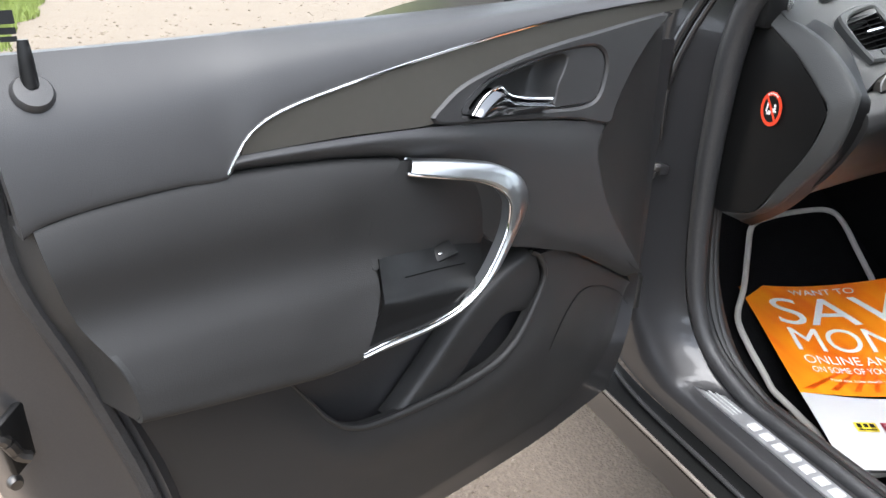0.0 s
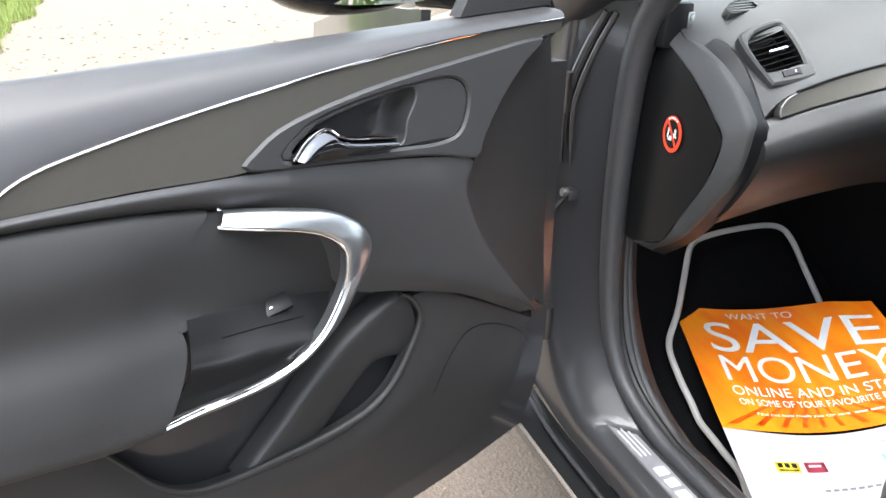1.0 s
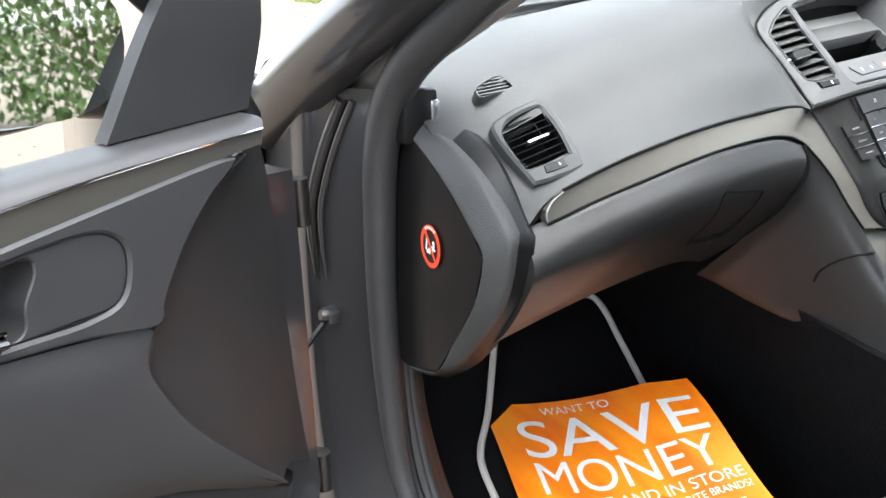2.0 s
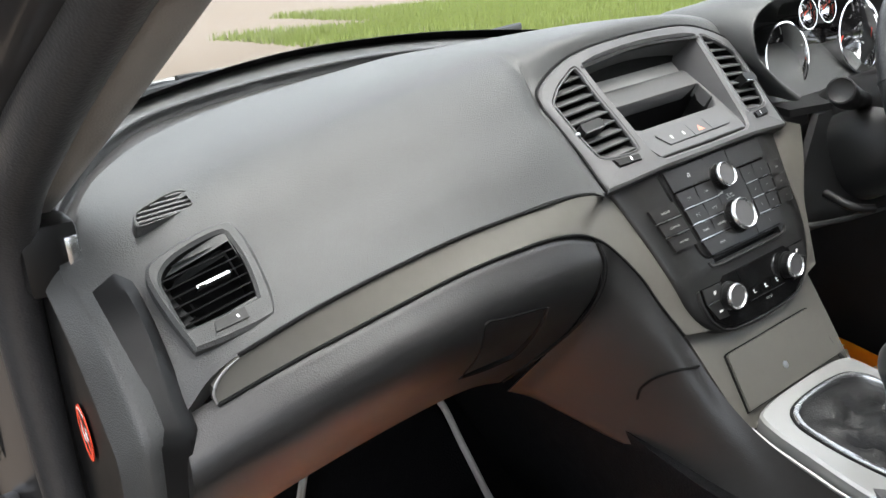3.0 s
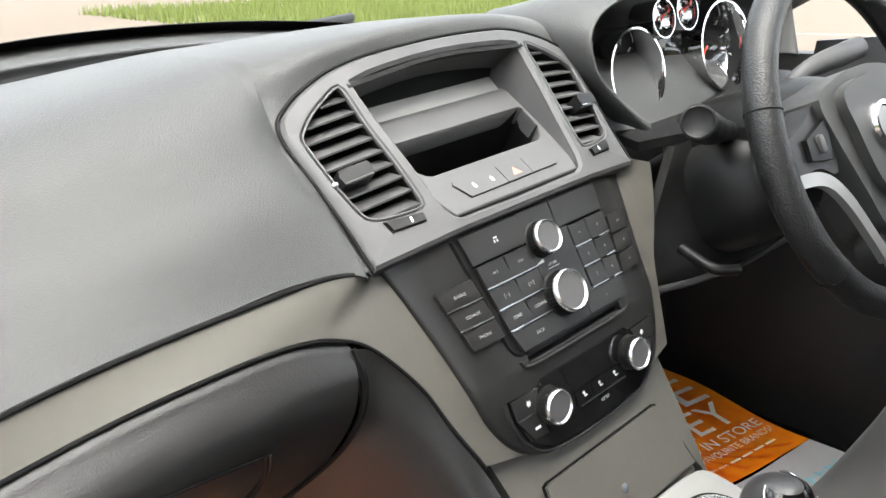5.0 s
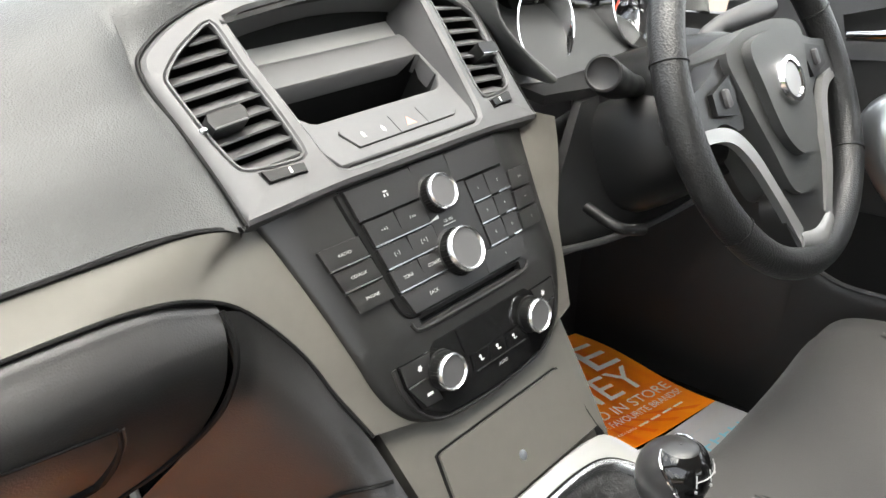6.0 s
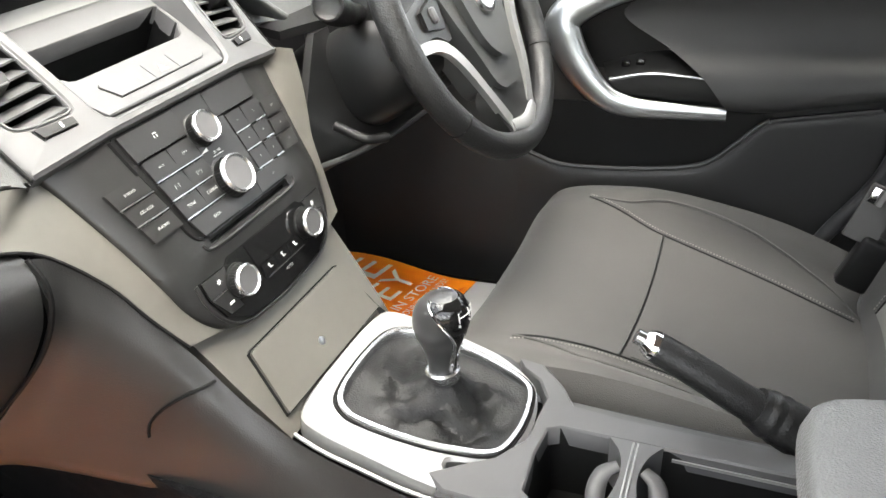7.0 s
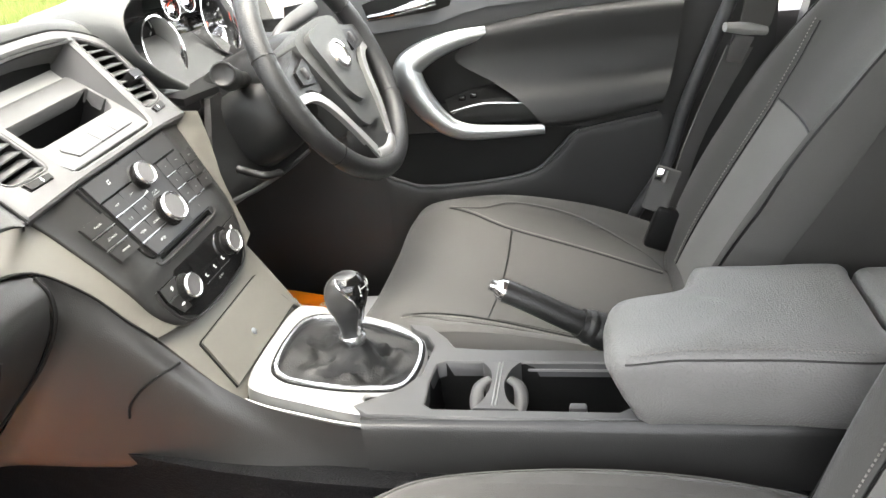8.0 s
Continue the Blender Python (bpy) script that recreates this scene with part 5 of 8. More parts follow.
RING_I = [(x * 0.90, -0.170 + (y + 0.170) * 0.925) for x, y in RING_O]
tilt = CAR @ pose(0, -0.187, 0.745, 9) @ pose(0, 0.18, 0)
part("gear_surround", moved(holed(SIL, [RING_O], -0.02, 0.004, 0.003, 130), tilt), SILVER, console, "bright silver gear surround")
part("surround_gap", moved(tube([(x * 1.012, -0.17 + (y + 0.17) * 1.012, 0.004) for x, y in RING_O], 0.0013, 6, True, 100), tilt), VOID, console, "dark gap outside the boot ring")
part("boot_ring", moved(ring(RING_O, RING_I, -0.01, 0.0075, 100, 0.003), tilt), CHROME, console, "chrome boot ring")
CUP = [(-0.078, -0.290), (-0.03, -0.287), (0.004, -0.290), (0.010, -0.30), (0.010, -0.40), (0.010, -0.515), (-0.03, -0.52), (-0.076, -0.518), (-0.086, -0.505), (-0.086, -0.40), (-0.086, -0.30)]
DECK = [(-0.100, -0.226), (-0.084, -0.206), (-0.066, -0.228), (-0.046, -0.256), (-0.015, -0.2745), (0.048, -0.2775), (0.073, -0.264), (0.088, -0.243), (0.104, -0.235), (0.100, -0.262), (0.07, -0.290), (0.045, -0.305), (0.040, -0.35), (0.038, -0.55), (0.038, -0.9), (-0.098, -0.9), (-0.100, -0.55), (-0.103, -0.33)]
part("deck", holed(DECK, [CUP], -0.02, 0.0, 0.002, 0), HOOD, console, "grey console deck", pose(0, 0, 0.742))
# shade in the cup well comes from its near-black colour
part("cup_well", well(CUP, -0.002, -0.075, 0.96, 60), VOID, console, "cup holder well, its shade painted near-black", pose(0, 0, 0.742))
div = part("cup_divider", sheet([[(-0.085, -0.346, 0.7425), (-0.066, -0.356, 0.7425), (-0.035, -0.361, 0.742), (-0.008, -0.357, 0.7425), (0.010, -0.345, 0.743)], [(-0.085, -0.396, 0.7425), (-0.066, -0.382, 0.7425), (-0.035, -0.376, 0.742), (-0.008, -0.381, 0.7425), (0.010, -0.392, 0.743)]], 24, 4, (0, 0, -0.05)), HOOD, console, "grey cup holder divider")
for y in (-0.3665, -0.3705):
    part("divider_strip", box(-0.080, 0.008, y - 0.0008, y + 0.0008, 0.738, 0.7438, 0.0004), SILVER, div)
for y, d in ((-0.358, 1), (-0.380, -1)):
    part("cup_clip", tube([(-0.020, y, 0.738), (-0.028, y + d * 0.012, 0.733), (-0.042, y + d * 0.015, 0.722), (-0.056, y + d * 0.010, 0.712), (-0.062, y, 0.704)], [0.006, 0.008, 0.0085, 0.008, 0.006], 12, n=24, flat=0.6), HOOD, div, "grey cup grip")
part("coin_tab", box(-0.058, -0.046, -0.47, -0.45, 0.69, 0.725, 0.003), HOOD, console)
# silver bar paints the soft highlight along the rail; no lamp
part("rail_highlight", box(0.0085, 0.0115, -0.51, -0.40, 0.730, 0.733), SILVER, console)
# same plastic as the deck; the side's shade is put into darker colour
part("side", sheet([[(-0.104, -0.22, 0.738), (-0.102, -0.5, 0.741), (-0.099, -0.9, 0.741)], [(-0.115, -0.225, 0.70), (-0.112, -0.5, 0.70), (-0.109, -0.9, 0.70)], [(-0.135, -0.24, 0.45), (-0.13, -0.5, 0.45), (-0.13, -0.9, 0.45)]], 20, 6, (0.015, 0, 0)), SOFT_DARK, console, "console side, its shade put into a darker colour")
part("right_side", sheet([[(0.104, -0.08, 0.755), (0.104, -0.25, 0.735), (0.104, -0.262, 0.70), (0.11, -0.9, 0.68)], [(0.13, -0.08, 0.45), (0.13, -0.25, 0.45), (0.13, -0.4, 0.45), (0.13, -0.9, 0.45)]], 20, 4, (-0.015, 0, 0)), DOOR_SKIN, console)
part("brake_tray", sheet([[(0.036, -0.30, 0.735), (0.036, -0.9, 0.735)], [(0.045, -0.29, 0.69), (0.045, -0.9, 0.69)], [(0.108, -0.262, 0.695), (0.112, -0.9, 0.68)]], 14, 4, (0, 0, -0.01)), BLACK, console)
part("silver_lip", tube([CAR @ pose(0, -0.18, 0.747, 9) @ Vector((x, y + 0.18, -0.012)) for x, y in ((-0.098, -0.078), (-0.104, -0.11), (-0.1065, -0.15), (-0.1085, -0.19), (-0.106, -0.238))], 0.0022, 8, n=24), SILVER, console, "bright lower lip")
# gear lever
lever = thing("gear_lever", "black gear lever with chrome-trimmed knob and leather boot", "gear lever", CAR)
rows_b = []
for i in range(19):
    f = i / 18
    ring_pts = even([Vector((x, y - 0.007, 0)) for x, y in RING_I], 40, True)
    c = Vector((0.0, -0.184, 0))
    row = []
    for k, p in enumerate(ring_pts):
        s = 1 - 0.84 * f ** 0.75
        fold = 0.10 * math.sin(k * math.tau / 40 * 5 + 1.3 * f * 6) * math.sin(math.pi * f) + 0.05 * math.sin(k * math.tau / 40 * 9 + 4 * f) * f
        q = c + (p - c) * s * (1 + fold * (1 - 0.3 * f))
        drop = 0.020 * math.sin(math.pi * f) * noise.noise(Vector((p.x * 30 + 3 * f, p.y * 30, 3.0 * f))) - 0.005 * math.sin(math.pi * f) + 0.006 * math.sin(math.pi * min(1, f * 1.3)) * math.sin(k * math.tau / 40 * 7 + 7 * f)
        low = 0.745 + (p.y + 0.18) * 0.158
        row.append(Vector((q.x, q.y, low + (0.774 - low) * f ** 2.0 + drop * (1 - f))))
    rows_b.append(row)
boot = part("boot", grid_mesh(rows_b, closed_cols=True), BOOT, lever, "creased black leather boot")
AXIS = pose(0.0, -0.184, 0.772, -3, 0)
part("collar", lathe([(0.0150, -0.004), (0.0165, 0.0), (0.0165, 0.008), (0.0145, 0.010), (0.0, 0.010)], 28), CHROME, lever, "chrome collar", AXIS)
def oval(profile, squash, lean=0.0):
    """A body of oval sections stacked along local z: radius, height."""
    rows = [[Vector((r * math.cos(k * math.tau / 36), r * squash * math.sin(k * math.tau / 36) + lean * h * h, h)) for k in range(36)] for r, h in profile]
    return grid_mesh(rows, closed_cols=True)
HEAD = [(p.x, p.y) for p in even([Vector((*q, 0)) for q in ((0.0120, 0.009), (0.0125, 0.022), (0.0165, 0.038), (0.0222, 0.053), (0.0243, 0.066), (0.0228, 0.079), (0.0165, 0.0885), (0.0085, 0.0928), (0.0005, 0.0936))], 30)]
kn = part("knob", oval(HEAD, 1.10, -1.2), KNOB, lever, "smooth dark grey knob", AXIS)
def on_head(h, a, lift=0.0012):
    r = float(np.interp(h, [q[1] for q in HEAD], [q[0] for q in HEAD])) + lift
    return (r * math.cos(a), r * 1.10 * math.sin(a) - 1.2 * h * h, h)
FACE_W = ((0.012, 0.55), (0.024, 0.45), (0.038, 0.50), (0.052, 0.68), (0.066, 0.95), (0.078, 1.30), (0.087, 1.75), (0.0915, 2.2))
for sx in (-1, 1):
    mid_a = -math.pi * 0.5
    part("knob_trim", tube([on_head(h, mid_a + sx * w) for h, w in FACE_W], [0.0030, 0.0022, 0.0016, 0.0014, 0.0013, 0.0012], 8, n=40), BRIGHT, kn, "bright trim edge")
part("knob_insert", grid_mesh([[Vector(on_head(h, mid_a + w * f, 0.0008)) for f in [k / 8 - 1 for k in range(17)]] for h, w in FACE_W], thick=(0, 0.002, -0.001)), GLOSS, kn, "gloss black shift pattern insert")
part("pattern", join(*[tube([on_head(h, mid_a + w, 0.0013) for h in (0.074, 0.083)], 0.0005, 5, n=6) for w in (-0.55, 0.0, 0.55)], tube([on_head(0.0785, mid_a + w, 0.0013) for w in (-0.55, -0.25, 0, 0.25, 0.55)], 0.0005, 5, n=10), *[tube([on_head(h, mid_a + w, 0.0014) for h in (0.070, 0.0715)], 0.0011, 5, n=4) for w in (-0.55, 0.0, 0.55)]), PRINT, kn, "white shift pattern")
# handbrake
brake = thing("handbrake", "black leather handbrake lever with chrome tip", "handbrake")
part("grip", tube([(0.056, -0.372, 0.816), (0.058, -0.41, 0.796), (0.062, -0.45, 0.772), (0.065, -0.475, 0.758)], [0.0155, 0.0165, 0.017, 0.017], 18, n=20, flat=0.9), LEATHER, brake)
part("tip", tube([(0.0553, -0.362, 0.821), (0.056, -0.373, 0.8155)], [0.010, 0.0145, 0.0155], 18, n=8, flat=0.9), BRIGHT, brake, "chrome release tip")
part("button", tube([(0.055, -0.355, 0.8245), (0.0555, -0.364, 0.820)], 0.007, 12, n=5), CHROME, brake)
part("gaiter_cuff", tube([(0.0638, -0.467, 0.763), (0.0662, -0.484, 0.754)], [0.0195, 0.0225, 0.0215, 0.0235], 20, n=12), LEATHER, brake, "stitched leather cuff")
part("gaiter", tube([(0.063, -0.462, 0.766), (0.068, -0.50, 0.745), (0.072, -0.56, 0.72), (0.075, -0.62, 0.70)], [0.019, 0.024, 0.021, 0.027, 0.03], 18, n=24), LEATHER, brake, "creased leather gaiter")
# armrest
armrest = thing("armrest", "grey vinyl padded centre armrest lid", "armrest")
ARM_O = [(-0.110, -0.498), (-0.114, -0.55), (-0.114, -0.66), (-0.112, -0.765), (-0.05, -0.768), (0.06, -0.768), (0.092, -0.762), (0.094, -0.68), (0.094, -0.605), (0.080, -0.590), (0.045, -0.578), (0.026, -0.560), (0.018, -0.515), (0.005, -0.494), (-0.05, -0.489)]
rows_a = []
base = even([Vector((*p, 0)) for p in ARM_O], 90, True)
hub_a = Vector((-0.01, -0.635, 0))
for z, d in ((0.746, 0.004), (0.752, 0.0), (0.775, -0.001), (0.808, 0.0), (0.822, 0.004), (0.830, 0.011), (0.834, 0.024)):
    ring = []
    for p in base:
        ahead = max(0, (p.y + 0.56) / 0.06)
        q = p + (hub_a - p).normalized() * d
        ring.append(Vector((q.x, q.y - 0.026 * ahead * max(0, (0.806 - z) / 0.06), z - 0.007 * ahead * (z - 0.746) / 0.09)))
    rows_a.append(ring)
mid = sum(rows_a[-1], Vector()) / 90
for s in (0.6, 0.25, 0.01):
    rows_a.append([mid + (p - mid) * s + Vector((0, 0, 0.003 * (1 - s))) for p in rows_a[-1 if s == 0.6 else 6]])
pad = part("lid", grid_mesh(rows_a, closed_cols=True), ARM, armrest, "grey padded vinyl lid")
part("rear_box", box(-0.112, 0.094, -1.05, -0.771, 0.742, 0.828, 0.018, 3), ARM, armrest, "grey vinyl rear section")
part("edge_seam", tube([rows_a[4][k] for k in range(1, 26)], 0.0011, 6, n=60), SEAT_SHELL, armrest, "dark seam along the lid edge")
stitches([tuple(rows_a[5][k] + Vector((0, 0, 0.0006))) for k in range(1, 26)], 56, 0.0008, THREAD, "stitching", armrest)


# ---- seats ----
def drape(bm, points, axis, lift):
    """Drops points along an axis onto a skin and lifts them a little off it."""
    tree = BVHTree.FromBMesh(bm)
    axis = Vector(axis)
    out = []
    for p in points:
        hit = tree.ray_cast(Vector(p) - axis * 0.5, axis)
        out.append((hit[0] if hit[0] is not None else Vector(p)) - axis * lift)
    return out


def patch(bm, rows, axis, lift, thick):
    """A thin panel laid onto a skin: rows of points from edge to edge."""
    n = len(rows[0])
    flat = drape(bm, [p for r in rows for p in r], axis, lift)
    return grid_mesh([flat[i * n:(i + 1) * n] for i in range(len(rows))], thick=thick)


def seat(name, at, label, shape, cross_y, seams, leaf, H, LEAN, insert_h, base_z):
    """shape: rows of y, middle, bolster, side heights and half width; seams, leaf: half of each seam; H: backrest sections."""
    s = thing(name, label, "car seat", at, "front seats")
    def row(y, zc, zb, zs, w):
        h = [(-w + 0.02, y, zs - 0.14), (-w - 0.004, y, zs - 0.03), (-w + 0.010, y, (zs + zb) / 2 + 0.014), (-w * 0.84, y, zb), (-w * 0.70, y, zc + 0.010), (-w * 0.3, y, zc)]
        return h + [(-a, b, c) for a, b, c in h[::-1]]
    rows = [row(*r) for r in shape]
    skin = sheet(rows, 60, 6, (0, 0, -0.03))
    down, back_in = (0, 0, -1), (0, -1, 0)
    lines = []
    lines.append(("cross_seam", drape(skin, [(f * seams[2][0], cross_y - 0.006 * math.cos(f * 1.5), 0.7) for f in [k / 10 - 1 for k in range(21)]], down, 0.0004), "dark cross seam"))
    for sx in (-1, 1):
        seam = drape(skin, even([(sx * a, b, 0.7) for a, b in seams], 40), down, 0.0004)
        lines.append(("bolster_seam", seam, "dark bolster seam"))
        lines.append(("stitching", drape(skin, [(p.x + sx * 0.007, p.y, 0.7) for p in seam], down, 0.0008), ""))
        lines.append(("piping", drape(skin, even([(sx * a, b, 0.7) for a, b in leaf], 40), down, 0.0004), "rolled outer seam"))
    inserts = [patch(skin, [[(f * (float(np.interp(-yy, [-b for a, b in seams], [a for a, b in seams])) - 0.006), yy, 0.7) for f in [k / 10 - 1 for k in range(21)]] for yy in [cross_y - 0.013 + (seams[-1][1] - cross_y + 0.02) * k / 13 for k in range(14)]], down, 0.0012, (0, 0, -0.003))]
    part("cushion", skin, CLOTH, s, "dark grey woven cushion")
    part("cushion_insert", inserts[0], CLOTH, s, "woven cushion panel")
    for nm, pts, lab in lines:
        if nm == "stitching":
            stitches(pts, 90, 0.0009, THREAD, nm, s)
        else:
            part(nm, tube(pts, 0.0016 if nm != "piping" else 0.0022, 6, n=60), BLACK if nm != "piping" else CLOTH_SIDE, s, lab)
    # backrest, built upright and leaned back
    skin = sheet([[Vector((a, b, h)) for a, b in ([(-w * 0.9, -0.10), (-w - 0.004, -0.06), (-w, 0.0), (-w * 0.80, f), (-w * 0.56, f * 0.42), (-w * 0.25, c), (w * 0.25, c), (w * 0.56, f * 0.42), (w * 0.80, f), (w, 0.0), (w + 0.004, -0.06), (w * 0.9, -0.10)])] for h, w, f, c in H], 60, 5, (0, -0.02, 0))
    def edge_x(h):
        return float(np.interp(h, [0.0, 0.1, 0.2, 0.30, 0.39, 0.5], [0.106, 0.112, 0.115, 0.118, 0.126, 0.14]))
    todo = []
    for sx in (-1, 1):
        seam = drape(skin, [(sx * edge_x(h), 0, h) for h in [k * 0.012 for k in range(38)]], back_in, 0.0004)
        todo.append(("bolster_seam", seam))
        todo.append(("stitching", drape(skin, [(p.x + sx * 0.007, 0, p.z) for p in seam], back_in, 0.0008)))
        todo.append(("insert_seam", drape(skin, [(sx * (0.115 - 0.115 * k / 10), 0, insert_h + 0.004 * k / 10) for k in range(11)], back_in, 0.0004)))
        todo.append(("outer_seam", drape(skin, [(sx * float(np.interp(h, [0, 0.1, 0.25, 0.4, 0.52], [0.164, 0.174, 0.180, 0.172, 0.154])), 0, h) for h in [k * 0.013 for k in range(40)]], back_in, 0.0004)))
    low = patch(skin, [[(f * (edge_x(h) - 0.003), 0, h * (insert_h - 0.002 + 0.004 * (1 - abs(f))) / 0.25) for f in [k / 10 - 1 for k in range(21)]] for h in [0.25 * k / 22 for k in range(23)]], back_in, 0.0012, (0, -0.003, 0))
    back = part("backrest", skin, CLOTH, s, "dark grey woven backrest", LEAN)
    # own paler cloth plus windscreen light put into its colour
    part("back_insert", low, CLOTH_INSERT, s, "paler woven backrest panel with windscreen light put into its colour", LEAN)
    for nm, pts in todo:
        if nm == "stitching":
            stitches(pts, 80, 0.00095, THREAD, nm, s).matrix_basis = LEAN
        else:
            part(nm, tube(pts, 0.0016 if nm != "outer_seam" else 0.0024, 6, n=50), BLACK, s, at=LEAN)
    part("back_shell", sheet([[Vector((a, b, h)) for a, b in ((-w - 0.006, 0.0), (-w - 0.010, -0.05), (-w * 0.93, -0.125), (-w * 0.4, -0.14), (w * 0.4, -0.14), (w * 0.93, -0.125), (w + 0.010, -0.05), (w + 0.006, 0.0))] for h, w, f, c in H[:7]], 50, 5, (0, 0.01, 0)), SEAT_SHELL, s, "dark seat back cover", LEAN)
    for sx in (-1, 1):
        part("headrest_post", tube([(sx * 0.06, -0.07, 0.55), (sx * 0.06, -0.06, 0.66)], 0.007, 10, n=6), CHROME, s, at=LEAN)
    part("headrest", moved(blob(0.135, 0.05, 0.085, 3), pose(0, -0.05, 0.70)), CLOTH, s, at=LEAN)
    for sx in (-1, 1):
        part("seat_rail", box(sx * 0.19 - 0.02, sx * 0.19 + 0.02, -0.62, -0.12, FLOOR_Z - base_z, 0.46, 0.005), BLACK, s)
    part("seat_base", box(-0.20, 0.20, -0.60, -0.17, 0.40, 0.525, 0.03), SEAT_SHELL, s)
    return s


PASSENGER_CUSHION = ((-0.140, 0.55, 0.55, 0.55, 0.20), (-0.118, 0.60, 0.60, 0.59, 0.215), (-0.122, 0.648, 0.648, 0.62, 0.225), (-0.150, 0.678, 0.690, 0.645, 0.236), (-0.22, 0.690, 0.716, 0.658, 0.248), (-0.33, 0.687, 0.728, 0.665, 0.254), (-0.45, 0.679, 0.728, 0.665, 0.255), (-0.58, 0.668, 0.712, 0.66, 0.25), (-0.66, 0.655, 0.69, 0.645, 0.235))
DRIVER_CUSHION = ((-0.128, 0.50, 0.50, 0.50, 0.20), (-0.100, 0.57, 0.57, 0.56, 0.215), (-0.101, 0.625, 0.625, 0.60, 0.228), (-0.132, 0.660, 0.668, 0.632, 0.240), (-0.21, 0.668, 0.684, 0.642, 0.247), (-0.31, 0.646, 0.684, 0.642, 0.250), (-0.45, 0.609, 0.660, 0.622, 0.250), (-0.56, 0.581, 0.624, 0.592, 0.240), (-0.66, 0.556, 0.586, 0.56, 0.225))
PASSENGER_BACK = ((-0.06, 0.165, 0.0, 0.0), (0.0, 0.178, 0.02, 0.0), (0.08, 0.186, 0.030, 0.004), (0.2, 0.192, 0.038, 0.012), (0.34, 0.192, 0.036, 0.010), (0.46, 0.182, 0.024, 0.0), (0.54, 0.165, 0.008, -0.014), (0.58, 0.14, -0.04, -0.05))
DRIVER_BACK = ((-0.06, 0.18, 0.0, 0.0), (0.0, 0.195, 0.03, 0.0), (0.08, 0.205, 0.052, 0.002), (0.2, 0.212, 0.062, 0.006), (0.34, 0.212, 0.060, 0.006), (0.46, 0.20, 0.045, 0.0), (0.56, 0.18, 0.02, -0.012), (0.61, 0.15, -0.03, -0.05))
seat("driver_seat", CAR @ pose(0.38, 0, 0), "dark grey cloth driver seat with stitched seams", DRIVER_CUSHION, -0.306, ((0.187, -0.185), (0.168, -0.241), (0.150, -0.306), (0.138, -0.45), (0.115, -0.575)), ((0.187, -0.185), (0.190, -0.24), (0.205, -0.307), (0.197, -0.448), (0.168, -0.54), (0.118, -0.588)), DRIVER_BACK, pose(0, -0.607, 0.600, 29), 0.322, 0.0)
seat("passenger_seat", pose(-0.375, -0.085, -0.018), "dark grey cloth passenger seat beside the console", PASSENGER_CUSHION, -0.322, ((0.150, -0.140), (0.160, -0.22), (0.172, -0.33), (0.176, -0.45), (0.172, -0.60)), ((0.175, -0.130), (0.205, -0.155), (0.226, -0.22), (0.235, -0.38), (0.233, -0.5), (0.22, -0.6)), PASSENGER_BACK, pose(0.02, -0.587, 0.685, 22), 0.255, -0.005)

# ---- steering wheel, column, instruments ----
WHEEL = pose(0.371, -0.088, 1.046) @ LEAN_ONLY @ pose(0, 0, 0, 64)
wheel = thing("steering_wheel", "black leather steering wheel with silver spokes", "steering wheel", WHEEL)
circle = [(math.cos(a * math.tau / 16), math.sin(a * math.tau / 16)) for a in range(16)]
rim = part("rim", tube([(0.177 * x, 0.177 * y, 0) for x, y in circle], 0.0165, 16, True, 90), LEATHER, wheel, "black leather rim")
for a in (20, 160, 215, 325):
    part("rim_seam", tube([(0.177 * math.cos(radians(a)) + 0.0168 * math.cos(radians(a)) * math.cos(b), 0.177 * math.sin(radians(a)) + 0.0168 * math.sin(radians(a)) * math.cos(b), 0.0168 * math.sin(b)) for b in [k * math.tau / 10 for k in range(10)]], 0.0009, 5, True, 30), BLACK, rim)
part("hub", slab([(-0.086, 0.052), (-0.04, 0.066), (0, 0.068), (0.04, 0.066), (0.086, 0.052), (0.078, 0.01), (0.055, -0.05), (0.036, -0.098), (0, -0.108), (-0.036, -0.098), (-0.055, -0.05), (-0.078, 0.01)], -0.04, 0.012, 0.012, 3, 60), SOFT, wheel, "dark grained hub")
part("airbag_cover", slab([(-0.055, 0.050), (0, 0.058), (0.055, 0.050), (0.052, 0.01), (0.040, -0.04), (0.018, -0.066), (0, -0.069), (-0.018, -0.066), (-0.040, -0.04), (-0.052, 0.01)], 0.0, 0.022, 0.008, 3, 50), SOFT, wheel, "smooth dark airbag cover")
em = part("emblem", lathe([(0.0, 0.002), (0.017, 0.002), (0.019, 0.004), (0.0235, 0.004), (0.025, 0.0), (0.025, -0.004)], 36), BRIGHT, wheel, "round chrome emblem", pose(0, 0.005, 0.024))
part("emblem_field", lathe([(0, 0.0026), (0.017, 0.0026), (0.017, 0.0)], 30), SILVER, em)
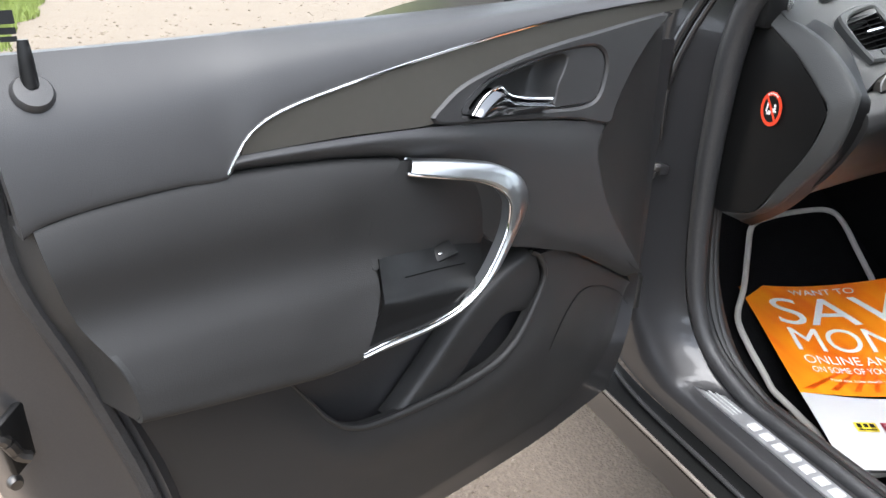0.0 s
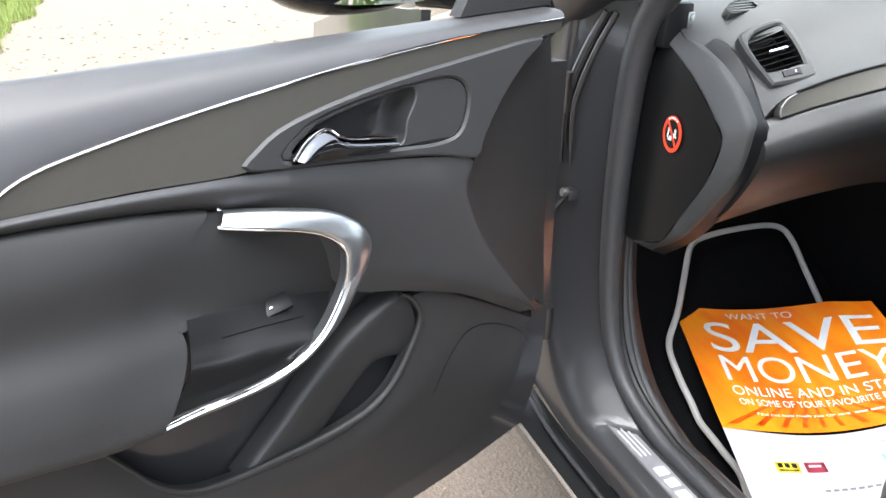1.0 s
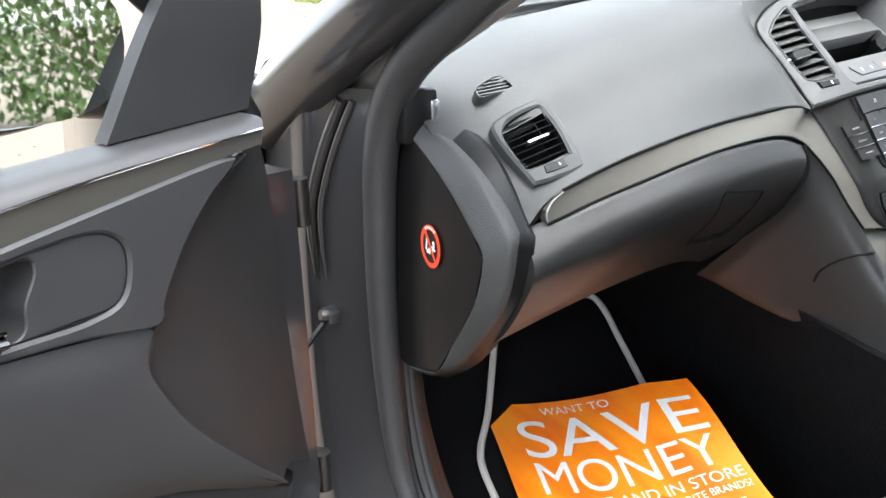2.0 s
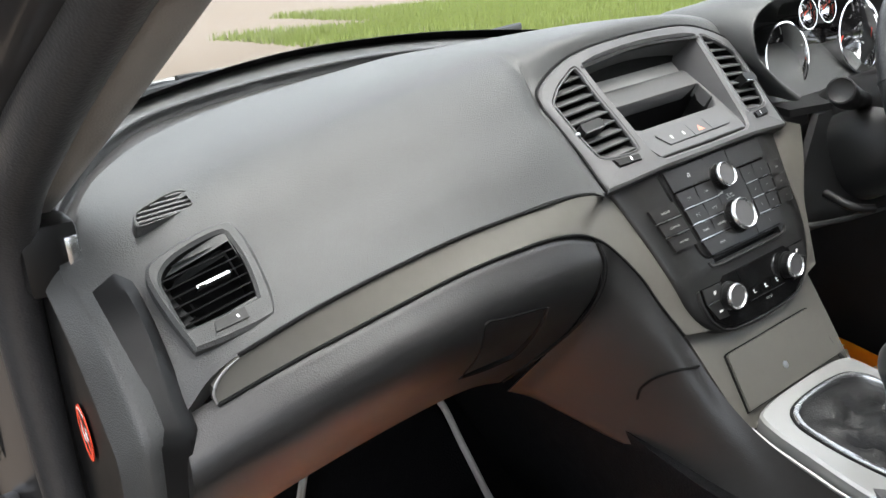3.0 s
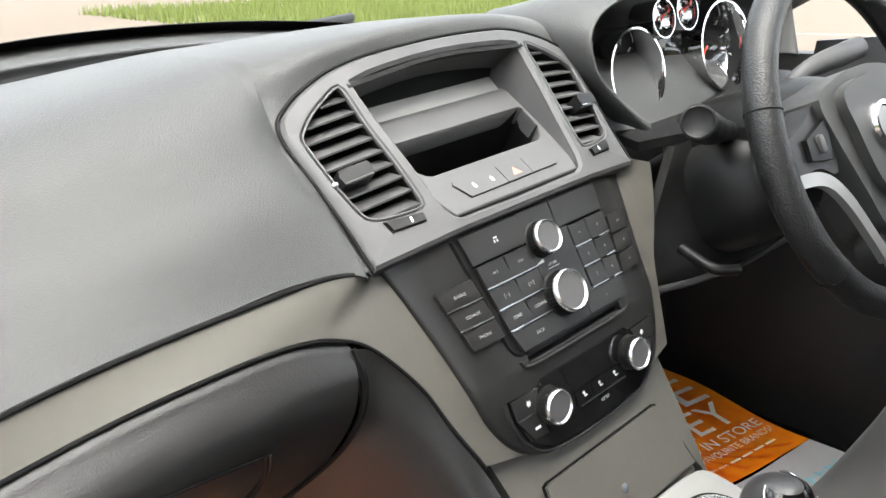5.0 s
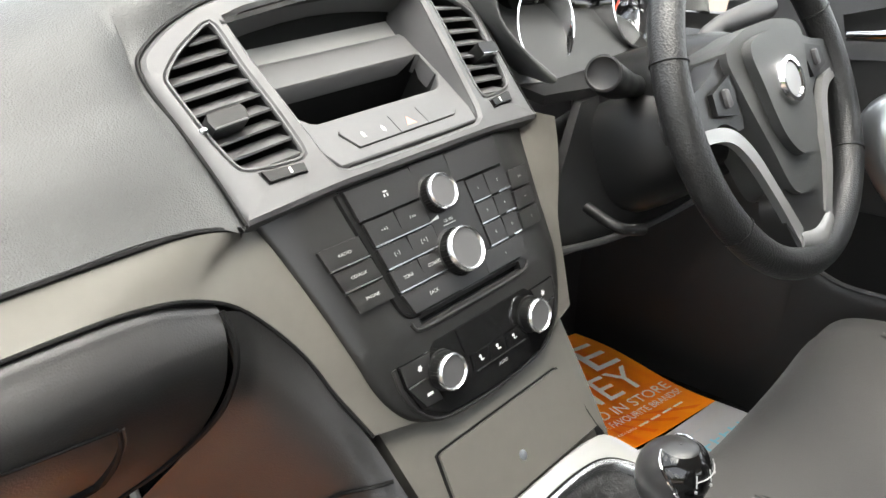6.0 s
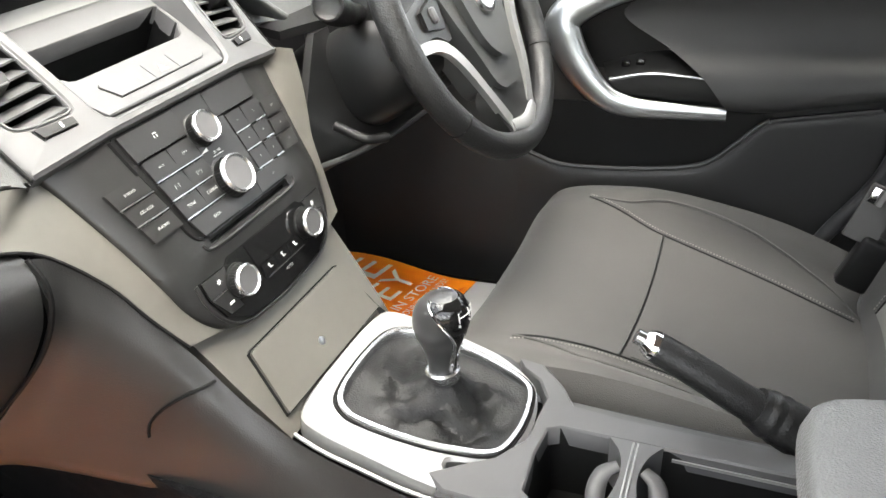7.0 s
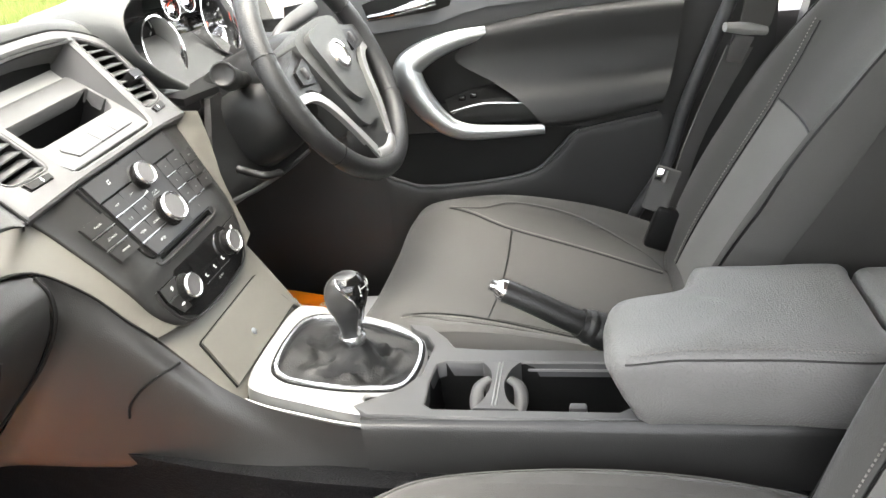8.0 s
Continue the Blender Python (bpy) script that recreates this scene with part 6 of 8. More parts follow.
for sx in (-1, 1):
    part("spoke", slab([(sx * x, y) for x, y in ((0.07, 0.05), (0.12, 0.035), (0.172, 0.020), (0.172, -0.010), (0.115, -0.008), (0.08, -0.02))], -0.022, 0.004, 0.006, 2, 30), SOFT_DARK, wheel, "dark side spoke")
    part("silver_spoke", sheet([[(sx * 0.171, -0.004, 0.002), (sx * 0.118, -0.012, 0.008), (sx * 0.086, -0.040, 0.010), (sx * 0.058, -0.095, 0.010), (sx * 0.030, -0.140, 0.006)], [(sx * 0.1702, -0.017, 0.002), (sx * 0.124, -0.024, 0.008), (sx * 0.098, -0.048, 0.010), (sx * 0.071, -0.100, 0.010), (sx * 0.042, -0.152, 0.005)]], 30, 4, (0, 0, -0.008)), SILVER, wheel, "satin silver spoke trim")
    ctl = part("control_pad", slab([(sx * x, y) for x, y in ((0.080, 0.034), (0.128, 0.022), (0.130, 0.002), (0.092, -0.006))], 0.0, 0.0095, 0.003, 2), BLACK, wheel, "black control pad")
    part("control_wheel", box(sx * 0.107 - 0.005, sx * 0.107 + 0.005, 0.004, 0.022, 0.004, 0.014, 0.003), HOOD, ctl)
part("bottom_spoke", slab([(-0.050, -0.100), (0.050, -0.100), (0.046, -0.160), (0.0, -0.170), (-0.046, -0.160)], -0.02, 0.004, 0.004, 2, 30), SOFT_DARK, wheel)
part("silver_heel", tube([(-0.040, -0.150, 0.004), (0, -0.160, 0.006), (0.040, -0.150, 0.004)], [0.008, 0.012, 0.008], 12, n=20, flat=0.5, side=(0, 0, 1)), SILVER, wheel, "bright spoke heel")
column = thing("steering_column", "black steering column shroud with control stalks", "steering column")
part("shroud", moved(blob(0.085, 0.075, 0.10, 3.2), pose(0.371, 0.015, 1.01, 70)), BLACK, column, "black column shroud")
part("lower_shroud", moved(blob(0.10, 0.07, 0.12, 3), pose(0.36, 0.05, 0.96, 60)), BLACK, column)
st = part("wiper_stalk", tube([(0.30, 0.02, 1.045), (0.235, 0.012, 1.060), (0.197, 0.002, 1.072), (0.183, -0.003, 1.077)], [0.011, 0.012, 0.0165, 0.0175, 0.0172], 20, n=24), BLACK, column, "black stalk with round end")
part("stalk_ring", moved(lathe([(0.0125, 0), (0.0145, 0.0015), (0.0165, 0.001), (0.017, -0.004)], 30), frame_from((0.1815, -0.0035, 1.0772), (0, 0, 1), (-0.9, -0.35, 0.25))), BLACK, st)
part("light_stalk", tube([(0.44, 0.03, 1.06), (0.50, 0.03, 1.085), (0.57, 0.015, 1.10), (0.605, 0.01, 1.105)], [0.010, 0.011, 0.014, 0.0145], 18, n=20), HOOD, column, "grey stalk with printed marks")
part("adjust_lever", tube([(0.215, 0.02, 0.935), (0.21, -0.02, 0.925), (0.235, -0.035, 0.92)], 0.006, 10, n=12), BLACK, column)
cluster = thing("instrument_cluster", "black instrument binnacle with chrome-ringed dials", "instruments", CAR)
arch = [(0.215, 0.085, 1.035), (0.192, 0.105, 1.065), (0.172, 0.118, 1.095), (0.166, 0.122, 1.118), (0.172, 0.128, 1.142), (0.205, 0.135, 1.160), (0.28, 0.14, 1.172), (0.376, 0.145, 1.178), (0.47, 0.14, 1.172), (0.545, 0.135, 1.160), (0.585, 0.128, 1.135), (0.59, 0.12, 1.10), (0.575, 0.10, 1.05)]
inner = [(0.376 + (x - 0.376) * 0.95, y + 0.004, 1.1 + (z - 1.1) * 0.88) for x, y, z in arch]
deep = [(0.376 + (x - 0.376) * 0.87, y + 0.07, 1.09 + (z - 1.1) * 0.78) for x, y, z in arch]
outer = [(0.376 + (x - 0.376) * 0.98, 0.30, min(z, 1.16) - 0.012) for x, y, z in arch]
part("visor", sheet([outer, [(x, y + 0.06, z + 0.004) for x, y, z in arch], arch, inner, deep], 60, 6), SOFT, cluster, "dark grained instrument visor")
part("back_plate", sheet([[(x, y, z) for x, y, z in deep], [(0.376 + (x - 0.376) * 0.6, 0.215, 1.06) for x, y, z in deep]], 40, 4, (0, 0.01, 0)), BLACK, cluster)
part("lower_plate", sheet([[(0.205, 0.085, 1.025), (0.37, 0.07, 1.015), (0.6, 0.085, 1.025)], [(0.22, 0.19, 1.035), (0.37, 0.20, 1.03), (0.56, 0.19, 1.035)]], 20, 4, (0, 0, -0.01)), BLACK, cluster)
for (x, z, r), y in zip(((0.285, 1.070, 0.048), (0.473, 1.070, 0.055), (0.338, 1.122, 0.021), (0.386, 1.124, 0.021)), (0.14, 0.14, 0.145, 0.145)):
    g = part("dial", lathe([(0, 0), (r, 0)], 40), DIAL, cluster, "dark dial face", pose(x, y + 0.035, z, 78))
    part("dial_ring", lathe([(r * 1.0, 0.0), (r * 0.97, 0.03), (r * 1.0, 0.034), (r * 1.05, 0.034), (r * 1.06, 0.0)], 48), BRIGHT, g, "chrome dial ring")
    part("needle", box(-0.0012, 0.0012, -0.1 * r, r * 0.8, 0.003, 0.0045), REDMARK, g, "orange needle", pose(0, 0, 0, 0, 0, 130))
    part("dial_marks", join(*[moved(box(-0.0007, 0.0007, r * 0.78, r * 0.92, 0.001, 0.0015), pose(0, 0, 0, 0, 0, a)) for a in range(-130, 131, 26)]), WHITE, g)
part("red_band", tube([(0.285 - 0.04 * math.cos(radians(a)), 0.168, 1.070 + 0.04 * math.sin(radians(a))) for a in range(-30, 31, 15)], 0.002, 6, n=14), REDMARK, cluster)
part("trip_screen", box(0.340, 0.415, 0.17, 0.18, 1.035, 1.10, 0.003), GLOSS, cluster)
knee = thing("knee_panel", "black lower dashboard panel below the steering column", "dashboard panel")
part("panel", sheet([[(0.255, 0.06, 1.03), (0.35, 0.06, 1.03), (0.62, 0.06, 1.0)], [(0.195, 0.045, 0.95), (0.35, 0.02, 0.94), (0.66, 0.04, 0.93)], [(0.155, 0.03, 0.90), (0.35, 0.01, 0.885), (0.68, 0.05, 0.86)], [(0.115, 0.06, 0.86), (0.35, 0.09, 0.86), (0.68, 0.12, 0.83)]], 30, 6, (0, 0.01, 0)), BLACK, knee)
part("lower_edge", tube([(0.157, 0.027, 0.90), (0.24, 0.012, 0.893), (0.35, 0.008, 0.885), (0.5, 0.02, 0.872)], 0.004, 8, n=30), DOOR_SKIN, knee)
part("stack_flank", sheet([[(0.192, 0.080, 1.0), (0.160, 0.045, 0.95), (0.126, -0.004, 0.865), (0.110, -0.085, 0.755)], [(0.19, 0.2, 1.0), (0.18, 0.2, 0.9), (0.17, 0.2, 0.8), (0.15, 0.1, 0.70)]], 20, 5, (-0.01, 0, 0)), BLACK, knee)
part("power_socket", box(0.135, 0.15, 0.02, 0.05, 0.835, 0.86, 0.003), BLACK, knee)
for x in (0.30, 0.40, 0.52):
    p = thing("pedal", "black foot pedal under the dashboard", "pedal", group="foot pedals")
    part("arm", tube([(x, 0.45, 0.75), (x, 0.42, 0.6), (x, 0.38, 0.52)], 0.008, 8, n=10), BLACK, p)
    part("pad", moved(box(-0.03, 0.03, -0.006, 0.006, -0.03, 0.03, 0.004), pose(x, 0.375, 0.51, 30)), RUBBER, p)

# ---- driver door ----
ddoor = thing("driver_door", "dark closed driver door with satin chrome pull", "car door")
part("card", sheet([[(0.715, 0.3, 1.075), (0.712, -0.3, 1.09), (0.71, -0.8, 1.10)], [(0.695, 0.3, 1.03), (0.69, -0.3, 1.06), (0.69, -0.8, 1.07)], [(0.70, 0.3, 0.9), (0.695, -0.3, 0.9), (0.695, -0.8, 0.9)], [(0.705, 0.3, 0.75), (0.70, -0.3, 0.74), (0.70, -0.8, 0.76)], [(0.70, 0.3, 0.45), (0.70, -0.3, 0.42), (0.70, -0.8, 0.42)]], 30, 6, (0.04, 0, 0)), DOOR_DARK, ddoor, "dark plastic door card")
part("pad", sheet([xs([(-0.285, 1.040), (-0.36, 1.052), (-0.45, 1.060), (-0.64, 1.066)], 0.682), xs([(-0.275, 1.025), (-0.36, 1.035), (-0.45, 1.045), (-0.64, 1.052)], 0.664), xs([(-0.23, 0.985), (-0.34, 0.985), (-0.45, 0.99), (-0.635, 1.0)], 0.672), xs([(-0.30, 0.940), (-0.37, 0.940), (-0.45, 0.945), (-0.625, 0.952)], 0.662), xs([(-0.355, 0.905), (-0.40, 0.908), (-0.47, 0.912), (-0.615, 0.925)], 0.632), xs([(-0.392, 0.862), (-0.42, 0.862), (-0.48, 0.868), (-0.605, 0.893)], 0.630), xs([(-0.392, 0.855), (-0.42, 0.855), (-0.48, 0.86), (-0.605, 0.885)], 0.69)], 40, 6, (0.008, 0, 0)), PAD, ddoor, "padded dark armrest panel")
part("recess", sheet([xs([(-0.285, 1.03), (-0.19, 1.01), (-0.13, 0.98)], 0.685), xs([(-0.32, 0.93), (-0.22, 0.90), (-0.16, 0.90)], 0.692)], 16, 5, (0.006, 0, 0)), BLACK, ddoor, "dark recess inside the pull")
part("pull_handle", tube([(0.672, -0.292, 1.030), (0.664, -0.235, 1.022), (0.652, -0.178, 1.004), (0.644, -0.143, 0.975), (0.642, -0.160, 0.925), (0.640, -0.200, 0.876), (0.638, -0.245, 0.855), (0.637, -0.32, 0.852), (0.637, -0.393, 0.853)], [0.012, 0.017, 0.023, 0.029, 0.025, 0.019, 0.015, 0.012, 0.010], 16, n=80, flat=0.6, side=(1, 0, 0)), SATIN, ddoor, "curved satin chrome door pull")
part("switch_pod", sheet([xs([(-0.20, 0.905), (-0.26, 0.925), (-0.318, 0.932)], 0.69), xs([(-0.215, 0.893), (-0.28, 0.908), (-0.355, 0.906)], 0.648), xs([(-0.225, 0.885), (-0.28, 0.896), (-0.36, 0.898)], 0.642), xs([(-0.24, 0.868), (-0.3, 0.866), (-0.39, 0.864)], 0.645), xs([(-0.24, 0.855), (-0.3, 0.853), (-0.39, 0.855)], 0.68)], 24, 5, (0.004, 0, 0)), BLACK, ddoor, "black window switch housing")
for k in range(2):
    part("window_switch", box(0.660, 0.672, -0.245 - 0.022 * k, -0.232 - 0.022 * k, 0.908 + 0.004 * k, 0.917 + 0.004 * k, 0.002), GLOSS, ddoor)
part("switch_edge", tube([(0.646, -0.218, 0.892), (0.643, -0.28, 0.905), (0.643, -0.358, 0.902)], 0.0018, 6, n=20), CHROME, ddoor)
# flat black sheet paints the shade inside the pocket
part("pocket", sheet([xs([(-0.07, 0.84), (-0.2, 0.84), (-0.46, 0.84)], 0.694), xs([(-0.07, 0.74), (-0.2, 0.73), (-0.42, 0.76)], 0.694)], 16, 4, (0.004, 0, 0)), BLACK, ddoor, "door pocket back, inner shade painted black")
PK = [(-0.06, 0.762), (-0.10, 0.745), (-0.151, 0.733), (-0.268, 0.739), (-0.365, 0.757), (-0.411, 0.795), (-0.440, 0.825), (-0.455, 0.836), (-0.60, 0.864)]
part("lower_panel", sheet([xs(PK, 0.680), xs([(y - 0.01, z - 0.03) for y, z in PK], 0.676), xs([(-0.06, 0.62), (-0.15, 0.6), (-0.27, 0.6), (-0.36, 0.6), (-0.42, 0.61), (-0.5, 0.62), (-0.62, 0.65)], 0.690), xs([(-0.06, 0.45), (-0.3, 0.43), (-0.66, 0.45)], 0.693)], 50, 6, (0.008, 0, 0)), DOOR_DARK, ddoor, "dark plastic lower panel")
part("pocket_rim", tube(xs(PK[:-1], 0.679), 0.004, 8, n=60), DOOR_SKIN, ddoor)
dh = part("door_handle", tube([(0.672, -0.075, 1.072), (0.660, -0.12, 1.078), (0.662, -0.17, 1.088), (0.675, -0.20, 1.094)], [0.005, 0.006, 0.009, 0.012], 12, n=24), BRIGHT, ddoor, "chrome inner door handle")
part("handle_cup", sheet([xs([(-0.06, 1.095), (-0.15, 1.115), (-0.235, 1.10)], 0.688), xs([(-0.07, 1.06), (-0.15, 1.06), (-0.225, 1.078)], 0.690)], 14, 5, (0.006, 0, 0)), BLACK, dh)
part("upper_trim", sheet([xs([(0.1, 1.10), (-0.2, 1.135), (-0.5, 1.14), (-0.85, 1.14)], 0.705), xs([(0.1, 1.03), (-0.2, 1.05), (-0.32, 1.075), (-0.85, 1.08)], 0.684)], 20, 5, (0.02, 0, 0)), DOOR_SKIN, ddoor, "dark grey upper panel")
win = part("window_glass", sheet([[(0.73, 0.3, 1.10), (0.73, -0.8, 1.14)], [(0.64, -0.2, 1.40), (0.63, -0.8, 1.42)]], 8, 4, (0.004, 0, 0)), GLASS, ddoor, "clear side window glass")
win.visible_shadow = False
setting("far_door_seal", tube([(0.665, -0.50, 0.50), (0.66, -0.548, 0.65), (0.655, -0.612, 0.765), (0.65, -0.645, 0.88), (0.64, -0.69, 1.0), (0.62, -0.76, 1.2), (0.60, -0.80, 1.4)], 0.012, 10, n=50), RUBBER, "black rubber door seal", "seal")
# belt
belt = thing("seat_belt", "dark seat belt with grey buckle tongue by the pillar", "seat belt")
part("webbing", sheet([[(0.615, -0.77, 1.40), (0.60, -0.73, 1.06), (0.598, -0.715, 1.01)], [(0.635, -0.82, 1.40), (0.625, -0.785, 1.06), (0.62, -0.765, 1.0)]], 20, 3, (0.002, 0.002, 0)), BELT, belt, "dark woven webbing")
part("lower_webbing", sheet([[(0.600, -0.705, 0.99), (0.60, -0.64, 0.82), (0.59, -0.60, 0.68)], [(0.622, -0.750, 0.98), (0.615, -0.67, 0.82), (0.60, -0.63, 0.68)]], 20, 3, (0.002, 0.002, 0)), BELT, belt)
part("tongue", tube([(0.592, -0.698, 1.022), (0.60, -0.732, 1.016), (0.612, -0.765, 1.008)], [0.011, 0.015, 0.011], 12, n=16, flat=0.7), LEDGE, belt, "grey plastic tongue grip")
part("blade", sheet([[(0.598, -0.712, 1.008), (0.606, -0.748, 1.0)], [(0.592, -0.702, 0.965), (0.60, -0.728, 0.960)]], 6, 4, (0.002, 0, 0)), BRIGHT, belt, "steel buckle blade")
bk = thing("belt_anchor", "dark belt anchor cover low by the seat", "belt anchor")
part("cover", moved(box(-0.014, 0.014, -0.022, 0.022, -0.04, 0.04, 0.007, 3), pose(0.535, -0.598, 0.69, 20, 0, 0)), BLACK, bk)
part("strap_end", moved(box(-0.004, 0.004, -0.022, 0.022, -0.05, 0.03, 0.003), pose(0.54, -0.60, 0.77, 20, 10, 0)), BELT, bk)
part("metal_tab", moved(box(-0.003, 0.003, -0.01, 0.01, -0.012, 0.012, 0.002), pose(0.532, -0.596, 0.79, 20, 10, 0)), BRIGHT, bk)
part("buckle", moved(box(-0.012, 0.012, -0.02, 0.02, -0.012, 0.012, 0.004), pose(0.545, -0.64, 0.635, -30)), CHROME, bk)

# ---- floor mats and paper mats ----
def floor_z(y):
    return float(np.interp(y, [-0.1, 0.22, 0.5, 0.75], [0.29, 0.31, 0.46, 0.62]))


mat_ob = thing("floor_mat", "black carpet floor mat with white bound edge", "floor mat")
MAT = [(-0.53, -0.02), (-0.53, 0.10), (-0.522, 0.17), (-0.513, 0.25), (-0.508, 0.31), (-0.492, 0.369), (-0.437, 0.424), (-0.383, 0.487), (-0.335, 0.54), (-0.295, 0.555), (-0.216, 0.563), (-0.11, 0.562), (-0.075, 0.54), (-0.085, 0.458), (-0.098, 0.367), (-0.11, 0.271), (-0.115, 0.1), (-0.115, -0.02)]
loop = even([Vector((x, y, 0)) for x, y in MAT], 80, True)
mid = sum(loop, Vector()) / 80
part("carpet", grid_mesh([[Vector((q.x, q.y, floor_z(q.y) + 0.012)) for q in [mid + (p - mid) * s for p in loop]] for s in (1.0, 0.8, 0.6, 0.4, 0.2, 0.01)], closed_cols=True, thick=(0, 0, -0.006)), CARPET, mat_ob)
part("binding", tube([(p.x, p.y, floor_z(p.y) + 0.016 + 0.022 * min(1.0, max(0.0, (p.y - 0.38) / 0.12))) for p in loop], 0.0065, 8, True, 160), MATEDGE, mat_ob, "off-white bound edge")


def paper(corners, curl):
    """A sheet over four corners (back left, back right, front left, front right), lifted a little along its right side."""
    a, b, c, d = (Vector(p) for p in corners)
    def at(u, v, lift=0.0):
        p = a.lerp(b, u).lerp(c.lerp(d, u), v)
        sag = -0.022 * math.sin(math.pi * min(u * 1.25, 1)) * (1 - 0.5 * v)
        wave = 0.006 * math.sin(5 * u + 3 * v) + 0.004 * math.sin(9 * v)
        return p + Vector((0, 0, sag * curl + wave * (0.4 + u) + lift))
    return at


def printed(surface, bm, lift):
    """Lays flat print onto the sheet: x is across, y is down from the back edge."""
    bmesh.ops.subdivide_edges(bm, edges=[e for e in bm.edges if e.calc_length() > 0.04], cuts=2)
    bmesh.ops.triangulate(bm, faces=bm.faces)
    for v in bm.verts:
        v.co = surface(v.co.x, v.co.y, lift)
    return bm


def print_line(text, u0, u1, v0, v1, bold=0.0):
    """A line of text stretched to fill a stretch of the sheet."""
    bm = letters(text, 1.0, Matrix.Identity(4))
    xs_ = [v.co.x for v in bm.verts]
    ys_ = [v.co.y for v in bm.verts]
    for v in bm.verts:
        v.co.x = u0 + (v.co.x - min(xs_)) / (max(xs_) - min(xs_)) * (u1 - u0)
        v.co.y = v1 - (v.co.y - min(ys_)) / (max(ys_) - min(ys_)) * (v1 - v0)
        v.co.z = 0
    return bm


def orange_material():
    """Printed orange rays that fan out from the lower middle of the sheet."""
    m = bpy.data.materials.new("orange print")
    m.use_nodes = True
    n, l = m.node_tree.nodes, m.node_tree.links
    b = n["Principled BSDF"]
    tc = n.new("ShaderNodeTexCoord")
    big = n.new("ShaderNodeTexNoise")
    big.inputs["Scale"].default_value, big.inputs["Detail"].default_value = 7.0, 2
    stretch = n.new("ShaderNodeMapping")
    stretch.inputs["Scale"].default_value, stretch.inputs["Rotation"].default_value = (3.0, 0.7, 1.0), (0, 0, 0.3)
    l.new(tc.outputs["Object"], stretch.inputs["Vector"])
    l.new(stretch.outputs["Vector"], big.inputs["Vector"])
    ramp = n.new("ShaderNodeValToRGB")
    e = ramp.color_ramp.elements
    e[0].position, e[0].color = 0.35, (0.86, 0.16, 0.004, 1)
    e[1].position, e[1].color = 0.68, (0.92, 0.30, 0.008, 1)
    l.new(big.outputs["Fac"], ramp.inputs["Fac"])
    l.new(ramp.outputs["Color"], b.inputs["Base Color"])
    b.inputs["Roughness"].default_value = 0.35
    return m


ORANGE = orange_material()
PAPER = material("white paper", (0.43, 0.43, 0.435), 0.6, vary=0.03)
RAY = material("red orange print", (0.84, 0.15, 0.005), 0.4, vary=0.08)
FAINT = material("faint blue print", (0.36, 0.42, 0.45), 0.6, vary=0.05)
GREYPRINT = material("grey print", (0.16, 0.16, 0.17), 0.6, vary=0.05)


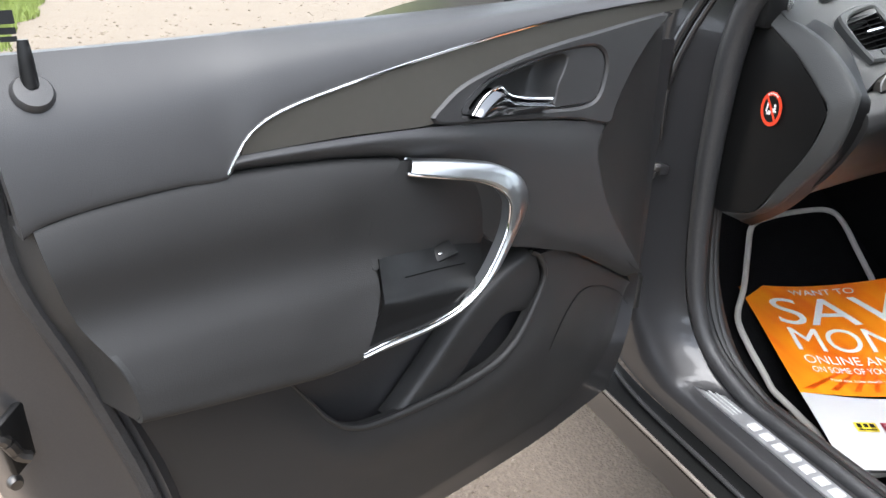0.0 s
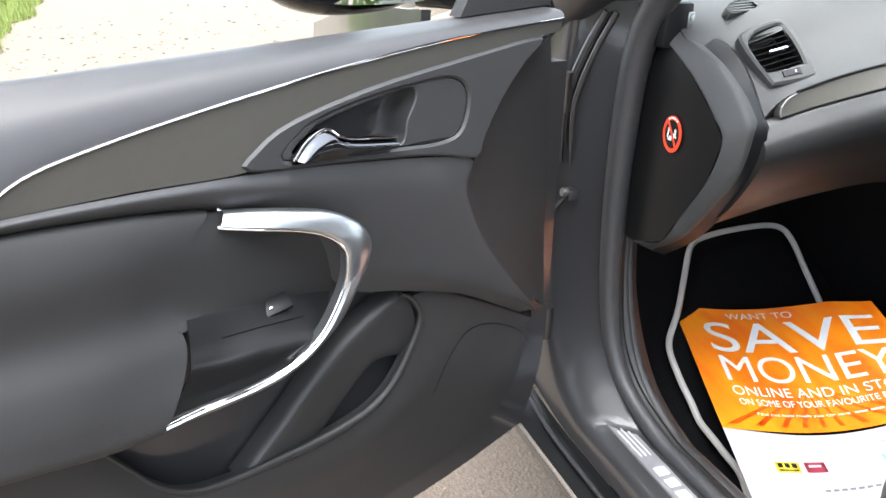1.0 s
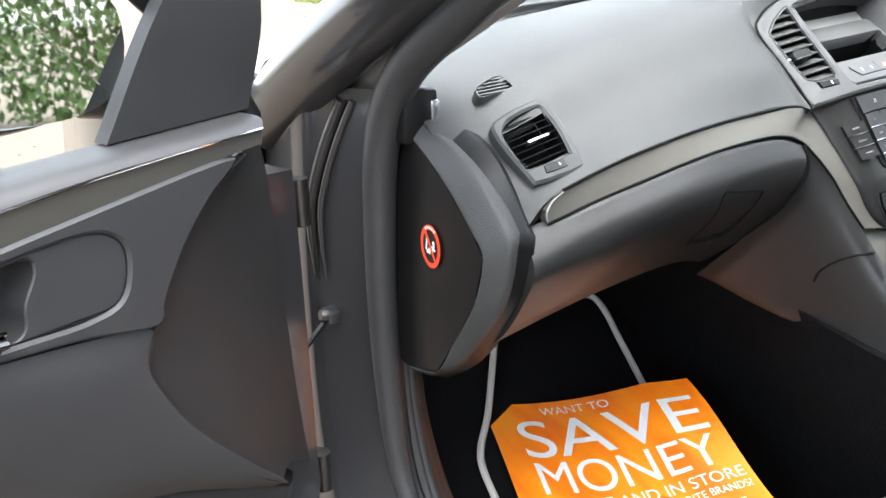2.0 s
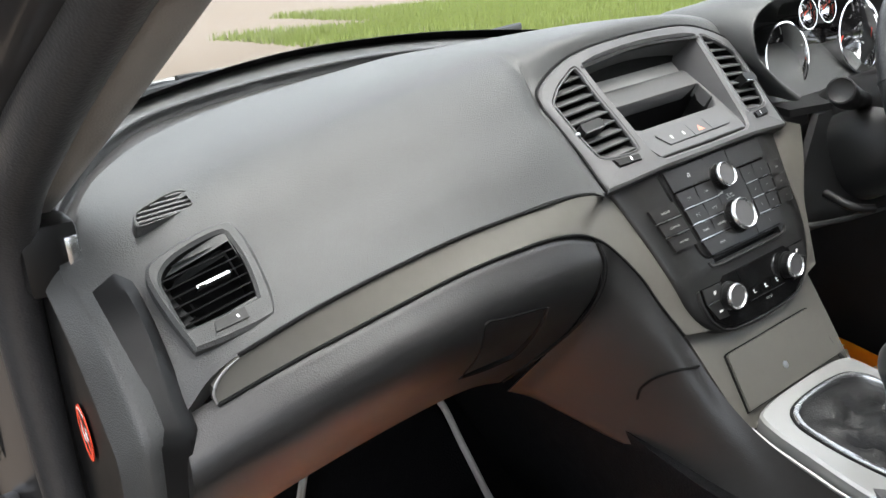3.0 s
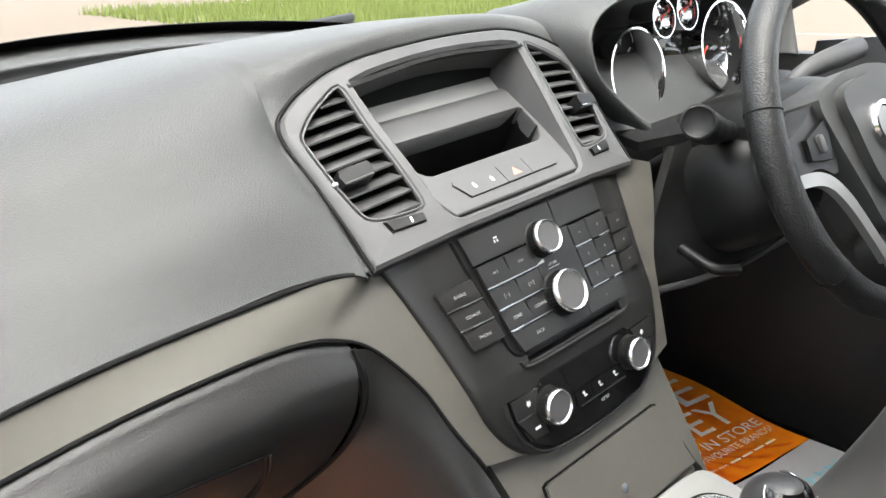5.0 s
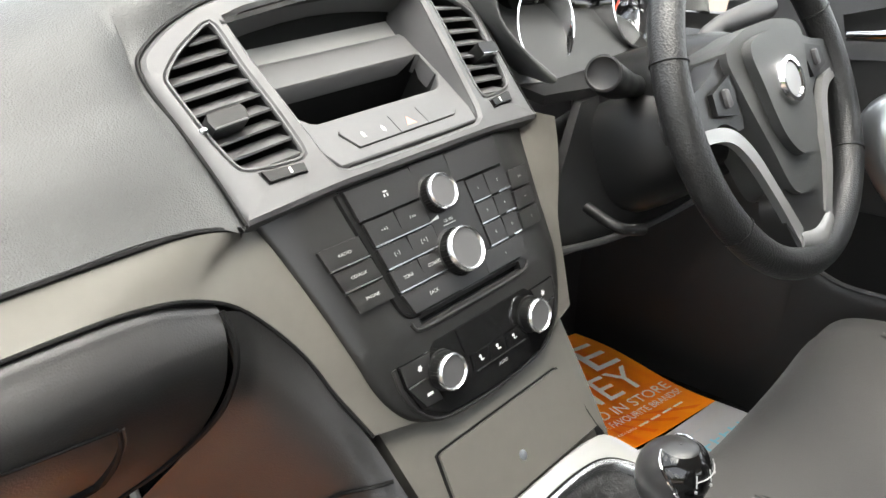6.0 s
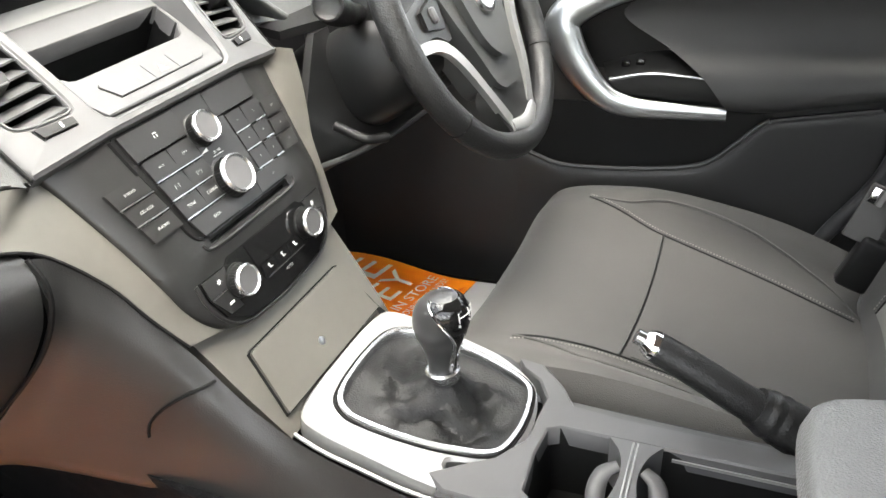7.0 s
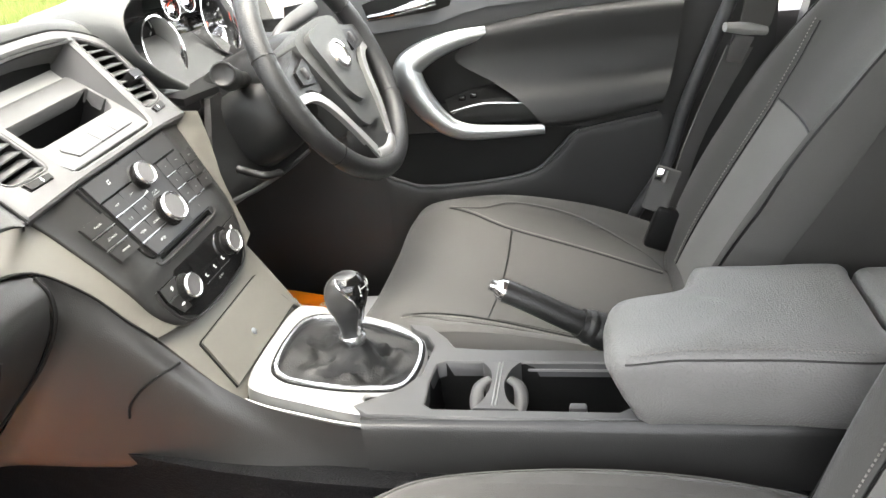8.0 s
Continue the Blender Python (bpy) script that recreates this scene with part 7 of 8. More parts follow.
def leaflet(corners, label, curl=1.0):
    t = thing("leaflet", label, "leaflet", group="paper floor mats")
    s = paper(corners, curl)
    part("orange_field", grid_mesh([[s(u / 24, v / 20 * 0.66) for u in range(25)] for v in range(21)], thick=(0, 0, -0.0008)), ORANGE, t, "orange printed upper part")
    part("white_field", grid_mesh([[s(u / 24, 0.66 + v / 12 * 0.34 + 0.015 * math.sin(math.pi * u / 24) * (1 - v / 12)) for u in range(25)] for v in range(13)], thick=(0, 0, -0.0008)), PAPER, t, "white lower part")
    for text, u0, u1, v0, v1 in (("WANT TO", 0.27, 0.60, 0.035, 0.075), ("SAVE", 0.12, 0.95, 0.10, 0.275), ("MONEY", 0.13, 0.93, 0.295, 0.425), ("ONLINE AND IN STORE", 0.13, 0.97, 0.450, 0.495), ("ON SOME OF YOUR FAVOURITE BRANDS?", 0.14, 0.97, 0.512, 0.543)):
        part("print", printed(s, print_line(text, u0, u1, v0, v1), 0.0016), WHITE, t, "bold white lettering")
    for a in (-0.47, -0.34, -0.22, -0.12, -0.03, 0.05, 0.15, 0.27, 0.40):
        wide = 0.02 + 0.06 * abs(a)
        steps = [(0.5 + a * f, 0.43 + 0.21 * f, wide * f) for f in [0.25 + 0.125 * k for k in range(7)]]
        part("printed_ray", printed(s, slab([(p[0], p[1]) for p in steps] + [(p[0] + p[2], p[1]) for p in reversed(steps)], 0, 0.0001), 0.0012), RAY, t, "red printed ray")
    part("print", printed(s, print_line("Find out how much you can save", 0.20, 0.62, 0.576, 0.594), 0.0016), WHITE, t)
    part("small_print", printed(s, join(*[box(0.64 + 0.07 * k, 0.64 + 0.07 * k + 0.055, 0.580, 0.589, 0, 0.0001) for k in range(4)]), 0.0016), WHITE, t)
    part("small_print", printed(s, join(*[box(0.35 + 0.05 * k, 0.35 + 0.05 * k + 0.036, 0.735, 0.740, 0, 0.0001) for k in range(9)]), 0.0016), FAINT, t)
    logo = part("yellow_logo", printed(s, box(0.165, 0.270, 0.800, 0.842, 0, 0.0001), 0.0016), YELLOW, t, "small yellow printed block")
    part("dark_print", printed(s, join(*[box(0.175 + 0.031 * k, 0.175 + 0.031 * k + 0.022, 0.806, 0.824, 0, 0.0001) for k in range(3)], box(0.175, 0.26, 0.831, 0.837, 0, 0.0001)), 0.0021), BLACK, logo)
    logo = part("maroon_logo", printed(s, box(0.295, 0.385, 0.800, 0.842, 0, 0.0001), 0.0016), MAROON, t, "small maroon printed block")
    part("white_print", printed(s, box(0.31, 0.365, 0.812, 0.822, 0, 0.0001), 0.0021), PAPER, logo)
    part("blue_logo", printed(s, join(*[box(0.63 + 0.055 * k, 0.63 + 0.055 * k + 0.012, 0.795, 0.840, 0, 0.0001) for k in range(6)], *[box(0.642 + 0.055 * k, 0.642 + 0.055 * k + 0.028, 0.806, 0.814, 0, 0.0001) for k in range(6)]), 0.0016), BLUE, t, "pale blue printed mark")
    part("small_print", printed(s, join(*[box(0.33 + 0.035 * k, 0.33 + 0.035 * k + 0.024, 0.91, 0.919, 0, 0.0001) for k in range(16)]), 0.0016), GREYPRINT, t)
    return t


leaflet([(-0.420, 0.468, 0.432), (-0.150, 0.232, 0.520), (-0.600, -0.03, 0.345), (-0.262, -0.150, 0.395)], "orange and white paper floor mat with large white print")
setting("driver_floor", sheet([[(0.12, 0.7, 0.62), (0.70, 0.7, 0.62)], [(0.12, 0.35, 0.49), (0.70, 0.35, 0.49)], [(0.12, -0.1, 0.47), (0.70, -0.1, 0.47)]], 10, 6, (0, 0, -0.02)), CARPET, "black carpet in the driver footwell", "floor")
leaflet([(0.30, 0.36, 0.525), (0.655, 0.27, 0.525), (0.25, -0.06, 0.505), (0.60, -0.15, 0.505)], "orange paper floor mat lying in the driver footwell", 0.3)
# sill plate with its worn lettering as plain bars
plate = thing("sill_plate", "brushed metal sill plate with pale lettering bars", "sill plate", pose(-0.731, 0.0, 0.4035))
part("plate", slab([(-0.016, 0.180), (0.016, 0.187), (0.014, -0.30), (-0.020, -0.30)], -0.002, 0.002, 0.0008), PLATE, plate)
part("worn_lettering", join(*[box(-0.009, 0.009, 0.055 - 0.028 * k - 0.018, 0.055 - 0.028 * k, 0.001, 0.003) for k in range(8)], box(-0.010, -0.008, 0.085, 0.155, 0.001, 0.003), box(-0.002, 0.0, 0.085, 0.16, 0.001, 0.003), box(0.006, 0.008, 0.085, 0.165, 0.001, 0.003)), WORN, plate, "pale worn bars")
bkr = thing("belt_buckle", "dark buckle with red release button beside the seat", "belt buckle")
part("body", box(-0.158, -0.134, -0.602, -0.548, 0.58, 0.683, 0.006), BLACK, bkr)
part("button", box(-0.156, -0.136, -0.597, -0.555, 0.676, 0.690, 0.003), REDMARK, bkr, "red release button")
for sx, y in ((-1, 0.62), (1, 0.72)):
    wip = thing("wiper", "black windscreen wiper at the foot of the glass", "wiper", group="windscreen wipers")
    part("arm", tube([(sx * 0.45 + 0.2, y + 0.17, 1.085), (sx * 0.3, y + 0.22, 1.10), (-0.25 * (sx < 0) - 0.35, y + 0.10, 1.11)], 0.007, 8, n=20), BLACK, wip)
    part("blade", tube([(-0.60 if sx < 0 else -0.05, y + 0.04, 1.095), (-0.2 if sx < 0 else 0.5, y + 0.20, 1.115)], 0.006, 8, n=20, flat=1.6), RUBBER, wip)

# ---- passenger door, open ----
FLAT = Matrix(((1, 0, 0, 0), (0, 0, 1, 0), (0, 1, 0, 0), (0, 0, 0, 1)))
DOOR = pose(-0.86, 0.20, 0, 0, 0, 201.35)
pdoor = thing("passenger_door", "open dark grey passenger door with bronze inlay and chrome pull", "car door", DOOR)
LINE = [(0.728, 0.930), (0.718, 0.946), (0.703, 0.964), (0.671, 0.979), (0.609, 0.993), (0.542, 1.005), (0.466, 1.017), (0.382, 1.029), (0.286, 1.040), (0.177, 1.049), (0.03, 1.056)]
LOW = [(0.897, 0.914), (0.88, 0.922), (0.834, 0.928), (0.77, 0.931)]
top_line = V2([(0.905, 1.037), (0.75, 1.040), (0.617, 1.044), (0.428, 1.051), (0.237, 1.058), (0.1, 1.063), (0.02, 1.066)], -0.034)
mid_line = V2([(0.903, 0.985), (0.75, 0.995), (0.66, 1.018), (0.428, 1.042), (0.237, 1.055), (0.1, 1.061), (0.02, 1.064)], -0.002)
part("upper_panel", sheet([top_line, mid_line, V2(LOW + LINE, 0.012), V2(LOW + LINE, 0.0)], 90, 8, (0, -0.012, 0)), DOOR_SKIN, pdoor, "dark grey grained upper panel")
part("chrome_strip", tube(V2(LINE, 0.0125), 0.0013, 8, n=70, side=(0, 1, 0)), BRIGHT, pdoor, "thin chrome strip")
BEZ = [(0.484, 0.941), (0.472, 0.963), (0.43, 0.984), (0.331, 1.006), (0.2, 1.023), (0.08, 1.036), (0.03, 1.040)]
part("inlay", sheet([V2([(0.712, 0.948)] + LINE[2:], 0.011), V2([(0.712, 0.944), (0.6, 0.944)] + BEZ, 0.009)], 80, 5, (0, -0.008, 0)), TRIM, pdoor, "satin bronze inlay")
OVAL = [(0.445, 0.945), (0.425, 0.970), (0.395, 0.983), (0.33, 0.996), (0.237, 1.004), (0.203, 0.996), (0.192, 0.974), (0.203, 0.938), (0.236, 0.929), (0.291, 0.932), (0.37, 0.938)]
bez_out = BEZ[:-1] + [(0.068, 1.028), (0.099, 1.004), (0.134, 0.966), (0.162, 0.922), (0.174, 0.899), (0.25, 0.915), (0.369, 0.929)]
part("handle_bezel", moved(holed(bez_out, [OVAL], -0.004, 0.013, 0.003, 90), FLAT), DOOR_SKIN, pdoor, "dark grey handle surround")
CAV = [(0.43, 0.947), (0.412, 0.968), (0.39, 0.978), (0.339, 0.989), (0.279, 0.998), (0.272, 0.985), (0.284, 0.962), (0.294, 0.936), (0.35, 0.937)]
part("bezel_face", moved(holed(OVAL, [CAV], -0.004, 0.0095, 0.002, 70), FLAT), DOOR_SKIN, pdoor)
part("handle_cup", moved(well(CAV, 0.0085, -0.028, 0.75, 50), FLAT), DOOR_DARK, pdoor, "dark recess behind the handle")
handle = part("door_handle", sheet([V2([(0.437, 0.946), (0.42, 0.962), (0.397, 0.970), (0.382, 0.960), (0.36, 0.954), (0.307, 0.947)], 0.018), V2([(0.43, 0.943), (0.41, 0.953), (0.39, 0.955), (0.375, 0.95), (0.35, 0.946), (0.307, 0.941)], 0.026), V2([(0.437, 0.941), (0.41, 0.940), (0.39, 0.939), (0.375, 0.938), (0.35, 0.937), (0.308, 0.935)], 0.018)], 24, 6, (0, -0.012, 0)), DARK_CHROME, pdoor, "dark chromed inner door handle")
part("handle_edge", tube(V2([(0.438, 0.945), (0.421, 0.963), (0.399, 0.972), (0.382, 0.962), (0.36, 0.956), (0.306, 0.949)], 0.020), 0.0018, 8, n=40, side=(0, 1, 0)), BRIGHT, handle, "bright chrome edge")
part("mid_band", sheet([
    V2([(0.727, 0.934), (0.716, 0.9435), (0.6, 0.942), (0.484, 0.937), (0.369, 0.927), (0.25, 0.912), (0.178, 0.896), (0.187, 0.855), (0.140, 0.755), (0.044, 0.648)], 0.008),
    V2([(0.727, 0.932), (0.714, 0.938), (0.6, 0.935), (0.5, 0.926), (0.40, 0.908), (0.28, 0.875), (0.205, 0.848), (0.155, 0.775), (0.045, 0.646)], 0.013),
    V2([(0.727, 0.930), (0.71, 0.930), (0.6, 0.923), (0.51, 0.911), (0.42, 0.890), (0.335, 0.825), (0.25, 0.77), (0.17, 0.73), (0.046, 0.642)], 0.004),
    V2([(0.727, 0.927), (0.71, 0.923), (0.6, 0.914), (0.52, 0.902), (0.43, 0.870), (0.365, 0.772), (0.27, 0.736), (0.17, 0.70), (0.050, 0.632)], -0.014)], 70, 8, (0, -0.012, 0)), DOOR_SKIN, pdoor, "dark grey band below the inlay")
part("armrest_pad", sheet([
    V2([(0.885, 0.918), (0.834, 0.925), (0.739, 0.928), (0.623, 0.922), (0.528, 0.909)], -0.008),
    V2([(0.889, 0.915), (0.834, 0.922), (0.739, 0.925), (0.623, 0.918)], 0.010) + [(0.530, 0.007, 0.905)],
    V2([(0.885, 0.882), (0.83, 0.885), (0.74, 0.885), (0.64, 0.884)], 0.022) + [(0.556, 0.0145, 0.878)],
    V2([(0.872, 0.835), (0.82, 0.835), (0.74, 0.832), (0.65, 0.828)], 0.022) + [(0.575, 0.0150, 0.822)],
    V2([(0.852, 0.797), (0.80, 0.795), (0.73, 0.792), (0.65, 0.785)], 0.040) + [(0.575, 0.032, 0.782)],
    V2([(0.842, 0.762), (0.79, 0.755), (0.72, 0.748), (0.66, 0.74), (0.600, 0.738)], 0.050),
    V2([(0.842, 0.740), (0.78, 0.730), (0.70, 0.718), (0.66, 0.713), (0.618, 0.712)], 0.044),
    V2([(0.842, 0.735), (0.78, 0.724), (0.70, 0.712), (0.66, 0.708), (0.618, 0.708)], -0.02)], 60, 7, (0, -0.006, 0)), PAD, pdoor, "padded dark vinyl armrest panel")
# the pull is a flat band: outer edge, raised face and bright inner edge
PULL_OUT = [(0.512, 0.011, 0.9055), (0.502, 0.016, 0.904), (0.474, 0.024, 0.901), (0.438, 0.032, 0.895), (0.407, 0.038, 0.888), (0.382, 0.043, 0.876), (0.366, 0.046, 0.861), (0.358, 0.046, 0.842), (0.363, 0.046, 0.821), (0.382, 0.046, 0.790), (0.401, 0.046, 0.763), (0.425, 0.046, 0.744), (0.452, 0.047, 0.729), (0.49, 0.049, 0.719), (0.548, 0.050, 0.7155), (0.588, 0.050, 0.716), (0.618, 0.049, 0.714)]
PULL_IN = [(0.521, 0.009, 0.892), (0.511, 0.014, 0.890), (0.479, 0.024, 0.884), (0.450, 0.030, 0.878), (0.425, 0.035, 0.870), (0.408, 0.040, 0.860), (0.398, 0.044, 0.848), (0.396, 0.046, 0.835), (0.400, 0.046, 0.808), (0.418, 0.046, 0.775), (0.441, 0.047, 0.751), (0.475, 0.048, 0.735), (0.52, 0.049, 0.728), (0.574, 0.050, 0.7275), (0.612, 0.050, 0.7245)]
outer_edge, inner_edge = even([Vector(p) for p in PULL_OUT], 70), even([Vector(p) for p in PULL_IN], 70)
face = [[a.lerp(b, f) + Vector((0, lift, 0)) for a, b in zip(outer_edge, inner_edge)] for f, lift in ((0.0, -0.016), (0.0, -0.007), (0.10, -0.003), (0.5, 0.0025), (0.85, 0.005), (0.97, 0.003), (0.97, -0.014))]
part("pull_handle", grid_mesh(face, closed_rows=True), SATIN, pdoor, "curved satin chrome door pull")
part("pull_edge", tube([p + Vector((0, 0.001, 0)) for p in inner_edge], 0.0020, 8, n=90, side=(0, 1, 0)), BRIGHT, pdoor, "bright inner edge of the pull")
part("pull_recess", sheet([
    [(0.534, 0.0062, 0.907), (0.505, 0.002, 0.902), (0.46, -0.002, 0.893), (0.40, -0.006, 0.872)],
    [(0.560, 0.0142, 0.879), (0.52, 0.0100, 0.873), (0.46, 0.003, 0.860), (0.375, -0.010, 0.834)],
    [(0.579, 0.0150, 0.822), (0.53, 0.0095, 0.820), (0.46, 0.001, 0.813), (0.362, -0.014, 0.806)],
    [(0.577, 0.0240, 0.800), (0.53, 0.010, 0.796), (0.46, -0.003, 0.786), (0.38, -0.016, 0.766)]], 40, 12, (0, -0.006, 0)), PAD, pdoor, "dark padded recess inside the pull")
pod = part("switch_pod", sheet([
    [(0.566, 0.018, 0.8085), (0.525, 0.008, 0.803), (0.472, -0.002, 0.794), (0.412, -0.010, 0.779), (0.380, -0.015, 0.770)],
    [(0.571, 0.030, 0.786), (0.535, 0.026, 0.781), (0.488, 0.021, 0.776), (0.432, 0.015, 0.767), (0.400, 0.010, 0.760)],
    [(0.576, 0.040, 0.7735), (0.543, 0.038, 0.768), (0.501, 0.036, 0.765), (0.447, 0.034, 0.758), (0.415, 0.031, 0.751)],
    [(0.580, 0.0445, 0.766), (0.548, 0.044, 0.7605), (0.507, 0.043, 0.757), (0.454, 0.042, 0.751), (0.424, 0.039, 0.746)],
    [(0.594, 0.0455, 0.745), (0.560, 0.0455, 0.743), (0.515, 0.045, 0.742), (0.464, 0.043, 0.741), (0.434, 0.040, 0.740)],
    [(0.614, 0.0455, 0.721), (0.574, 0.0455, 0.722), (0.52, 0.045, 0.723), (0.470, 0.043, 0.730), (0.442, 0.040, 0.735)],
    [(0.614, 0.0, 0.706), (0.574, 0.0, 0.706), (0.52, 0.0, 0.708), (0.455, 0.0, 0.715), (0.43, 0.0, 0.72)]], 40, 8, (0, -0.004, -0.002)), POD, pdoor, "smooth black window switch housing")
rocker = part("window_switch", moved(box(-0.017, 0.017, -0.010, 0.010, -0.004, 0.0025, 0.002), pose(0.462, 0.005, 0.786, -36, 8, 0)), BLACK, pod, "small window switch")
part("switch_mark", moved(box(-0.0025, 0.0025, -0.001, 0.0015, 0.0, 0.0035, 0.0005), pose(0.470, 0.008, 0.7855, -36, 8, 0)), BRIGHT, rocker)
part("pod_line", tube([(0.535, 0.0262, 0.7820), (0.50, 0.0228, 0.7780), (0.46, 0.0188, 0.7725), (0.436, 0.0158, 0.7685)], 0.0007, 6, n=20), VOID, pod)
RIM = [(0.655, 0.672), (0.628, 0.634), (0.609, 0.607), (0.586, 0.584), (0.561, 0.571), (0.538, 0.566), (0.507, 0.563), (0.458, 0.562), (0.405, 0.562), (0.359, 0.566), (0.321, 0.574), (0.291, 0.590), (0.268, 0.614), (0.249, 0.644), (0.236, 0.671), (0.235, 0.692), (0.250, 0.715), (0.267, 0.726)]
part("lower_panel", sheet([
    V2([(0.842, 0.737), (0.76, 0.722), (0.69, 0.708)] + RIM[:-1] + [(0.2, 0.712), (0.142, 0.684), (0.046, 0.631)], -0.026),
    V2([(0.832, 0.70), (0.76, 0.66), (0.68, 0.62), (0.64, 0.59), (0.6, 0.55), (0.55, 0.53), (0.5, 0.525), (0.40, 0.52), (0.31, 0.53), (0.25, 0.56), (0.205, 0.61), (0.17, 0.66), (0.14, 0.665), (0.02, 0.61)], -0.022),
    V2([(0.81, 0.58), (0.74, 0.53), (0.65, 0.49), (0.5, 0.465), (0.4, 0.46), (0.3, 0.47), (0.2, 0.49), (0.12, 0.51), (0.05, 0.54), (0.0, 0.60)], -0.034),
    V2([(0.79, 0.46), (0.74, 0.41), (0.65, 0.392), (0.5, 0.388), (0.4, 0.388), (0.3, 0.392), (0.2, 0.398), (0.13, 0.409), (0.06, 0.437), (0.01, 0.49), (-0.015, 0.60)], -0.048)], 110, 8, (0, -0.015, 0)), DOOR_DARK, pdoor, "dark plastic lower panel with speaker area")
part("pocket_rim", tube(V2(RIM, -0.025), [0.0015, 0.003, 0.005, 0.006, 0.006, 0.005, 0.003], 10, n=90, side=(0, 1, 0)), DOOR_DARK, pdoor)
# near-black back wall stands in for shade in the pocket
part("pocket_back", sheet([V2([(0.69, 0.74), (0.45, 0.75), (0.2, 0.73)], -0.07), V2([(0.68, 0.54), (0.45, 0.53), (0.2, 0.53)], -0.085)], 20, 6, (0, -0.004, 0)), VOID, pdoor, "door pocket back, inner shade painted black")
part("pocket_ramp", sheet([
    V2([(0.508, 0.556), (0.488, 0.572), (0.446, 0.610), (0.402, 0.652), (0.356, 0.686), (0.310, 0.712), (0.268, 0.728)], -0.052),
    V2([(0.500, 0.556), (0.480, 0.573), (0.438, 0.609), (0.396, 0.648), (0.352, 0.680), (0.306, 0.706), (0.262, 0.724)], -0.034),
    V2([(0.485, 0.556), (0.466, 0.570), (0.426, 0.603), (0.384, 0.640), (0.342, 0.670), (0.300, 0.694), (0.252, 0.714)], -0.029),
    V2([(0.430, 0.556), (0.410, 0.572), (0.374, 0.602), (0.340, 0.632), (0.312, 0.652), (0.280, 0.664), (0.238, 0.672)], -0.031),
    V2([(0.400, 0.556), (0.376, 0.577), (0.349, 0.601), (0.324, 0.622), (0.305, 0.634), (0.285, 0.636), (0.252, 0.630)], -0.036),
    V2([(0.396, 0.556), (0.372, 0.577), (0.345, 0.600), (0.320, 0.620), (0.303, 0.630), (0.285, 0.631), (0.256, 0.626)], -0.052)], 40, 6, (0, -0.006, 0)), DOOR_DARK, pdoor)
part("speaker_groove", tube(V2([(0.209, 0.550), (0.195, 0.576), (0.175, 0.606), (0.144, 0.630), (0.100, 0.626), (0.047, 0.600), (0.012, 0.566)], -0.0235), [0.0006, 0.0012, 0.0012, 0.0009, 0.0007, 0.0006], 6, n=50), BLACK, pdoor)
part("front_cap", sheet([
    V2([(0.050, 1.034), (0.099, 1.004), (0.135, 0.967), (0.164, 0.922), (0.178, 0.892), (0.190, 0.870), (0.188, 0.845), (0.168, 0.797), (0.140, 0.749), (0.087, 0.681), (0.044, 0.642)], 0.009),
    V2([(0.044, 1.030), (0.088, 0.998), (0.122, 0.960), (0.150, 0.916), (0.163, 0.888), (0.172, 0.868), (0.170, 0.843), (0.152, 0.797), (0.126, 0.750), (0.076, 0.682), (0.036, 0.642)], -0.004),
    V2([(0.03, 1.03), (0.050, 0.99), (0.068, 0.95), (0.080, 0.91), (0.086, 0.885), (0.09, 0.865), (0.088, 0.84), (0.078, 0.79), (0.06, 0.745), (0.035, 0.68), (0.01, 0.64)], -0.020),
    V2([(-0.012, 1.03), (-0.018, 0.99), (-0.020, 0.95), (-0.022, 0.91), (-0.023, 0.88), (-0.024, 0.86), (-0.025, 0.83), (-0.028, 0.78), (-0.030, 0.73), (-0.035, 0.67), (-0.042, 0.60)], -0.045)], 60, 8, (0, -0.012, 0)), DOOR_DARK, pdoor, "dark front edge cover")
# painted shell behind the card
part("shell", sheet([
    V2([(-0.06, 0.985), (0.2, 1.0), (0.6, 0.985), (0.91, 0.98)], -0.05),
    V2([(-0.07, 0.8), (0.2, 0.8), (0.6, 0.8), (0.93, 0.8)], -0.06),
    V2([(-0.07, 0.5), (0.2, 0.45), (0.6, 0.42), (0.86, 0.5)], -0.065),
    V2([(-0.04, 0.36), (0.2, 0.33), (0.6, 0.33), (0.80, 0.36)], -0.075)], 30, 8, (0, -0.11, 0)), PAINT, pdoor, "dark metallic painted outer shell")
part("edge_flange", sheet([V2([(0.897, 1.03), (0.897, 0.92), (0.888, 0.858), (0.842, 0.744), (0.80, 0.60), (0.77, 0.42)], -0.014), V2([(0.915, 1.03), (0.908, 0.915), (0.900, 0.855), (0.866, 0.744), (0.83, 0.60), (0.80, 0.42)], -0.04), V2([(0.945, 1.03), (0.945, 0.92), (0.945, 0.85), (0.93, 0.744), (0.90, 0.60), (0.86, 0.42)], -0.06), V2([(0.965, 1.03), (0.97, 0.92), (0.97, 0.85), (0.955, 0.744), (0.925, 0.60), (0.88, 0.42)], -0.12)], 30, 6, (-0.01, -0.012, 0)), PAINT, pdoor, "painted latch edge of the door")
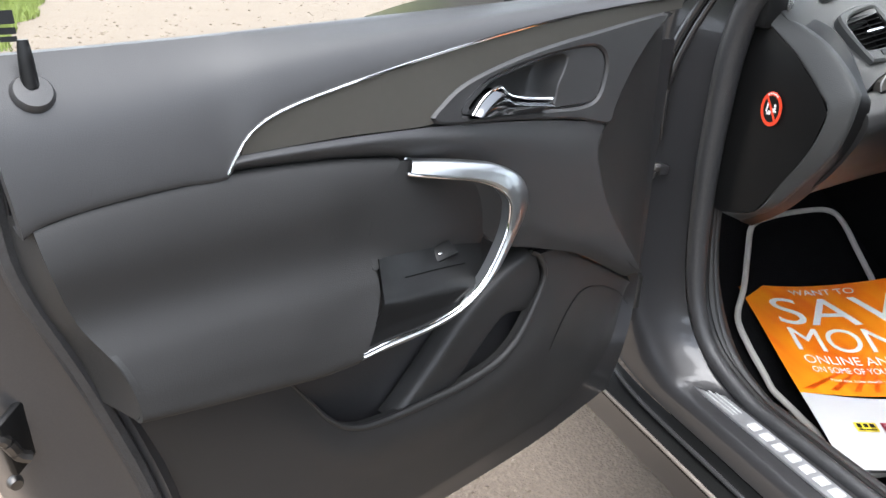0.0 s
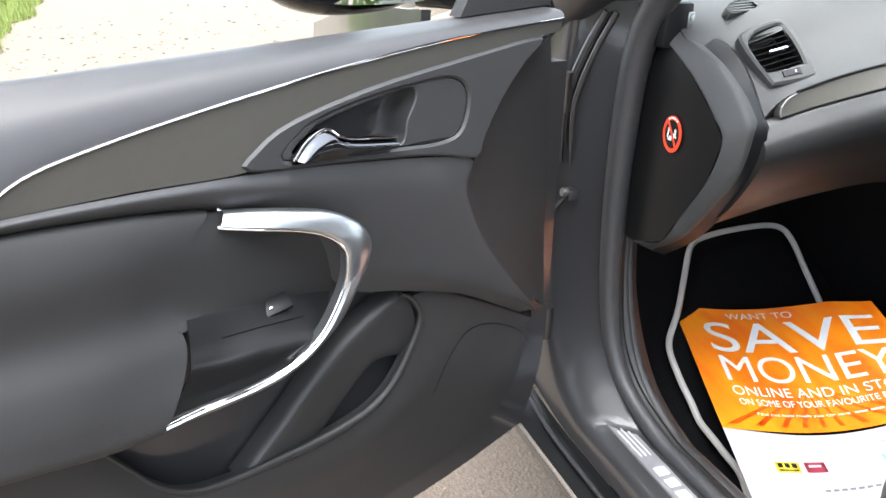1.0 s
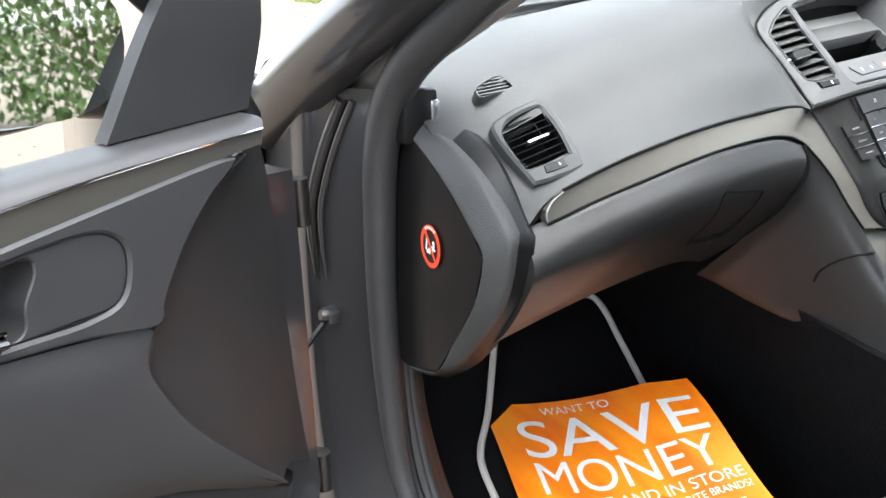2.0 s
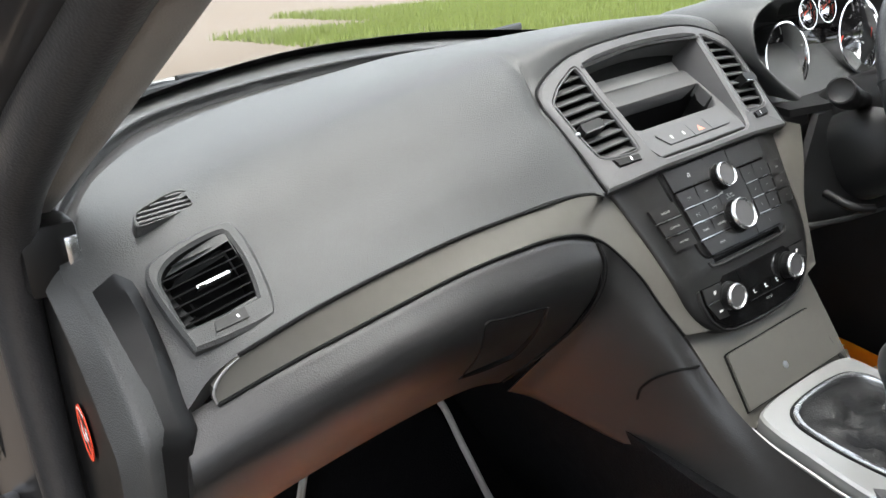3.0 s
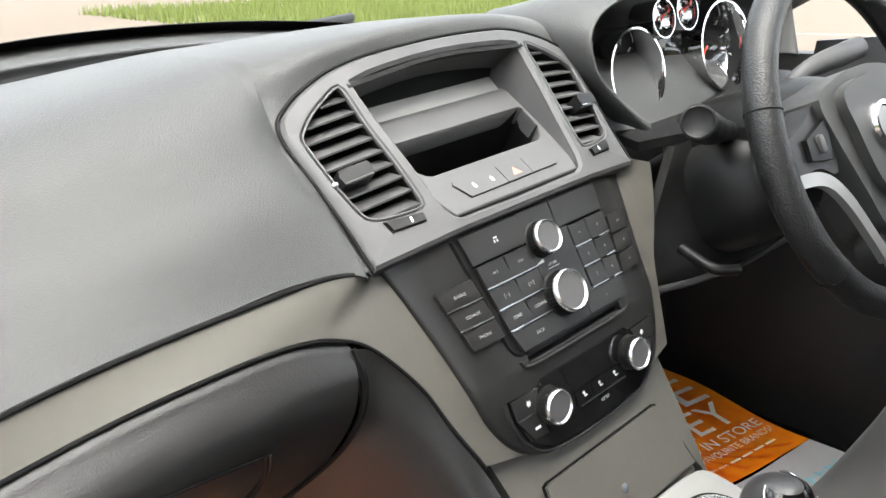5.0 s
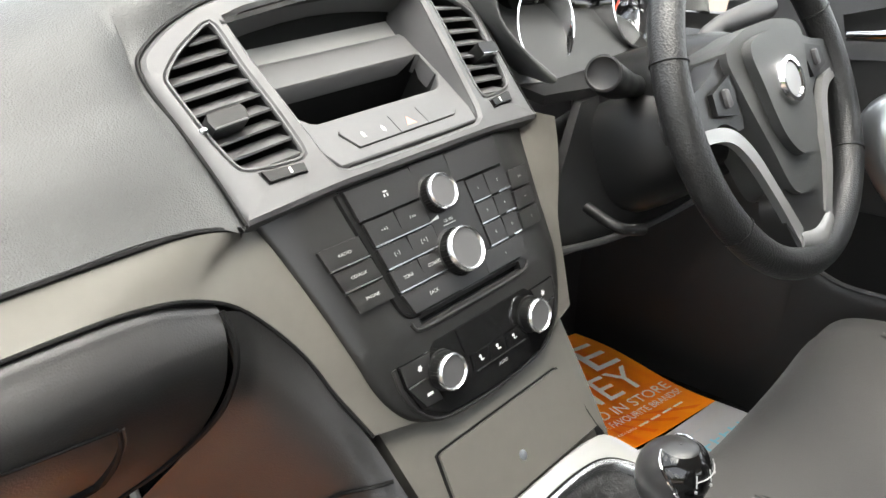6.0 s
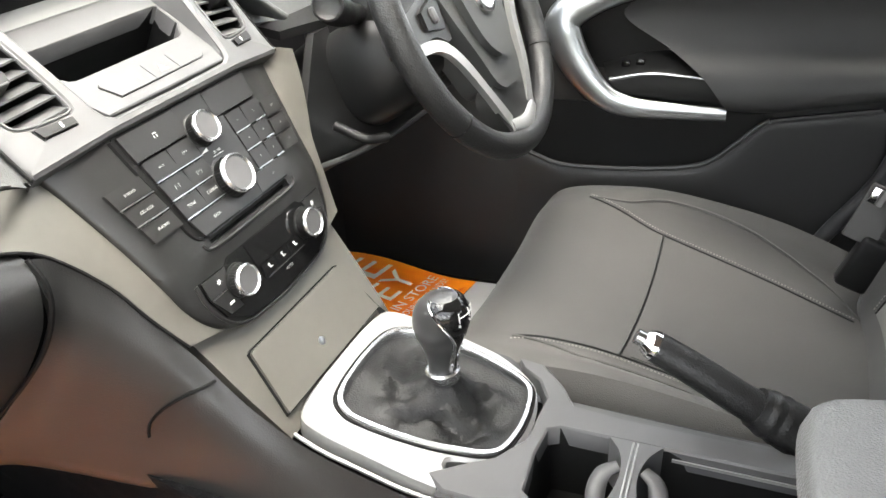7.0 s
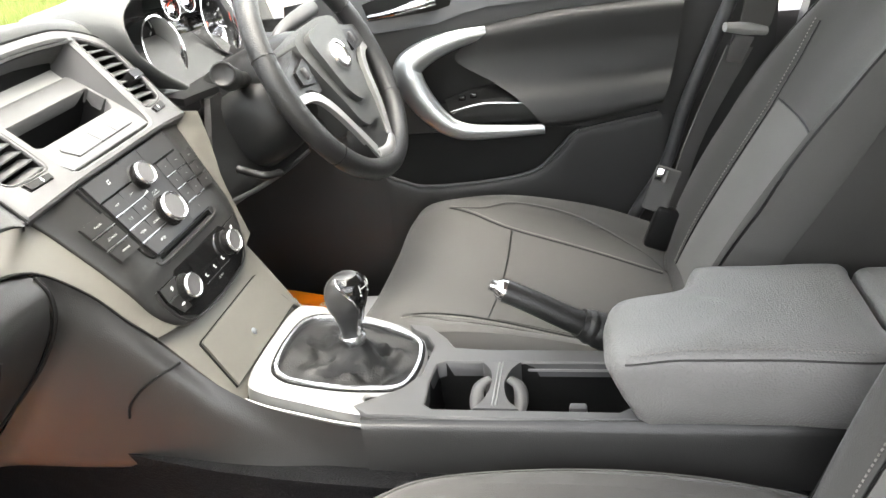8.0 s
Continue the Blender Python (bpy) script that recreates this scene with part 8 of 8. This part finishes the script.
part("card_edge", sheet([
    [(0.887, 0.008, 0.920), (0.884, 0.019, 0.882), (0.871, 0.017, 0.835), (0.851, 0.041, 0.797), (0.841, 0.049, 0.762), (0.841, 0.038, 0.738)],
    [(0.894, -0.006, 0.921), (0.891, -0.002, 0.882), (0.880, -0.002, 0.838), (0.860, 0.008, 0.797), (0.850, 0.010, 0.762), (0.847, 0.004, 0.736)],
    [(0.903, -0.024, 0.922), (0.900, -0.024, 0.882), (0.891, -0.024, 0.842), (0.872, -0.024, 0.795), (0.861, -0.024, 0.762), (0.854, -0.024, 0.735)]], 40, 8, (-0.005, 0, 0)), DOOR_DARK, pdoor, "dark moulded end of the door card")
part("edge_seal", tube(V2([(0.906, 1.035), (0.905, 0.92), (0.896, 0.858), (0.856, 0.744), (0.815, 0.60), (0.785, 0.42)], -0.022), 0.009, 8, n=50, side=(0, 1, 0)), RUBBER, pdoor, "black rubber edge seal")
latch = part("latch", moved(box(-0.02, 0.02, -0.004, 0.004, -0.03, 0.03, 0.003), pose(0.915, -0.048, 0.71, 0, 10, 40)), BLACK, pdoor, "black latch opening")
part("striker_jaw", tube(V2([(0.945, 0.725), (0.93, 0.72), (0.92, 0.70), (0.912, 0.694)], -0.035), 0.006, 8, n=20), STEEL, latch, "worn steel latch jaw")
part("latch_screw", moved(lathe([(0, 0.004), (0.005, 0.004), (0.007, 0), (0.007, -0.004)], 14), pose(0.925, -0.046, 0.665, -90)), STEEL, latch)
part("lock_pin", tube([(0.866, -0.018, 1.015), (0.866, -0.020, 1.05)], [0.0065, 0.006, 0.0055, 0.004], 12, n=12), BLACK, pdoor, "black lock pin")
part("pin_collar", moved(lathe([(0.007, 0.004), (0.0135, 0.0035), (0.016, 0.0), (0.016, -0.004)], 24), pose(0.866, -0.0155, 1.012, -50)), DOOR_SKIN, pdoor)
part("weather_strip", tube([(u, -0.045, w - 0.007) for u, v, w in top_line], 0.006, 8, n=50), RUBBER, pdoor, "black window weather strip")
part("sill_bright", tube([(u, -0.054, w - 0.004) for u, v, w in top_line], 0.0018, 6, n=50), DARK_CHROME, pdoor, "bright window edge moulding")
pane = part("window_glass", sheet([V2([(0.90, 1.03), (0.1, 1.05)], -0.05), V2([(0.86, 1.42), (0.4, 1.42)], -0.12)], 10, 6, (0, -0.004, 0)), GLASS, pdoor, "clear side window glass")
pane.visible_shadow = False
for w, hgt in ((1.063, 0.010), (1.053, 0.005), (1.047, 0.004)):
    part("glass_mark", moved(slab([(-0.006, -hgt / 2), (0.006, -hgt / 2), (0.006, hgt / 2), (-0.006, hgt / 2)], 0, 0.0006), pose(0.868, -0.0475, w, -80)), BLACK, pane, "small dark etched mark")
part("sail_panel", sheet([V2([(0.17, 1.062), (0.10, 1.17), (0.02, 1.26)], -0.03), V2([(0.01, 1.068), (-0.02, 1.16), (-0.01, 1.26)], -0.03)], 12, 6, (0, -0.02, 0)), DOOR_DARK, pdoor, "black mirror corner panel")
part("frame_post", tube([(0.0, -0.05, 1.05), (0.06, -0.06, 1.16), (0.18, -0.09, 1.28), (0.35, -0.12, 1.41), (0.6, -0.13, 1.45), (0.86, -0.12, 1.42), (0.90, -0.07, 1.2), (0.905, -0.05, 1.03)], 0.02, 10, n=70), BLACK, pdoor, "black window frame")
mir = part("wing_mirror", moved(blob(0.155, 0.06, 0.085), pose(0.195, -0.215, 1.135, 0, 0, 8)), GLOSS, pdoor, "dark wing mirror housing")
part("mirror_glass", moved(slab([(-0.12, -0.05), (-0.04, -0.07), (0.09, -0.06), (0.11, -0.03), (0.11, 0.045), (0.05, 0.065), (-0.08, 0.06), (-0.125, 0.02)], 0, 0.003, 0.001, 1, 40), pose(0.215, -0.150, 1.135, -88, 0, -25)), MIRROR, mir, "mirror glass")
part("mirror_arm", tube([(0.09, -0.20, 1.075), (0.04, -0.12, 1.07), (0.03, -0.05, 1.08)], [0.03, 0.028, 0.03], 12, n=16, flat=0.7), GLOSS, mir)
check = thing("door_check", "worn steel door check strap on the hinge pillar", "door check")
part("strap", sheet([[(-0.83, 0.28, 0.737), (-0.79, 0.32, 0.743), (-0.748, 0.352, 0.755)], [(-0.833, 0.28, 0.729), (-0.793, 0.32, 0.735), (-0.748, 0.355, 0.747)]], 12, 3, (-0.004, 0.003, 0)), STEEL, check)
part("bracket", box(-0.764, -0.745, 0.334, 0.362, 0.743, 0.760, 0.003), PAINT, check)
part("bolt", moved(lathe([(0, 0.006), (0.007, 0.006), (0.009, 0), (0.009, -0.004)], 12), pose(-0.766, 0.344, 0.756, 0, -80)), STEEL, check)
for w in (0.535, 0.93):
    hinge = part("hinge", moved(box(-0.03, 0.03, -0.02, 0.02, -0.025, 0.025, 0.005), pose(-0.085, -0.10, w)), PAINT, pdoor, "painted steel door hinge")
    part("knuckle", tube([(-0.10, -0.085, w - 0.03), (-0.10, -0.085, w + 0.03)], 0.012, 12, n=6), STEEL, hinge)
